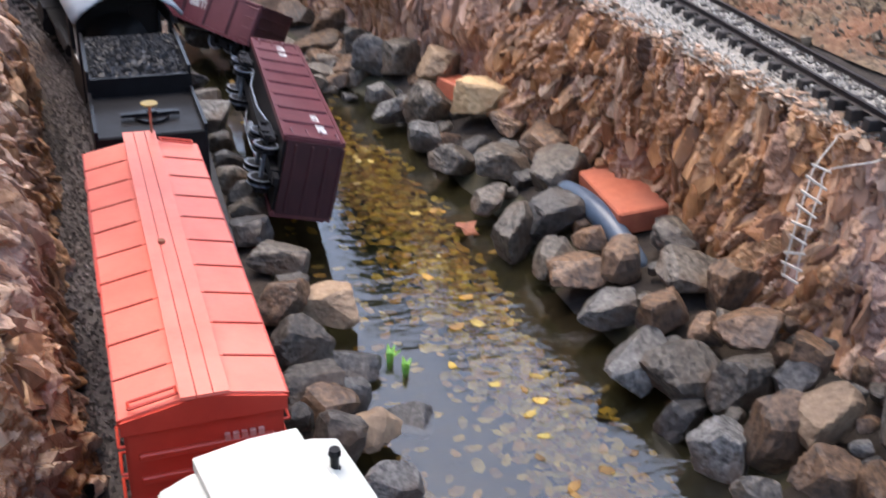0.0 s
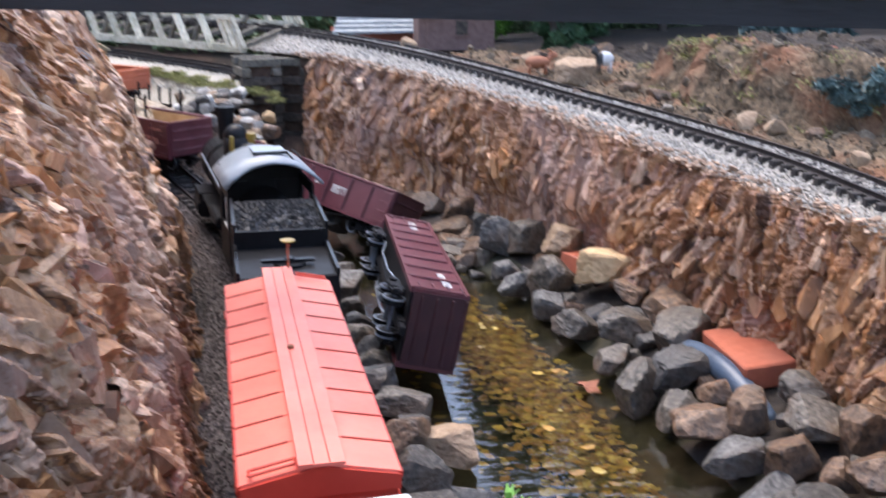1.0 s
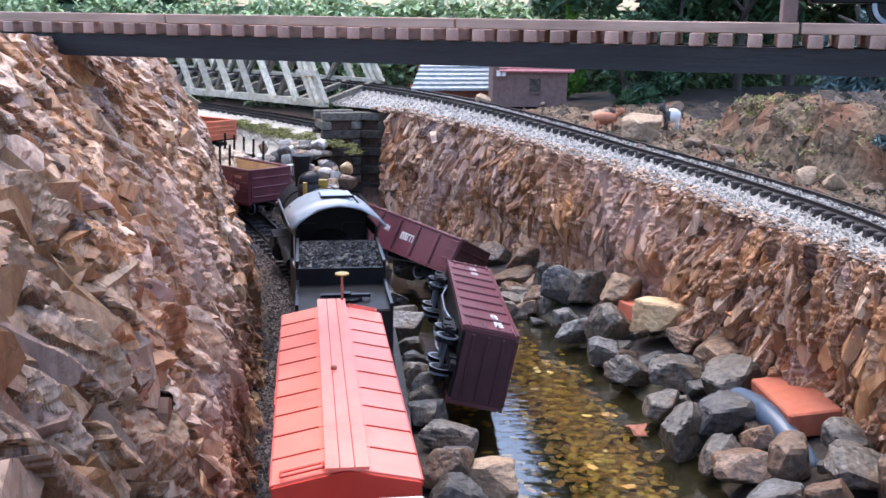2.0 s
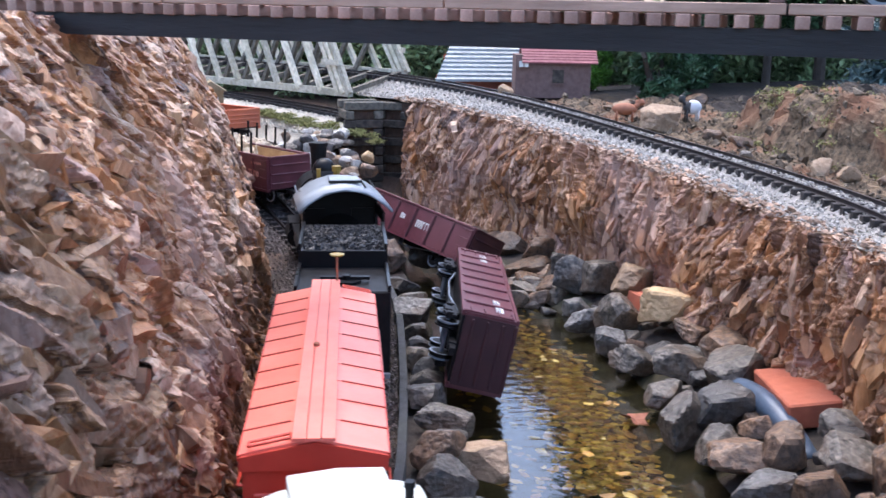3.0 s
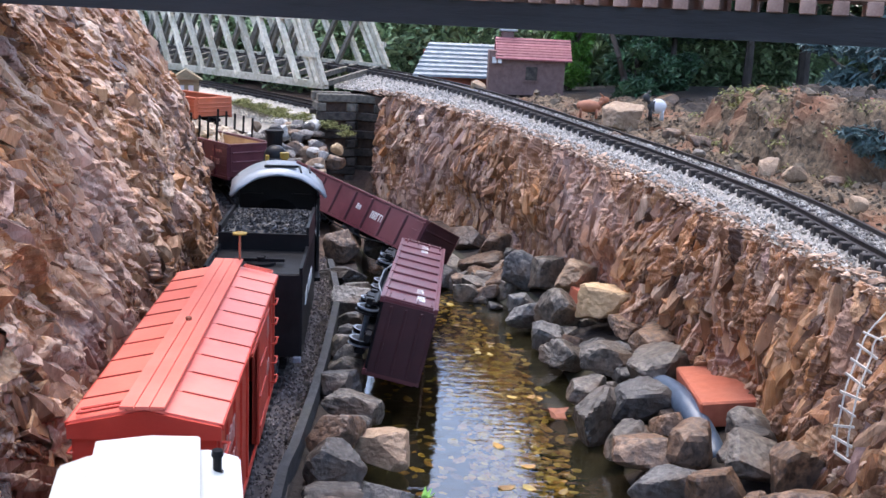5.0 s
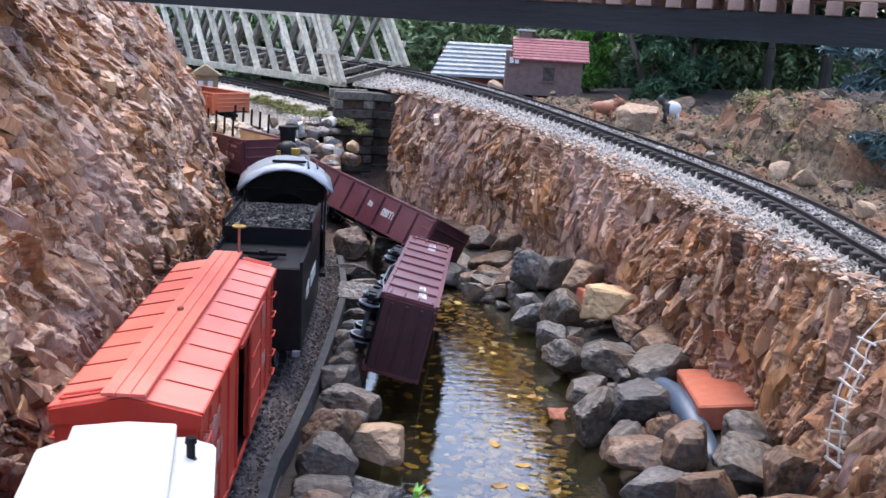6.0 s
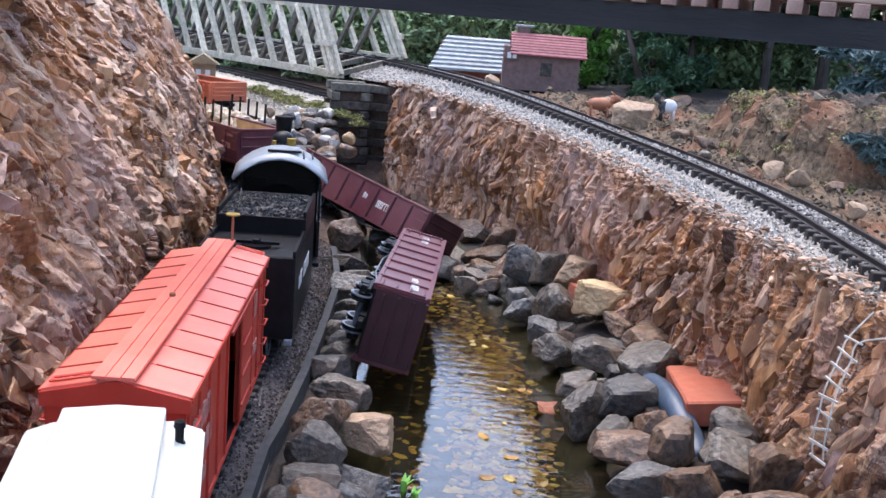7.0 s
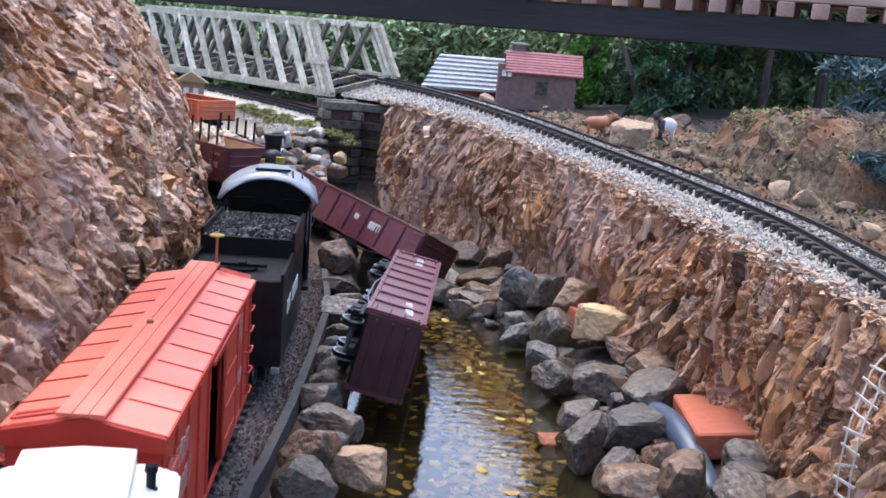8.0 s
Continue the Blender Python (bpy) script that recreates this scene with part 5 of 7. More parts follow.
g = gondola("gondola", pose(-0.25, 1.79, 0.066, 0, 0, 38.5), 0.455, M_MAROON, 0.071, "maroon model gondola with tan inside carrying pale stone", M_GRAVELLOAD, lining=M_TANWOOD)
letter_bars(g, -0.0595, [(-0.19, -0.15, 0.06, 0.075), (-0.2, -0.16, 0.088, 0.094)], M_LETTER_DIM)
gondola("gondola", pose(-0.325, 2.07, 0.16, 0, 0, 46), 0.21, M_ORANGE, 0.045, "orange red model gondola on the curve behind the cliff")
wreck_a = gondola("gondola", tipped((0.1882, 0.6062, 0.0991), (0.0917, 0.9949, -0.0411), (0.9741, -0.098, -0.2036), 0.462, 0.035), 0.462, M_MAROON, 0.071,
                  "empty maroon model gondola wrecked on its side in the pond", end_mat=M_MAROON_DARK, width=0.106)
letter_bars(wreck_a, -0.0556, [(-0.2, -0.165, 0.078, 0.09), (-0.155, -0.13, 0.076, 0.086), (0.15, 0.205, 0.068, 0.08)], M_LETTER)
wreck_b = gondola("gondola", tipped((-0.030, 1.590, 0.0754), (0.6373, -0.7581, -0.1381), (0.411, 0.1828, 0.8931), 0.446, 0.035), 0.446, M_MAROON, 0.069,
                  "empty maroon model gondola derailed and lying against the stones", end_mat=M_MAROON_DARK, width=0.106)
letter_bars(wreck_b, 0.0556, [(0.02, 0.038, 0.068, 0.08), (0.07, 0.112, 0.062, 0.078), (-0.19, -0.16, 0.05, 0.085), (-0.17, -0.14, 0.042, 0.05)], M_LETTER)


def stake_car():
    car = thing("stake_car", pose(-0.262, 1.915, 0.118, 3, 0, 42), "flat car with black stakes and a pale stone load", "freight car")
    part("deck", new_box(-0.05, 0.05, -0.14, 0.14, 0.03, 0.038, 0.001), M_TANWOOD, car)
    for s in (-1, 1):
        for k in range(8):
            bm = new_box(s * 0.052 - 0.002, s * 0.052 + 0.002, -0.133 + k * 0.038 - 0.002, -0.133 + k * 0.038 + 0.002, 0.028, 0.098)
            part("stake", bm, M_BLACK, car, "black stake")
    verts, faces = [], []
    rng = random.Random(8)
    shapes = [hull_shape(rng, 9, 1, 1, 0.7) for _ in range(6)]
    for _ in range(260):
        x, y = rng.uniform(-1, 1), rng.uniform(-1, 1)
        m2 = Matrix.Translation((x * 0.042, y * 0.13, 0.044 + 0.016 * (1 - x * x) + rng.uniform(-0.003, 0.003))) @ Euler((rng.random() * 6, rng.random() * 6, rng.random() * 6)).to_matrix().to_4x4() @ Matrix.Scale(rng.uniform(0.012, 0.026), 4)
        merge_into(verts, faces, rng.choice(shapes), m2)
    joined("load", verts, faces, M_GRAVELLOAD, "pale stone load", "", "stuff", car)
    for y in (-0.09, 0.09):
        truck(car, y)


stake_car()


# ---------------------------------------------------------------- the overhead bridge
BRIDGE_POSE = pose(0.1, 0.3, 0.511, 0, 0, -24)


def bridge():
    """A deck bridge of timber over the ravine: beams, ties, guard timbers and rails."""
    root = thing("timber_bridge", BRIDGE_POSE, "brown timber railway bridge with dark beam across the ravine", "bridge")
    part("beam", new_box(-0.62, 1.1, 0.003, 0.025, -0.0425, -0.0187), M_BEAM, root, "dark painted main beam")
    part("beam", new_box(-0.62, 1.1, 0.088, 0.11, -0.0425, -0.0187), M_BEAM, root, "dark painted main beam")
    for k in range(9):
        part("cross_brace", new_box(-0.5 + k * 0.18, -0.488 + k * 0.18, 0.0255, 0.0875, -0.036, -0.02), M_BEAM, root)
    me = mesh_of("tie", new_box(-0.0065, 0.0065, -0.002, 0.117, -0.0185, -0.0068, 0.0008), M_TIE)
    for k in range(66):
        ob = new("tie", me)
        ob.parent = root
        ob.matrix_basis = Matrix.Translation((-0.6 + k * 0.0258, random.uniform(-0.0015, 0.0015), random.uniform(-0.0005, 0.0003)))
    for y in (0.0, 0.104):
        for x0, x1 in ((-0.62, -0.3), (-0.298, 0.02), (0.022, 0.34), (0.342, 0.66), (0.662, 1.1)):
            part("guard_timber", new_box(x0, x1, y, y + 0.011, -0.0065, 0.0035, 0.0008), M_DECK, root)
    for y in (0.034, 0.081):
        part("rail", new_box(-0.62, 1.1, y - 0.002, y + 0.002, -0.0065, 0.0035), M_RAIL, root)
    for k in range(24):
        part("walk_board", new_box(-0.62 + k * 0.07, -0.62 + k * 0.07 + 0.069, 0.04, 0.075, -0.0065, -0.0038), M_DECK, root)


bridge()
bm = new_box(-0.008, 0.008, -0.012, 0.012, -0.09, 0.055, 0.001)
tagged(part("bridge_post", bm, M_YELLOWPOST, None, "", False, pose(-0.3, 0.5, 0.41, 0, -8, -24)), "pale yellow wooden post under the bridge's end", "post")


def bridge_wagon():
    """Lower parts of a dark engine that stands on the bridge."""
    car = thing("standing_engine", BRIDGE_POSE @ pose(0.4, 0.0575, 0.0035, 0, 0, -90), "black model engine standing on the timber bridge", "locomotive")
    part("frame", new_box(-0.03, 0.03, -0.05, 0.3, 0.018, 0.03, 0.001), M_BLACK, car)
    part("body", new_box(-0.045, 0.045, -0.05, 0.28, 0.031, 0.11, 0.003), M_BLACK, car)
    part("end_board", new_box(-0.05, 0.05, -0.075, -0.062, 0.0, 0.12, 0.001), M_HOUSE, car, "brown upright end board")
    for y in (0.02, 0.1, 0.18):
        wheelset(car, y, 0.047, 0.017)
    part("step", new_box(-0.045, 0.045, 0.04, 0.08, 0.006, 0.01), M_BLACK, car)


bridge_wagon()


# ---------------------------------------------------------------- truss bridge
def truss():
    root = thing("truss_bridge", Matrix.Identity(4), "weathered grey wooden truss bridge over the far track", "bridge")
    d = Vector((-0.66, 0.75, 0)).normalized()
    for side, start in (("near", Vector((0.02, 2.22, 0.272))), ("far", Vector((0.192, 2.485, 0.316)))):
        up = Vector((0, 0, 0.187 if side == "near" else 0.152))
        n, pitch = 15, 0.102
        lean = d * 0.1

        def beam(a, b, w, name, mat=M_GREYWOOD):
            bm = bmesh.new()
            bar(bm, a, b, w, w)
            part(name, bm, mat, root)
        side_out = Vector((-d.y, d.x, 0)) * (1 if side == "near" else -1)
        beam(start - d * 0.02, start + d * (n * pitch), 0.02, "bottom_chord")
        beam(start + lean + up - d * 0.03, start + d * (n * pitch) + up, 0.018, "top_chord")
        for k in range(n):
            a = start + d * (k * pitch)
            if k == 0:
                for o in (-0.024, 0.0, 0.024):
                    beam(a + d * o + side_out * 0.006, a + d * o + lean + up + side_out * 0.006, 0.014, "end_post")
                bm = bmesh.new()
                c = a + lean * 0.45 + up * 0.45 + side_out * 0.016
                bar(bm, c - d * 0.04, c + d * 0.04, 0.01, 0.016)
                part("cleat", bm, M_GREYWOOD, root)
            else:
                beam(a + side_out * 0.004, a + lean + up + side_out * 0.004, 0.0145, "diagonal")
                # the counter's darker wood holds the shade behind the diagonals
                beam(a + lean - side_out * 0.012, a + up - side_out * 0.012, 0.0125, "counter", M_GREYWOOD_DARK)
    for k in range(14):
        a = Vector((0.02, 2.22, 0.272)) + d * (k * 0.11)
        b = a + Vector((0.172, 0.265, 0.044))
        bm = bmesh.new()
        bar(bm, a, b, 0.014, 0.014)
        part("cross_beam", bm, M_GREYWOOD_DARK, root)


truss()


def crib(x, y, top, label, layers=9, seed=1, size=0.1, turn=0):
    root = thing("log_crib", pose(x, y, top, 0, 0, turn), label, "log crib")
    rng = random.Random(seed)
    for k in range(layers):
        z = -0.012 - k * 0.0245
        # below the top two layers the shade is in the wood's colour
        wood = M_GREYWOOD_DARK if k < 2 else M_OLDWOOD
        for o in (-1, 1):
            bm = bmesh.new()
            s = size * rng.uniform(0.92, 1.08)
            r = rng.uniform(-2, 2)
            if k % 2:
                box(bm, o * size * 0.36 - 0.012, o * size * 0.36 + 0.012, -s / 2, s / 2, z - 0.011, z + 0.011, 0.002, pose(0, 0, 0, 0, 0, r))
            else:
                box(bm, -s / 2, s / 2, o * size * 0.36 - 0.012, o * size * 0.36 + 0.012, z - 0.011, z + 0.011, 0.002, pose(0, 0, 0, 0, 0, r))
            part("log", bm, wood, root)
    part("fill", new_box(-size * 0.36, size * 0.36, -size * 0.36, size * 0.36, -0.0245 * layers, -0.016), M_BEDROCK, root)
    return root


crib(0.06, 2.1, 0.262, "weathered timber crib under the truss bridge's end, lower logs darkened for shade", 12, 3, 0.11, 12)
crib(0.165, 2.14, 0.258, "stacked timber crib beside the cliff, lower logs darkened for shade", 12, 4, 0.1, -20)


# ---------------------------------------------------------------- buildings
def shingle_roof(parent, name, x0, x1, ya, za, yb, zb, rows, mat, thick=0.004):
    """Courses of overlapping strips from the ridge (ya, za) down to the eave (yb, zb)."""
    for k in range(rows):
        f0, f1 = k / rows, (k + 1) / rows + 0.02
        p0 = Vector((0, ya + (yb - ya) * f0, za + (zb - za) * f0))
        p1 = Vector((0, ya + (yb - ya) * f1, za + (zb - za) * f1 + 0.0025))
        bm = bmesh.new()
        c = [(x0, *p0.yz), (x1, *p0.yz), (x1, *p1.yz), (x0, *p1.yz)]
        top = [bm.verts.new(v) for v in c]
        low = [bm.verts.new((v[0], v[1], v[2] - thick)) for v in c]
        bm.faces.new(top)
        bm.faces.new(low[::-1])
        for i in range(4):
            bm.faces.new((top[i], low[i], low[(i + 1) % 4], top[(i + 1) % 4]))
        bmesh.ops.recalc_face_normals(bm, faces=bm.faces[:])
        part(name, bm, mat, parent)


def brown_house():
    h = thing("model_house", pose(0.582, 2.02, 0.285, 0, 0, -4), "small brown model house with maroon shingle roof and chimney", "house")
    w = 0.09
    bm = bmesh.new()
    prism(bm, [(-0.055, 0), (0.055, 0), (0.055, 0.1), (0.0, 0.14), (-0.055, 0.1)], -w, w)
    bmesh.ops.rotate(bm, verts=bm.verts[:], cent=(0, 0, 0), matrix=Matrix.Rotation(radians(90), 3, "Z"))
    part("wall", bm, M_HOUSE, h)
    shingle_roof(h, "roof_course", -w - 0.004, w + 0.016, 0.0, 0.147, -0.068, 0.094, 8, M_HOUSE_ROOF)
    shingle_roof(h, "roof_course", -w - 0.004, w + 0.016, 0.0, 0.147, 0.068, 0.094, 8, M_HOUSE_ROOF)
    win = part("window", new_box(-0.012, 0.018, -0.0575, -0.054, 0.04, 0.075), M_OLDWOOD, h, "dark shuttered window")
    part("frame", new_box(-0.015, 0.021, -0.059, -0.0572, 0.035, 0.039), M_HOUSE, win)
    annex = part("annex", new_box(-w - 0.02, -w, -0.052, 0.05, 0.0, 0.112), M_HOUSE, h)
    s = part("sign", new_box(-w - 0.016, -w + 0.016, -0.064, -0.06, 0.078, 0.1), M_HOUSE, annex)
    bm = bmesh.new()
    box(bm, -w - 0.012, -w - 0.001, -0.0655, -0.064, 0.081, 0.096)
    box(bm, -w + 0.002, -w + 0.012, -0.0655, -0.064, 0.081, 0.096)
    part("plate", bm, M_LETTER, s, "two white plates")
    part("chimney", new_box(-w + 0.012, -w + 0.045, 0.002, 0.03, 0.12, 0.162, 0.001), M_HOUSE, h)
    part("chimney_cap", new_box(-w + 0.006, -w + 0.055, -0.002, 0.034, 0.1625, 0.168, 0.001), M_GREYROOF, h)


brown_house()


def grey_house():
    h = thing("model_house", pose(0.43, 2.35, 0.25, 0, 0, 6), "low red model shed with pale grey corrugated roof", "house")
    part("wall", new_box(-0.12, 0.12, -0.05, 0.12, 0.0, 0.062), M_TERRACOTTA, h, "dull red wall")
    bm = bmesh.new()
    part("gable", new_box(-0.11, 0.11, 0.04, 0.05, 0.06, 0.13), M_TERRACOTTA, h)
    for k in range(8):
        f0, f1 = k / 8, (k + 1) / 8
        bm = bmesh.new()
        y0, y1 = 0.06 - 0.14 * f0, 0.06 - 0.14 * f1
        z0, z1 = 0.152 - 0.095 * f0, 0.152 - 0.095 * f1
        x0, x1 = -0.09 - 0.07 * f0, -0.09 - 0.07 * f1
        top = [bm.verts.new(v) for v in ((x0, y0, z0), (0.13, y0, z0), (0.13, y1, z1 + 0.006), (x1, y1, z1 + 0.006))]
        low = [bm.verts.new(v.co - Vector((0, 0, 0.007))) for v in top]
        bm.faces.new(top)
        bm.faces.new(low[::-1])
        for i in range(4):
            bm.faces.new((top[i], low[i], low[(i + 1) % 4], top[(i + 1) % 4]))
        bmesh.ops.recalc_face_normals(bm, faces=bm.faces[:])
        part("roof_sheet", bm, M_GREYROOF, h)


grey_house()


def cream_hut():
    h = thing("model_hut", pose(-0.365, 2.25, 0.205, 0, 0, 10), "cream model hut with a tan roof beside the far track", "house")
    part("wall", new_box(-0.035, 0.035, -0.03, 0.03, 0, 0.066), M_CREAM, h)
    bm = bmesh.new()
    box(bm, -0.02, -0.006, -0.032, -0.029, 0.025, 0.05)
    box(bm, 0.006, 0.02, -0.032, -0.029, 0.025, 0.05)
    part("window", bm, M_FIG_WHITE, h)
    bm = bmesh.new()
    prism(bm, [(-0.045, 0.066), (0.045, 0.066), (0.0, 0.095)], -0.04, 0.04)
    part("roof", bm, M_CREAM, h)


cream_hut()


# ---------------------------------------------------------------- things by the pond and on the cliff
def cover_box():
    """The orange box that covers the pump outlet."""
    b = thing("outlet_cover", pose(0.623, 0.5015, 0.0085, 0, -6, -3.6), "orange terracotta coloured cover box on the stones", "box")
    bm = new_box(-0.036, 0.036, -0.0685, 0.0685, -0.014, 0.02, 0.0025)
    part("cover", bm, M_TERRACOTTA, b)
    bm = bmesh.new()
    box(bm, 0.016, 0.03, 0.048, 0.062, 0.0205, 0.0235, 0.001)
    part("patch", bm, M_GRANITE["l"], b, "pale chipped patch")


cover_box()


def tube(name, pts, r, mat, label, category, sides=14):
    line = smooth_path(pts, 0.01)
    verts, faces = [], []
    for i, p in enumerate(line):
        d = (line[min(i + 1, len(line) - 1)] - line[max(i - 1, 0)]).normalized()
        s = d.cross(Vector((0, 0, 1))).normalized()
        u = s.cross(d)
        for k in range(sides):
            a = k * math.tau / sides
            verts.append(p + s * math.cos(a) * r + u * math.sin(a) * r)
    for i in range(len(line) - 1):
        for k in range(sides):
            a, b = i * sides + k, i * sides + (k + 1) % sides
            faces.append((a, b, b + sides, a + sides))
    faces.append(list(range(sides)))
    faces.append(list(range(len(verts) - sides, len(verts))))
    me = bpy.data.meshes.new(name)
    me.from_pydata([tuple(v) for v in verts], [], faces)
    me.materials.append(mat)
    for p in me.polygons:
        p.use_smooth = True
    return tagged(new(name, me), label, category)


tube("pipe", [(0.57, 0.57, -0.004), (0.573, 0.53, 0.004), (0.577, 0.48, 0.004), (0.581, 0.44, -0.004), (0.585, 0.4, -0.018), (0.587, 0.375, -0.032)], 0.0165, M_BLUEPIPE, "blue grey plastic pipe under the orange cover", "pipe")
tagged(part("brick", new_box(-0.05, 0.05, -0.03, 0.03, -0.015, 0.015, 0.002), M_TERRACOTTA, None, "", False, pose(0.572, 0.95, 0.012, 0, 6, 20)), "orange brick between the shore stones", "brick")


def rope_ladder():
    """A small rope ladder hanging down the cliff."""
    root = thing("rope_ladder", Matrix.Identity(4), "pale rope ladder with wooden rungs hanging down the cliff", "ladder")
    rng = random.Random(9)
    mid = [(0.652, 0.183, 0.195), (0.645, 0.178, 0.178), (0.637, 0.172, 0.162), (0.63, 0.166, 0.147), (0.627, 0.163, 0.128), (0.625, 0.162, 0.102), (0.627, 0.161, 0.076)]
    left = [(0.672, 0.193, 0.222)] + [(x - 0.003, y + 0.006, z) for x, y, z in mid]
    right = [(0.71, 0.15, 0.222), (0.69, 0.152, 0.212)] + [(x + 0.003, y - 0.006, z) for x, y, z in mid]
    for pts in (left, right):
        line = smooth_path(pts, 0.008)
        bm = bmesh.new()
        for a, b in zip(line, line[1:]):
            rod(bm, a, b, 0.0009, 6)
        part("rope", bm, M_ROPE, root)
    la, lb = smooth_path(left[1:], 0.0155), smooth_path(right[2:], 0.0155)
    for a, b in zip(la, lb):
        bm = bmesh.new()
        e = (b - a) * rng.uniform(0.2, 0.45)
        lift = Vector((0, 0, rng.uniform(-0.004, 0.004)))
        bar(bm, a - e - lift, b + e + lift, 0.0017, rng.uniform(0.0016, 0.0028))
        part("rung", bm, M_ROPE, root)


rope_ladder()


def figurine(name, m, length, height, mats, label):
    """A small ornament animal: one plain mesh."""
    bm = bmesh.new()
    l, h = length / 2, height
    bmesh.ops.create_uvsphere(bm, u_segments=14, v_segments=8, radius=1.0, matrix=Matrix.Translation((0, 0, h * 0.58)) @ Matrix.Diagonal((l, l * 0.45, h * 0.3, 1)))
    bmesh.ops.create_uvsphere(bm, u_segments=12, v_segments=8, radius=1.0, matrix=Matrix.Translation((-l * 1.15, 0, h * 0.92)) @ Matrix.Diagonal((l * 0.38, l * 0.22, h * 0.17, 1)))
    rod(bm, (-l * 0.7, 0, h * 0.62), (-l * 1.1, 0, h * 0.9), l * 0.2, 8)
    for x in (-0.6, 0.6):
        for y in (-0.22, 0.22):
            rod(bm, (x * l, y * l, 0), (x * l, y * l, h * 0.5), l * 0.1, 6)
    for y in (-0.12, 0.12):
        rod(bm, (-l * 1.1, y * l, h * 1.05), (-l * 0.75, y * l * 2, h * 1.22), l * 0.07, 5, l * 0.02)
    ob = part(name, bm, mats[0], None, "", True, m)
    for k in mats[1:]:
        ob.data.materials.append(k)
    for p in ob.data.polygons:
        if p.center.x < -l * 0.35 and len(mats) > 1:
            p.material_index = 1
    return tagged(ob, label, "ornament")


figurine("goat_ornament", pose(0.79, 1.49, 0.275, 0, 0, 10), 0.046, 0.055, [M_FIG_WHITE, M_FIG_BLACK], "black and white goat ornament on the stony ground")
figurine("goat_ornament", pose(0.645, 1.52, 0.272, 0, 0, 170), 0.058, 0.046, [M_FIG_BROWN, M_FIG_BROWN], "brown goat ornament beside a boulder")

GARDEN_STONES = [
    (0.7, 1.43, 0.285, 0.088, 0.062, "s"), (0.69, 1.72, 0.285, 0.05, 0.032, "s"), (0.73, 1.74, 0.285, 0.055, 0.032, "b"), (0.44, 1.98, 0.3, 0.05, 0.045, "s"),
    (0.83, 0.93, 0.25, 0.045, 0.045, "s"), (0.855, 0.88, 0.25, 0.048, 0.036, "s"), (0.9, 0.83, 0.25, 0.04, 0.024, "b"), (0.84, 0.62, 0.25, 0.024, 0.024, "s"),
    (0.78, 1.33, 0.262, 0.05, 0.035, "b"), (0.81, 1.24, 0.258, 0.05, 0.03, "b"), (0.88, 1.75, 0.3, 0.07, 0.02, "b"), (0.66, 1.3, 0.258, 0.03, 0.02, "b"),
    (0.77, 1.12, 0.25, 0.03, 0.024, "g"),
]
for r in GARDEN_STONES:
    stone(rng_stone, *r, "on the ground beyond the upper track", "garden stones")
HEAD_STONES = [
    (0.0, 1.75, 0.09, 0.0504, 0.0432, "l"), (-0.05, 1.85, 0.13, 0.0432, 0.036, "l"), (0.03, 1.9, 0.13, 0.0576, 0.0432, "l"), (0.075, 1.86, 0.1, 0.055, 0.04, "b"),
    (0.03, 1.8, 0.1, 0.05, 0.036, "s"), (-0.08, 1.95, 0.17, 0.0432, 0.036, "d"), (0.0, 2.0, 0.17, 0.0432, 0.036, "l"), (-0.12, 1.88, 0.15, 0.0432, 0.036, "g"),
    (0.08, 1.92, 0.13, 0.036, 0.0288, "t"), (-0.02, 1.65, 0.06, 0.0504, 0.0432, "g"), (0.06, 1.62, 0.03, 0.0504, 0.0432, "g"),
]
rng_head = random.Random(53)
for _ in range(46):
    hx, hy = rng_head.uniform(-0.16, 0.05), rng_head.uniform(1.72, 2.05)
    HEAD_STONES.append((hx, hy, lerp_rows([(1.6, 0.05), (1.8, 0.11), (2.0, 0.17), (2.1, 0.19)], hy)[0], rng_head.uniform(0.024, 0.055), rng_head.uniform(0.02, 0.04), rng_head.choice("pplpgdsb")))
for r in HEAD_STONES:
    stone(rng_stone, *r, "on the bank below the far track", "stones at the ravine's head")


# ---------------------------------------------------------------- planting
def leaves(rng, verts, faces, centre, radii, n, size, needle=False, shell=0.5):
    """Small leaves through a rounded clump, denser at its skin."""
    for _ in range(n):
        v = Vector((rng.gauss(0, 1), rng.gauss(0, 1), rng.gauss(0, 1))).normalized() * rng.uniform(shell, 1.0)
        c = Vector((centre[0] + v.x * radii[0], centre[1] + v.y * radii[1], centre[2] + v.z * radii[2]))
        s = size * rng.uniform(0.6, 1.4)
        m = Matrix.Translation(c) @ Euler((rng.uniform(-1, 1), rng.uniform(-1, 1), rng.uniform(0, 6.3))).to_matrix().to_4x4()
        w = s * (0.26 if needle else 0.42)
        b = len(verts)
        verts.extend(m @ Vector(p) for p in ((-s, 0, 0), (-0.1 * s, -w, 0.12 * s), (s, 0, -0.1 * s), (-0.1 * s, w, 0.12 * s)))
        faces.append((b, b + 1, b + 2, b + 3))


def clump_field(name, clumps, mat, n, size, label, category, seed, needle=False):
    rng = random.Random(seed)
    verts, faces = [], []
    for c in clumps:
        leaves(rng, verts, faces, c[:3], c[3:6], n, size, needle)
    return joined(name, verts, faces, mat, label, category)


rng_h = random.Random(21)


def hedge_line(x):
    return lerp_rows([(-3, 4.3), (-0.6, 3.75), (-0.1, 3.2), (0.3, 2.72), (3.5, 2.6)], x)[0]


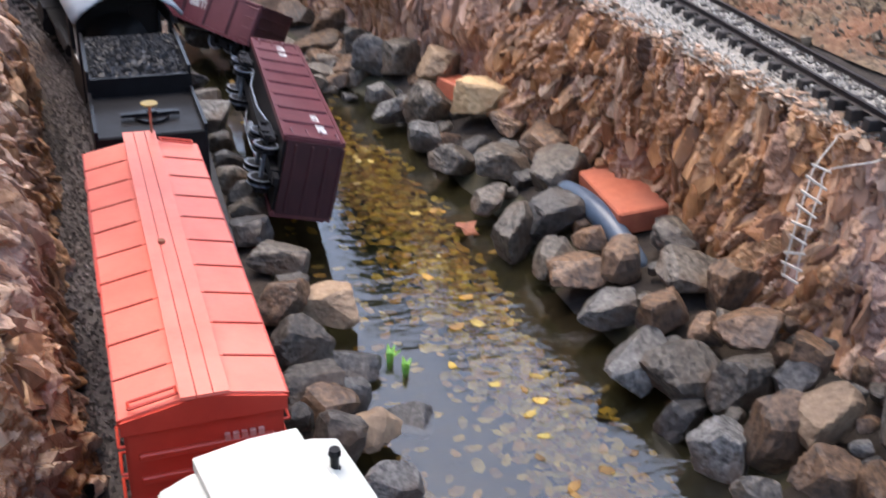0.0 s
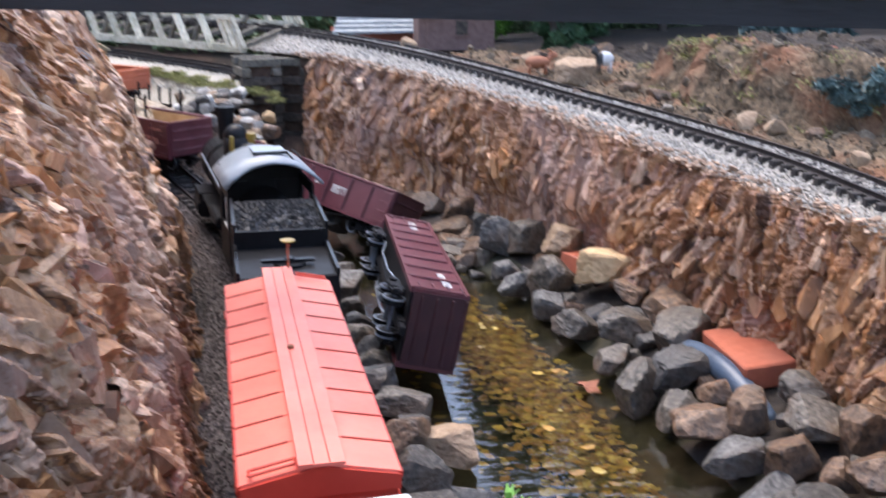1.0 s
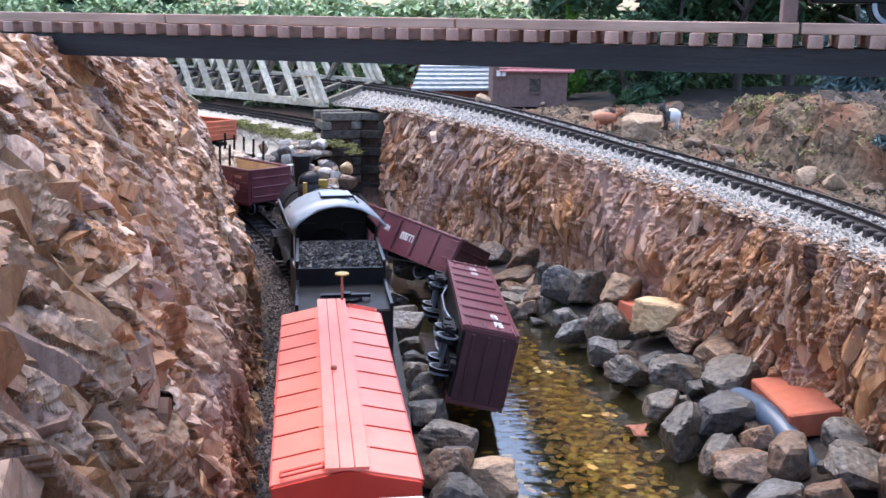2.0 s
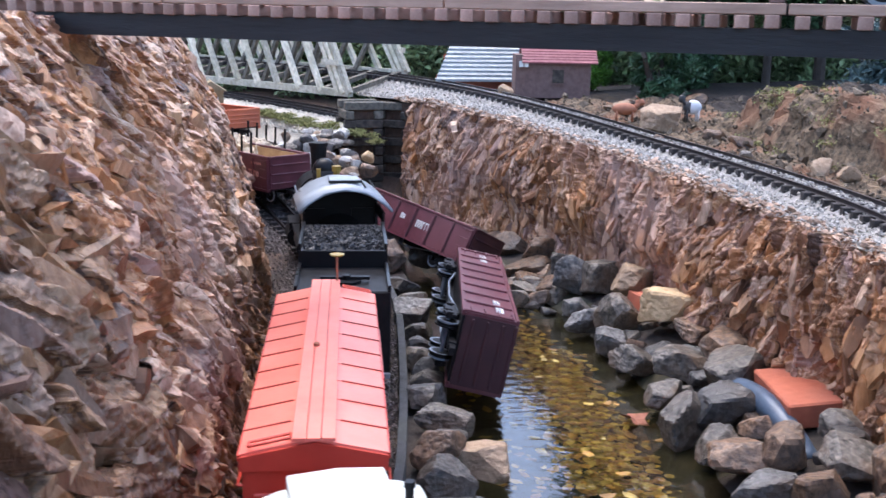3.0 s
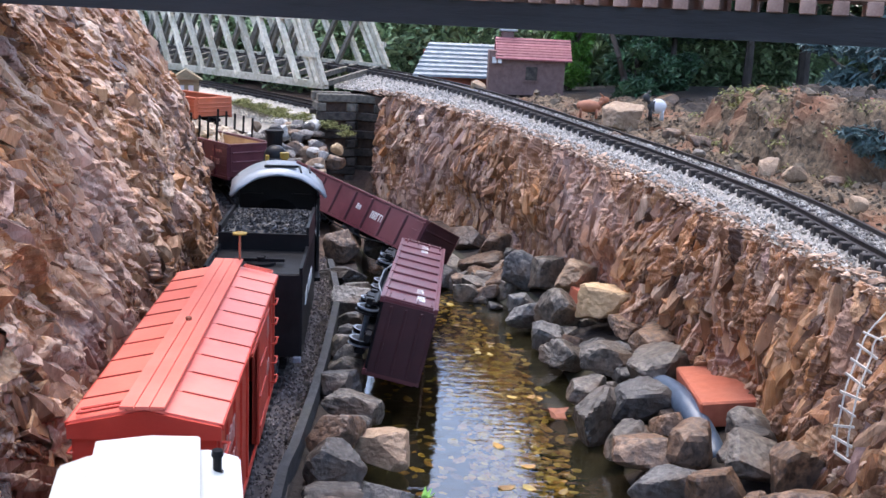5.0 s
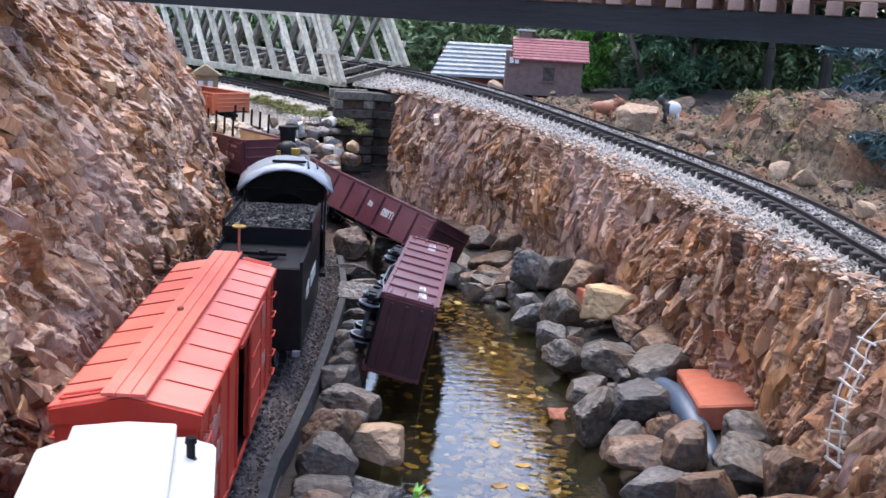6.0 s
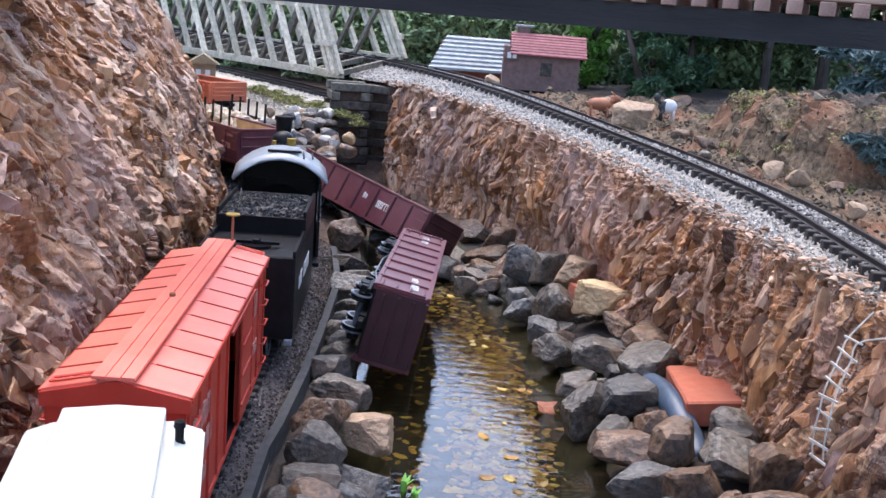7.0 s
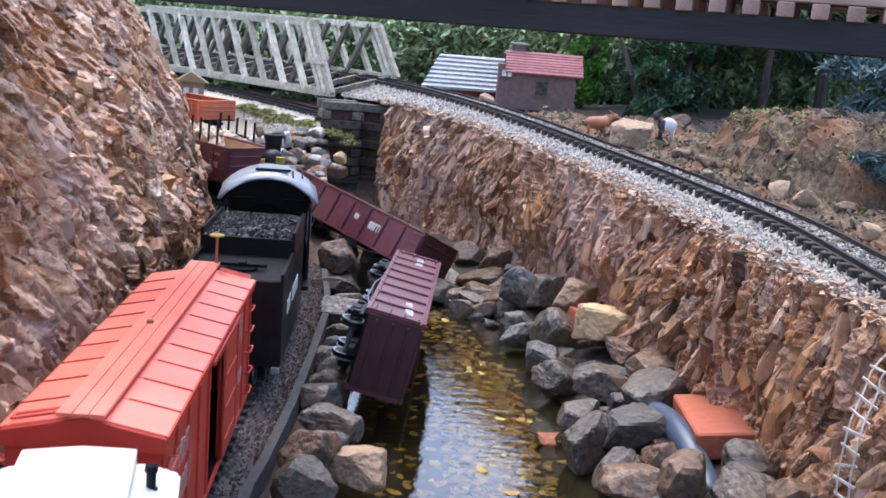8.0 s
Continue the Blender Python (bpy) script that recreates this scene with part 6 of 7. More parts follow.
hedge = []
for k in range(330):
    x = rng_h.uniform(-2.4, 3.2)
    hedge.append((x, hedge_line(x) + rng_h.uniform(-0.02, 0.35), rng_h.uniform(0.22, 0.52), 0.13, 0.13, 0.11))
for k in range(120):
    x = rng_h.uniform(1.3, 3.4)
    hedge.append((x, hedge_line(x) + rng_h.uniform(0.05, 0.4), rng_h.uniform(0.5, 1.2), 0.15, 0.15, 0.13))
clump_field("hedge", hedge, M_LEAF_HEDGE, 330, 0.017, "dense green ivy hedge behind the garden railway", "hedge", 22)
# dark solid behind the leaves, in place of the hedge's inner shade
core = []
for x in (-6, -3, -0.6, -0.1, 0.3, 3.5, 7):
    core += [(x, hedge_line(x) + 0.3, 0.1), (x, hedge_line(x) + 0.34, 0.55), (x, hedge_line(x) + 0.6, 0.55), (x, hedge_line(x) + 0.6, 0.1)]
joined("hedge_core", core, [(a + k, a + k + 4, a + (k + 1) % 4 + 4, a + (k + 1) % 4) for a in range(0, 24, 4) for k in range(4)], M_LEAF_DARK, "dark core that stands in for the shade inside the hedge", "hedge", "structure")

# tall trees behind the garden, whose mirror image lies in the pond
rng_t = random.Random(29)
tall = []
for k in range(260):
    x = rng_t.uniform(-7, -0.4)
    tall.append((x, rng_t.uniform(7.6, 9), rng_t.uniform(0.5, 7.5), 0.4, 0.4, 0.4))
clump_field("tall_trees", tall, M_LEAF_DARK, 190, 0.11, "tall dark trees beyond the garden", "trees", 30)
tall = []
for k in range(620):
    z = rng_t.uniform(0.5, 2.5)
    x = lerp_rows([(0.5, 0.66), (0.65, 0.74), (0.85, 0.78), (1.3, 0.92), (1.4, 1.4), (1.6, 1.6), (1.8, 1.9), (2.1, 2.25), (2.5, 3.0)], z)[0]
    tall.append((rng_t.uniform(x, 3.4), rng_t.uniform(2.2, 2.7), z, 0.1, 0.1, 0.09))
clump_field("overhanging_foliage", tall, M_LEAF_DARK, 190, 0.024, "dark overhanging foliage of the trees behind the garden", "trees", 31)


def shrub(x, y, z, height, spread, mat, n, size, label, category, seed, needle=False, stem=0.02, low=0.3):
    """A shrub or small tree: a tapered stem with limbs and an uneven crown of many leaves."""
    rng = random.Random(seed)
    root = thing("shrub", pose(x, y, z), label, category)
    bm = bmesh.new()
    p, r = Vector((0, 0, -0.02)), stem
    for k in range(5):
        q = p + Vector((rng.uniform(-0.03, 0.03), rng.uniform(-0.03, 0.03), height * 0.2))
        rod(bm, p, q, r, 8, r * 0.82)
        p, r = q, r * 0.82
    tips = []
    for k in range(9):
        a = rng.uniform(0, 6.3)
        b0 = Vector((0, 0, height * rng.uniform(low * 0.6, 0.7)))
        b1 = b0 + Vector((math.cos(a) * spread * rng.uniform(0.4, 0.9), math.sin(a) * spread * rng.uniform(0.4, 0.9), height * rng.uniform(0.05, 0.3)))
        rod(bm, b0, b1, stem * 0.45, 6, stem * 0.2)
        tips.append(b1)
    part("trunk", bm, M_BARK, root)
    verts, faces = [], []
    for k in range(26):
        a, f = rng.uniform(0, 6.3), rng.uniform(low, 1.0)
        rad = spread * math.sin(math.pi * min(0.95, max(0.15, f * 0.8 + 0.1))) * rng.uniform(0.3, 1.0)
        c = (math.cos(a) * rad, math.sin(a) * rad, height * f)
        leaves(rng, verts, faces, c, (spread * 0.34, spread * 0.34, height * 0.11), n // 26, size, needle, 0.2)
    joined("crown", verts, faces, mat, "", "", "", root)
    return root


shrub(0.86, 1.96, 0.27, 0.24, 0.11, M_LEAF_DARK, 15000, 0.013, "dark dense conifer shrub behind the model house", "shrub", 31, True, 0.014, 0.08)
shrub(0.75, 2.25, 0.275, 0.26, 0.06, M_LEAF_BRIGHT, 5200, 0.011, "bright green leafy shrub behind the model house", "shrub", 32, False, 0.012, 0.15)
shrub(1.0, 2.2, 0.275, 0.32, 0.12, M_LEAF_DARK, 12000, 0.013, "dark green conifer shrub in the garden", "shrub", 33, True, 0.014, 0.08)
shrub(1.25, 2.2, 0.3, 0.8, 0.4, M_LEAF_HEDGE, 3200, 0.018, "small tree with forked bare stem and green leaves", "tree", 34, False, 0.014, 0.4)
shrub(1.46, 2.3, 0.3, 0.8, 0.36, M_LEAF_HEDGE, 2600, 0.018, "small tree with dark stem and sparse leaves", "tree", 35, False, 0.02, 0.4)
shrub(1.4, 1.72, 0.28, 0.3, 0.17, M_LEAF_BLUE, 6000, 0.016, "blue green spruce shrub with drooping needles", "shrub", 36, True, 0.02, 0.05)
shrub(0.985, 0.86, 0.275, 0.08, 0.055, M_LEAF_BLUE, 3000, 0.012, "low blue juniper on the earth bank", "shrub", 37, True, 0.006, 0.1)


def clay_cone():
    """A terracotta cone with a stepped base on the bank."""
    bm = bmesh.new()
    for z0, z1, r0, r1 in ((0.0, 0.012, 0.026, 0.024), (0.012, 0.062, 0.019, 0.004)):
        rod(bm, (0, 0, z0), (0, 0, z1), r0, 14, r1)
    tagged(part("clay_ornament", bm, M_TERRACOTTA, None, "", False, pose(1.03, 1.0, 0.312)), "brown terracotta cone ornament on the earth bank", "ornament")


clay_cone()


def sprouts():
    rng = random.Random(8)
    for x, y, z, s in ((0.234, 0.31, -0.056, 0.02), (0.246, 0.29, -0.056, 0.016)):
        bm = bmesh.new()
        for k in range(3):
            a = rng.uniform(0, 6.3)
            pts = [Vector((0, 0, -0.02)), Vector((math.cos(a) * s * 0.2, math.sin(a) * s * 0.2, s * 0.6)), Vector((math.cos(a) * s * 0.6, math.sin(a) * s * 0.6, s * 0.95))]
            side = Vector((-math.sin(a), math.cos(a), 0))
            w = (0.0015, 0.0035, 0.0006)
            vs = [(bm.verts.new(p - side * ww), bm.verts.new(p + Vector((0, 0, 0.001))), bm.verts.new(p + side * ww)) for p, ww in zip(pts, w)]
            for u, v in zip(vs, vs[1:]):
                bm.faces.new((u[0], u[1], v[1], v[0]))
                bm.faces.new((u[1], u[2], v[2], v[1]))
        tagged(part("water_plant", bm, M_LEAF_GREEN, None, "", False, pose(x, y, z)), "bright green sprout growing from the pond", "plant", "water plants")


sprouts()


def red_leaf():
    bm = bmesh.new()
    vs = []
    for k in range(10):
        a, r = k * math.tau / 10, (0.024 if k % 2 == 0 else 0.013)
        vs.append(bm.verts.new((r * math.cos(a), r * math.sin(a), 0.006 * math.cos(a * 2) + 0.004)))
    c = bm.verts.new((0, 0, 0.002))
    for k in range(10):
        bm.faces.new((c, vs[k], vs[(k + 1) % 10]))
    tagged(part("fallen_leaf", bm, M_RUST, None, "", False, pose(0.429, 0.585, Z_WATER + 0.001, 8, 5, 30)), "single dark red leaf floating by the stones", "leaf")


red_leaf()


# ---------------------------------------------------------------- moss
def moss_patch():
    rng = random.Random(44)
    verts, faces = [], []
    for cx, cy, cz, r in ((0.05, 2.02, 0.185, 0.03), (-0.02, 2.09, 0.195, 0.035), (-0.09, 2.16, 0.2, 0.035), (0.2, 1.5, 0.0, 0.02), (0.1, 1.97, 0.165, 0.028), (-0.15, 2.23, 0.205, 0.035), (-0.21, 2.3, 0.21, 0.03)):
        leaves(rng, verts, faces, (cx, cy, cz), (r, r, r * 0.3), 420, 0.004, False, 0.1)
    for k in range(34):
        f = k / 33
        c = (0.07 - 0.36 * f + rng.uniform(-0.02, 0.02), 2.0 + 0.32 * f + rng.uniform(-0.025, 0.015), 0.178 + 0.036 * f)
        leaves(rng, verts, faces, c, (0.026, 0.024, 0.008), 170, 0.0036, False, 0.1)
    for _ in range(40):
        y = rng.uniform(0.7, 1.5)
        sec, foot = section(y), bank_foot(y)
        x = foot + rng.uniform(-0.03, 0.09)
        leaves(rng, verts, faces, (x, y, lerp_rows(sec, x)[0] + 0.004), (0.035, 0.035, 0.014), 60, 0.004, False, 0.1)
    joined("moss", verts, faces, M_MOSS, "yellow green moss and low plants on the bank", "moss")


moss_patch()


# ---------------------------------------------------------------- cliffs of stacked shale
def wavy(face, outward, amount):
    """The same cliff face with hollows and bulges."""
    def f(y, z):
        p = Vector((0.3 * outward, y * 7, z * 7))
        return face(y, z) + outward * amount * (noise.noise(p) + 0.6 * noise.noise(p * 2.3) + 0.5 * noise.noise(p * 5.1))
    return f


def shard_shape(rng):
    """A splinter of shale, one unit wide (x), thick (y, outward) and long (z): a ragged outline and a front broken along one ridge."""
    half = rng.choice((2, 3, 3))
    zs = sorted(rng.uniform(-0.42, 0.42) for _ in range(half))
    right = [(rng.uniform(0.28, 0.52), z) for z in zs]
    left = [(-rng.uniform(0.28, 0.52), z + rng.uniform(-0.12, 0.12)) for z in zs[::-1]]
    top = [(rng.uniform(0.05, 0.35), 0.5)] + ([(rng.uniform(-0.35, 0.0), rng.uniform(0.38, 0.5))] if rng.random() < 0.7 else [])
    low = [(rng.uniform(-0.35, -0.02), -0.5)] + ([(rng.uniform(0.04, 0.35), rng.uniform(-0.5, -0.36))] if rng.random() < 0.7 else [])
    outline = low + right + top + left
    n = len(outline)
    gx, gz = rng.gauss(0, 0.5), rng.gauss(0, 0.35)
    verts = [Vector((x * 0.95, -1.0, z * 0.96)) for x, z in outline]
    verts += [Vector((x, rng.uniform(-0.12, 0.12) + gx * x + gz * z, z)) for x, z in outline]
    rx, lift = rng.uniform(-0.22, 0.22), rng.uniform(0.04, 0.42)
    a, c, b = 2 * n, 2 * n + 1, 2 * n + 2
    verts += [Vector((rx + rng.uniform(-0.1, 0.1), lift * rng.uniform(0.6, 1.1) + gz * z + gx * rx, z)) for z in (-0.33, rng.uniform(-0.1, 0.1), 0.33)]
    faces = [(k, (k + 1) % n, (k + 1) % n + n, k + n) for k in range(n)]

    def near(z):
        return a if z < -0.17 else c if z < 0.17 else b
    for k in range(n):
        u, v = k + n, (k + 1) % n + n
        p, q = near(verts[u].z), near(verts[v].z)
        faces.append((u, v, p))
        while p != q:
            step = p + 1 if q > p else p - 1
            faces.append((v, step, p))
            p = step
    return verts, faces


def value_noise(rng, ny, nz, cell_y, cell_z):
    """Smooth random heights in -1..1 over a grid, one bump for each cell_y by cell_z grid steps."""
    gy, gz = int(ny / cell_y) + 3, int(nz / cell_z) + 3
    lattice = rng.uniform(-1, 1, (gy, gz))
    a, b = np.arange(ny) / cell_y, np.arange(nz) / cell_z
    ia, ib = a.astype(int), b.astype(int)
    fa, fb = a - ia, b - ib
    fa, fb = (fa * fa * (3 - 2 * fa))[:, None], (fb * fb * (3 - 2 * fb))[None, :]
    p, q = lattice[ia][:, ib], lattice[ia + 1][:, ib]
    r, t = lattice[ia][:, ib + 1], lattice[ia + 1][:, ib + 1]
    return (p * (1 - fa) + q * fa) * (1 - fb) + (r * (1 - fa) + t * fa) * fb


def grain(rng, ny, nz, passes):
    """Random roughness with no direction of its own, smoother with each pass, of unit spread."""
    g = rng.normal(0, 1, (ny, nz))
    for _ in range(passes):
        g = (g + np.roll(g, 1, 0) + np.roll(g, -1, 0) + np.roll(g, 1, 1) + np.roll(g, -1, 1)) / 5
    return g / g.std()


def rock_face(parent, face, outward, y0, y1, step, z_low, z_top, rows, count, size, angle, seed, mat, depth, jut):
    """A broken rock face: splinters lie over one another, each a leaning facet with bedding lines, over a recessed bed."""
    rng = np.random.default_rng(seed)
    ys = np.arange(y0, y1 + step, step)
    ny, nz = len(ys), rows
    lo, hi = np.array([z_low(y) for y in ys]), np.array([z_top(y) for y in ys])
    v = np.linspace(0, 1, nz)
    z = lo[:, None] + (hi - lo)[:, None] * v[None, :]
    y = np.repeat(ys[:, None], nz, 1)
    h = -0.75 * depth + 0.004 * grain(rng, ny, nz, 14) + 0.003 * grain(rng, ny, nz, 4)
    tone = rng.random() + 0.35 * value_noise(rng, ny, nz, 7, 7)
    for _ in range(count):
        cy = rng.uniform(y0, y1)
        i = min(ny - 1, int((cy - y0) / step))
        cz = rng.uniform(lo[i], hi[i])
        wide, long = size(rng, cy, cz)
        a = radians(angle(rng, cy, cz))
        reach = long + wide
        i0, i1 = max(0, int((cy - reach - y0) / step)), min(ny, int((cy + reach - y0) / step) + 2)
        cell = (hi[i] - lo[i]) / (nz - 1)
        j0, j1 = max(0, int((cz - reach - lo[i]) / cell)), min(nz, int((cz + reach - lo[i]) / cell) + 2)
        if i1 - i0 < 2 or j1 - j0 < 2:
            continue
        dy, dz = y[i0:i1, j0:j1] - cy, z[i0:i1, j0:j1] - cz
        along, across = dz * math.cos(a) + dy * math.sin(a), dy * math.cos(a) - dz * math.sin(a)
        f = along / long
        ragged = 1 + 0.2 * np.interp(f, np.linspace(-1.2, 1.2, 9), rng.uniform(-1, 1, 9))
        taper = np.clip(1 - 0.6 * np.abs(f) ** rng.uniform(1.2, 4), 0.05, 1)
        bow = rng.normal(0, 0.12) * wide * 2 * f * f
        g = (across - bow) / wide
        inside = (np.abs(f) < 1) & (np.abs(g) < taper * ragged)
        bedding = np.interp(g + 0.12 * f, np.linspace(-1.4, 1.4, 15), rng.uniform(-1, 1, 15)) * min(0.0024, 0.17 * wide)
        top = rng.normal(-0.6 * jut, jut) + rng.normal(0, 0.6) * across + rng.normal(-0.1, 0.16) * along - rng.uniform(-0.1, 0.4) * wide * g * g + bedding
        patch = h[i0:i1, j0:j1]
        better = inside & (top > patch)
        patch[better] = top[better]
        tone[i0:i1, j0:j1][better] = rng.random()
    h = np.clip(h, -depth - 0.006, 1.9 * jut)
    h = 0.76 * h + 0.06 * (np.roll(h, 1, 0) + np.roll(h, -1, 0) + np.roll(h, 1, 1) + np.roll(h, -1, 1))
    h += 0.0011 * grain(rng, ny, nz, 5) + 0.0008 * grain(rng, ny, nz, 2) + rng.normal(0, 0.0003, (ny, nz))
    coarse = np.arange(0, ny, 6)
    cols = np.arange(0, nz, 6)
    base = np.array([[face(y[i, j], z[i, j]) for j in cols] for i in coarse])
    mid = np.array([np.interp(np.arange(nz), cols, row) for row in base])
    x = np.array([np.interp(np.arange(ny), coarse, mid[:, j]) for j in range(nz)]).T + outward * h
    slip = grain(rng, ny, nz, 2) * step * 0.3
    verts = np.stack([x, y + slip, z], 2).reshape(-1, 3)
    k = (np.arange(ny - 1)[:, None] * nz + np.arange(nz - 1)[None, :]).reshape(-1)
    quads = np.stack([k, k + 1, k + nz + 1, k + nz] if outward < 0 else [k, k + nz, k + nz + 1, k + 1], 1)
    me = bpy.data.meshes.new("rock_face")
    me.from_pydata(verts.tolist(), [], quads.tolist())
    me.materials.append(mat)
    at = me.attributes.new("tone", "FLOAT", "POINT")
    at.data.foreach_set("value", np.mod(tone, 1.0).reshape(-1).astype(np.float32))
    new("rock_face", me).parent = parent


def splinters(root, face, outward, y_from, y_to, z_span, count, size, angle, seed, pitch, mat, singles=None):
    """Splinters that stick out of a face in bundles, each bundle with a lean of its own; up to 300 are parts, the rest is joined."""
    rng, nrng = random.Random(seed), np.random.default_rng(seed)
    shapes = [shard_shape(rng) for _ in range(48)]
    verts, faces = [], []
    made = 0
    for _ in range(count):
        y = rng.uniform(y_from, y_to)
        z0, z1 = z_span(y)
        z = rng.uniform(z0, z1)
        if outward < 0 and 0.4 < y < 0.61 and z < 0.07:
            continue
        e = 0.02
        ty = Vector((face(y + e, z) - face(y - e, z), 2 * e, 0)).normalized()
        tz = Vector((face(y, z + e) - face(y, z - e), 0, 2 * e)).normalized()
        nrm = ty.cross(tz).normalized()
        if nrm.x * outward < 0:
            nrm, ty = -nrm, -ty
        ax = ty.cross(nrm).normalized()
        if ax.z < 0:
            ax, ty = -ax, -ty
        w, t, h = size(rng)
        m = Matrix.Identity(4)
        for i, c in enumerate((ty, nrm, ax)):
            for k in range(3):
                m[k][i] = c[k]
        m.translation = Vector((face(y, z), y, z)) + nrm * (rng.gauss(-0.001, 0.005) - 0.1 * t)
        lean = angle(nrng, y, z) * (1 if ty.y > 0 else -1)
        m = m @ Matrix.Rotation(radians(lean), 4, "Y") @ Euler((radians(rng.gauss(pitch, 9)), 0, radians(rng.gauss(0, 20)))).to_matrix().to_4x4() @ Matrix.Diagonal((w, t, h, 1))
        shape = rng.choice(shapes)
        if singles and made < 300 and singles(y, z):
            me = bpy.data.meshes.new("flake")
            me.from_pydata([tuple(m @ v) for v in shape[0]], [], shape[1])
            me.materials.append(M_SHALE)
            new("flake", me).parent = root
            made += 1
        else:
            merge_into(verts, faces, shape, m)
    joined("flakes", verts, faces, mat, "", "", "stuff", root)


def thin_flake(rng):
    """Width, thickness and length of a splinter."""
    big = rng.random()
    if big < 0.42:
        return rng.uniform(0.007, 0.014), rng.uniform(0.007, 0.014), rng.uniform(0.026, 0.06)
    if big < 0.82:
        return rng.uniform(0.014, 0.026), rng.uniform(0.009, 0.018), rng.uniform(0.034, 0.075)
    return rng.uniform(0.026, 0.042), rng.uniform(0.01, 0.018), rng.uniform(0.045, 0.085)


def blocky_flake(rng):
    big = rng.random()
    if big < 0.4:
        return rng.uniform(0.007, 0.014), rng.uniform(0.008, 0.016), rng.uniform(0.02, 0.05)
    if big < 0.75:
        return rng.uniform(0.014, 0.027), rng.uniform(0.01, 0.019), rng.uniform(0.026, 0.06)
    return rng.uniform(0.026, 0.046), rng.uniform(0.012, 0.022), rng.uniform(0.028, 0.06)


def slab_flake(rng):
    return rng.uniform(0.02, 0.05), rng.uniform(0.012, 0.026), rng.uniform(0.05, 0.11)


def lip_chips():
    """The pale crumbling edge along the top of the right cliff."""
    rng = random.Random(77)
    shapes = [hull_shape(rng, 9, 1, 1, 0.5) for _ in range(8)]
    verts, faces = [], []
    for _ in range(2600):
        y = rng.uniform(-0.4, 2.1)
        x, top = lerp_rows(RIGHT_TOP, y)
        o = rng.uniform(-0.012, 0.024)
        s = rng.uniform(0.003, 0.007) if rng.random() < 0.8 else rng.uniform(0.009, 0.018)
        m = Matrix.Translation((x + o, y, top + 0.003 + o * 0.25 + rng.uniform(-0.004, 0.003))) @ Euler((rng.uniform(-0.4, 0.4), rng.uniform(-0.4, 0.4), rng.random() * 6)).to_matrix().to_4x4() @ Matrix.Scale(s, 4)
        merge_into(verts, faces, rng.choice(shapes), m)
    joined("cliff_edge_chips", verts, faces, M_LIP, "pale tan crumbling stone edge along the cliff top", "stones")


lip_chips()
right_face, left_face = wavy(right_cliff, -1, 0.013), wavy(left_cliff, 1, 0.014)


def right_size(rng, y, z):
    """Half width and half length of a splinter of the right cliff."""
    big = rng.random()
    if big < 0.5:
        return rng.uniform(0.003, 0.006), rng.uniform(0.015, 0.034)
    if big < 0.92:
        return rng.uniform(0.005, 0.01), rng.uniform(0.022, 0.044)
    return rng.uniform(0.013, 0.022), rng.uniform(0.03, 0.052)


def left_size(rng, y, z):
    big = rng.random()
    if big < 0.5:
        return rng.uniform(0.003, 0.007), rng.uniform(0.012, 0.032)
    if big < 0.86:
        return rng.uniform(0.007, 0.013), rng.uniform(0.017, 0.036)
    return rng.uniform(0.014, 0.025), rng.uniform(0.018, 0.036)


def slab_size(rng, y, z):
    big = rng.random()
    if big < 0.45:
        return rng.uniform(0.005, 0.011), rng.uniform(0.02, 0.045)
    return rng.uniform(0.012, 0.026), rng.uniform(0.028, 0.06)


def right_lean(rng, y, z):
    return -6 + 48 * noise.noise((y * 4.5, z * 5.0, 3.3)) + rng.normal(0, 14)


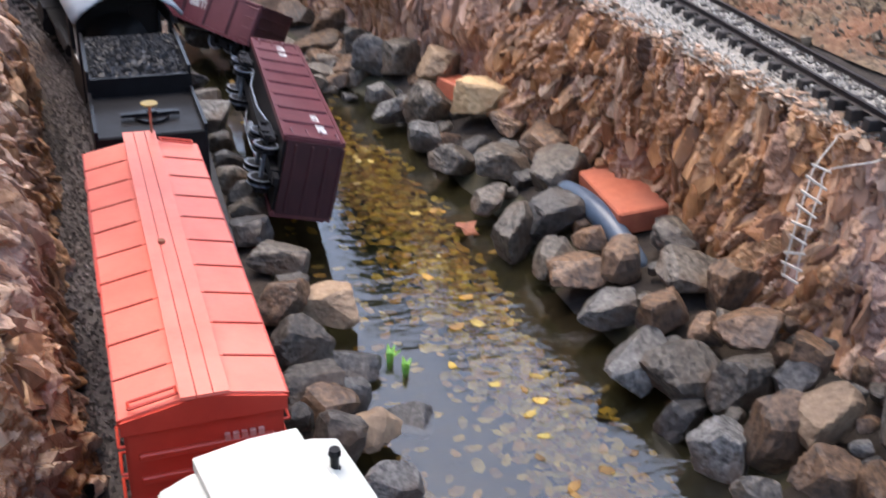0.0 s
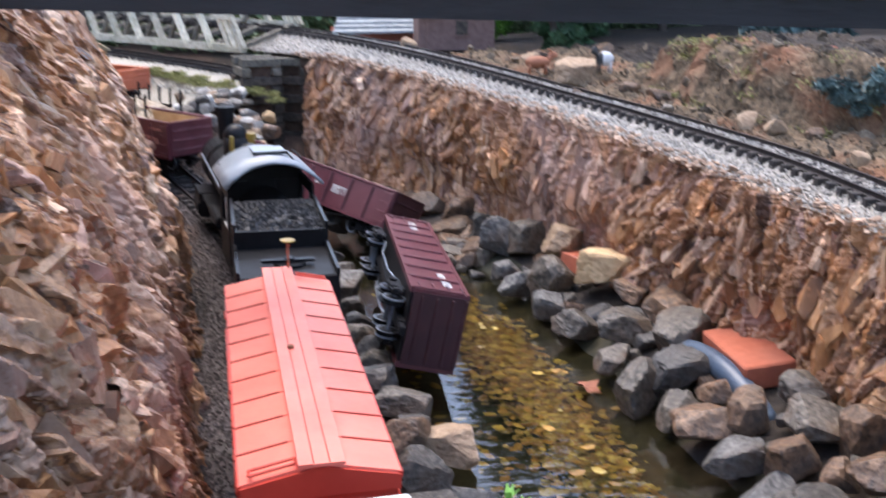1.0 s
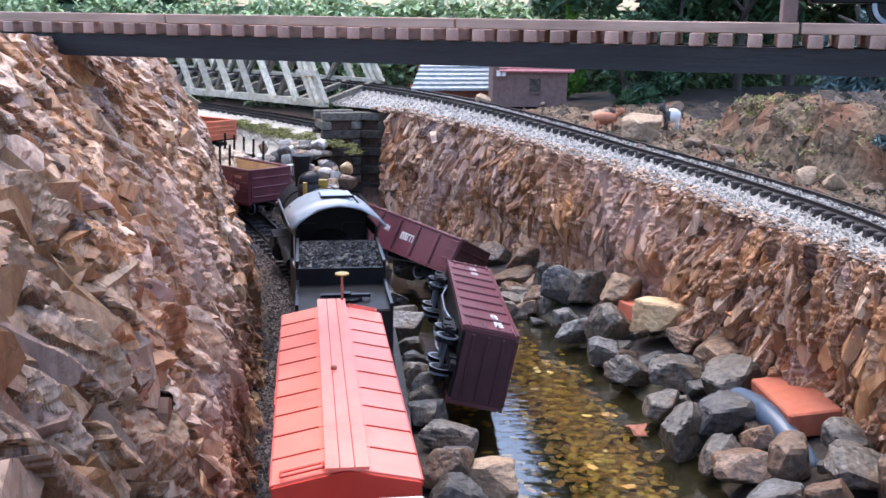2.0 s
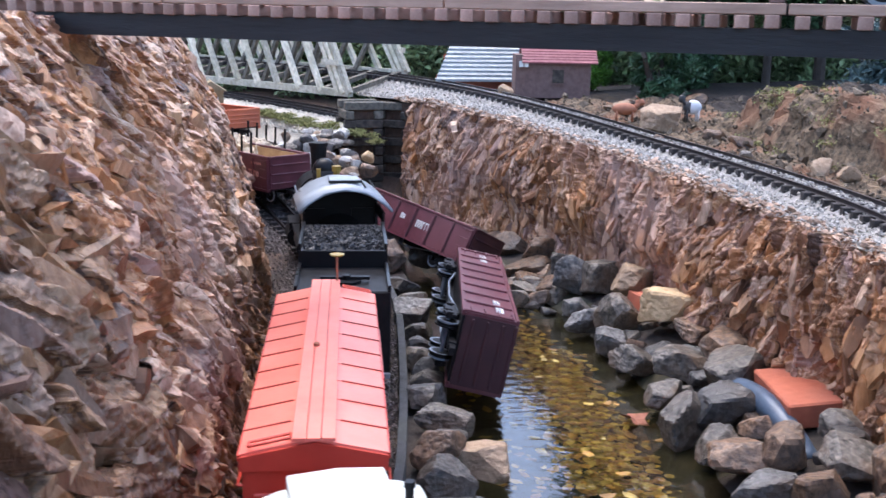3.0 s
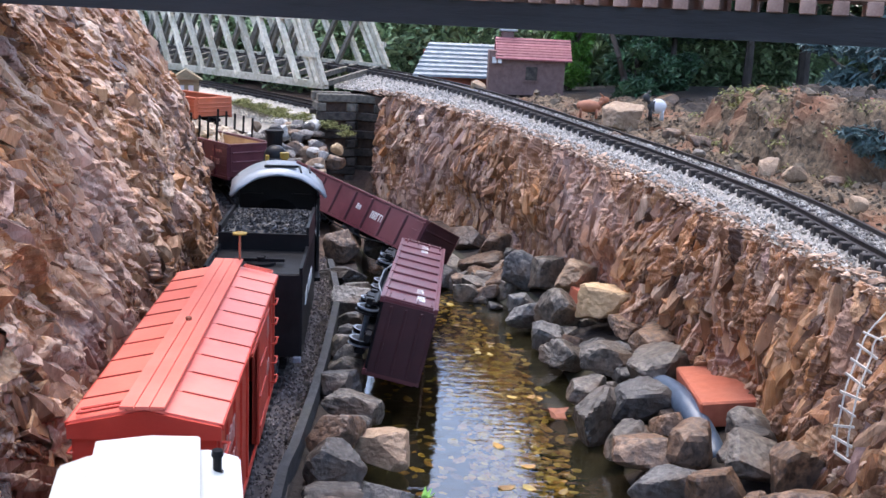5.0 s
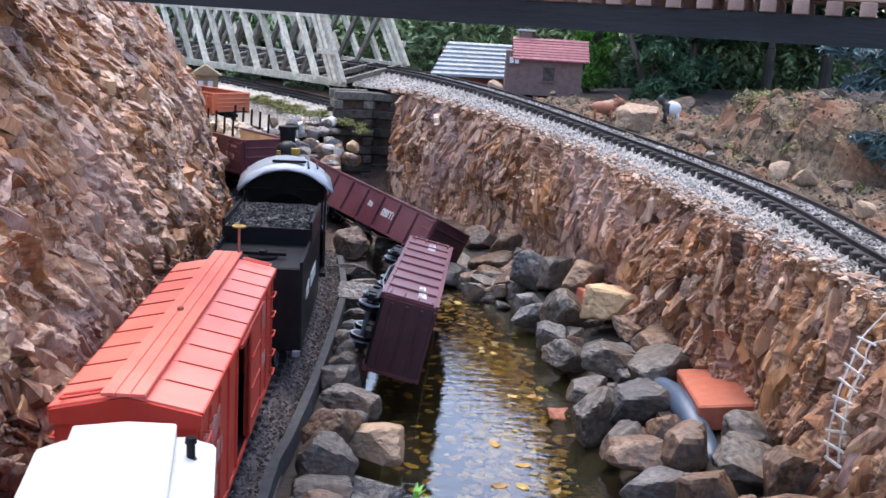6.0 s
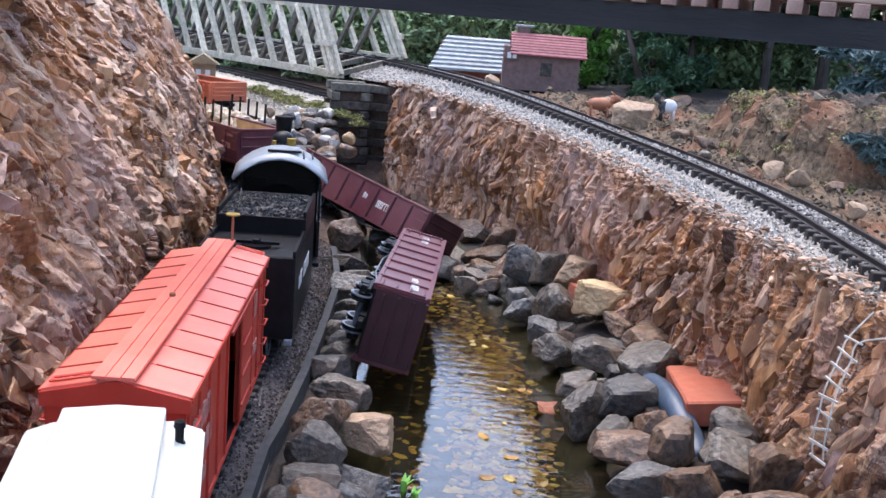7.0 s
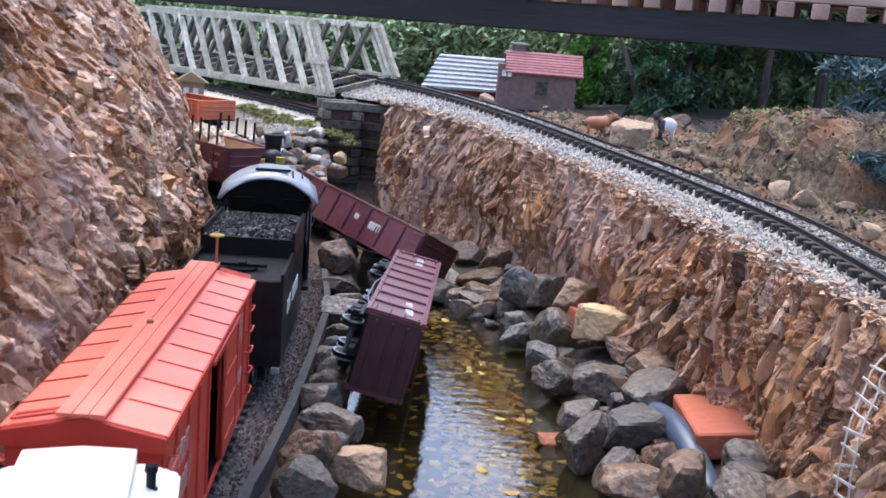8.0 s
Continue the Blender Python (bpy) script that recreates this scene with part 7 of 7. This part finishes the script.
def left_lean(rng, y, z):
    return -34 + 62 * noise.noise((y * 3.6, z * 4.6, 9.1)) + rng.normal(0, 16) + (90 if rng.random() < 0.1 else 0)


def slab_lean(rng, y, z):
    return -62 + 50 * noise.noise((y * 5, z * 5, 2.1)) + rng.normal(0, 13)


def right_top(y):
    return lerp_rows(RIGHT_TOP, y)[1] + 0.004


def left_top(y):
    return lerp_rows(LEFT_FOOT, y)[1] + 0.01


right_root = thing("cliff_right", Matrix.Identity(4), "rust brown cliff of upright shale splinters below the upper track", "cliff", "", "structure")
rock_face(right_root, right_face, -1, -0.45, 1.1, 0.0019, lambda y: -0.03, right_top, 136, 2100, right_size, right_lean, 71, M_SHALE_FACE, 0.024, 0.0085)
rock_face(right_root, right_face, -1, 1.098, 2.03, 0.003, lambda y: -0.03, right_top, 100, 1450, right_size, right_lean, 73, M_SHALE_FACE, 0.024, 0.0085)
splinters(right_root, right_face, -1, -0.42, 2.02, lambda y: (-0.01, right_top(y) - 0.034), 2300, thin_flake, right_lean, 75, 6, M_SHALE_LOOSE, lambda y, z: 0.2 < y < 0.62 and z > 0.05)
left_root = thing("cliff_left", Matrix.Identity(4), "rust brown cliff of stacked shale beside the lower track", "cliff", "", "structure")
rock_face(left_root, left_face, 1, 0.128, 1.2, 0.002, lambda y: -0.03, left_top, 260, 2700, left_size, left_lean, 72, M_SHALE_FACE, 0.026, 0.0095)
rock_face(left_root, left_face, 1, 1.198, 2.25, 0.0034, lambda y: -0.03, left_top, 160, 2300, left_size, left_lean, 74, M_SHALE_FACE, 0.026, 0.0095)
rock_face(left_root, left_face, 1, -0.75, 0.13, 0.0019, lambda y: -0.03, left_top, 270, 640, slab_size, slab_lean, 76, M_SHALE_WET_SHADED, 0.034, 0.014)
splinters(left_root, left_face, 1, 0.1, 2.2, lambda y: (-0.02, left_top(y) - 0.02), 3500, blocky_flake, left_lean, 78, 3, M_SHALE_LOOSE, lambda y, z: 0.15 < y < 0.42 and z > 0.1)
splinters(left_root, left_face, 1, -0.72, 0.13, lambda y: (0.0, left_top(y) - 0.02), 420, slab_flake, slab_lean, 79, 6, M_SHALE_LOOSE_WET_SHADED)
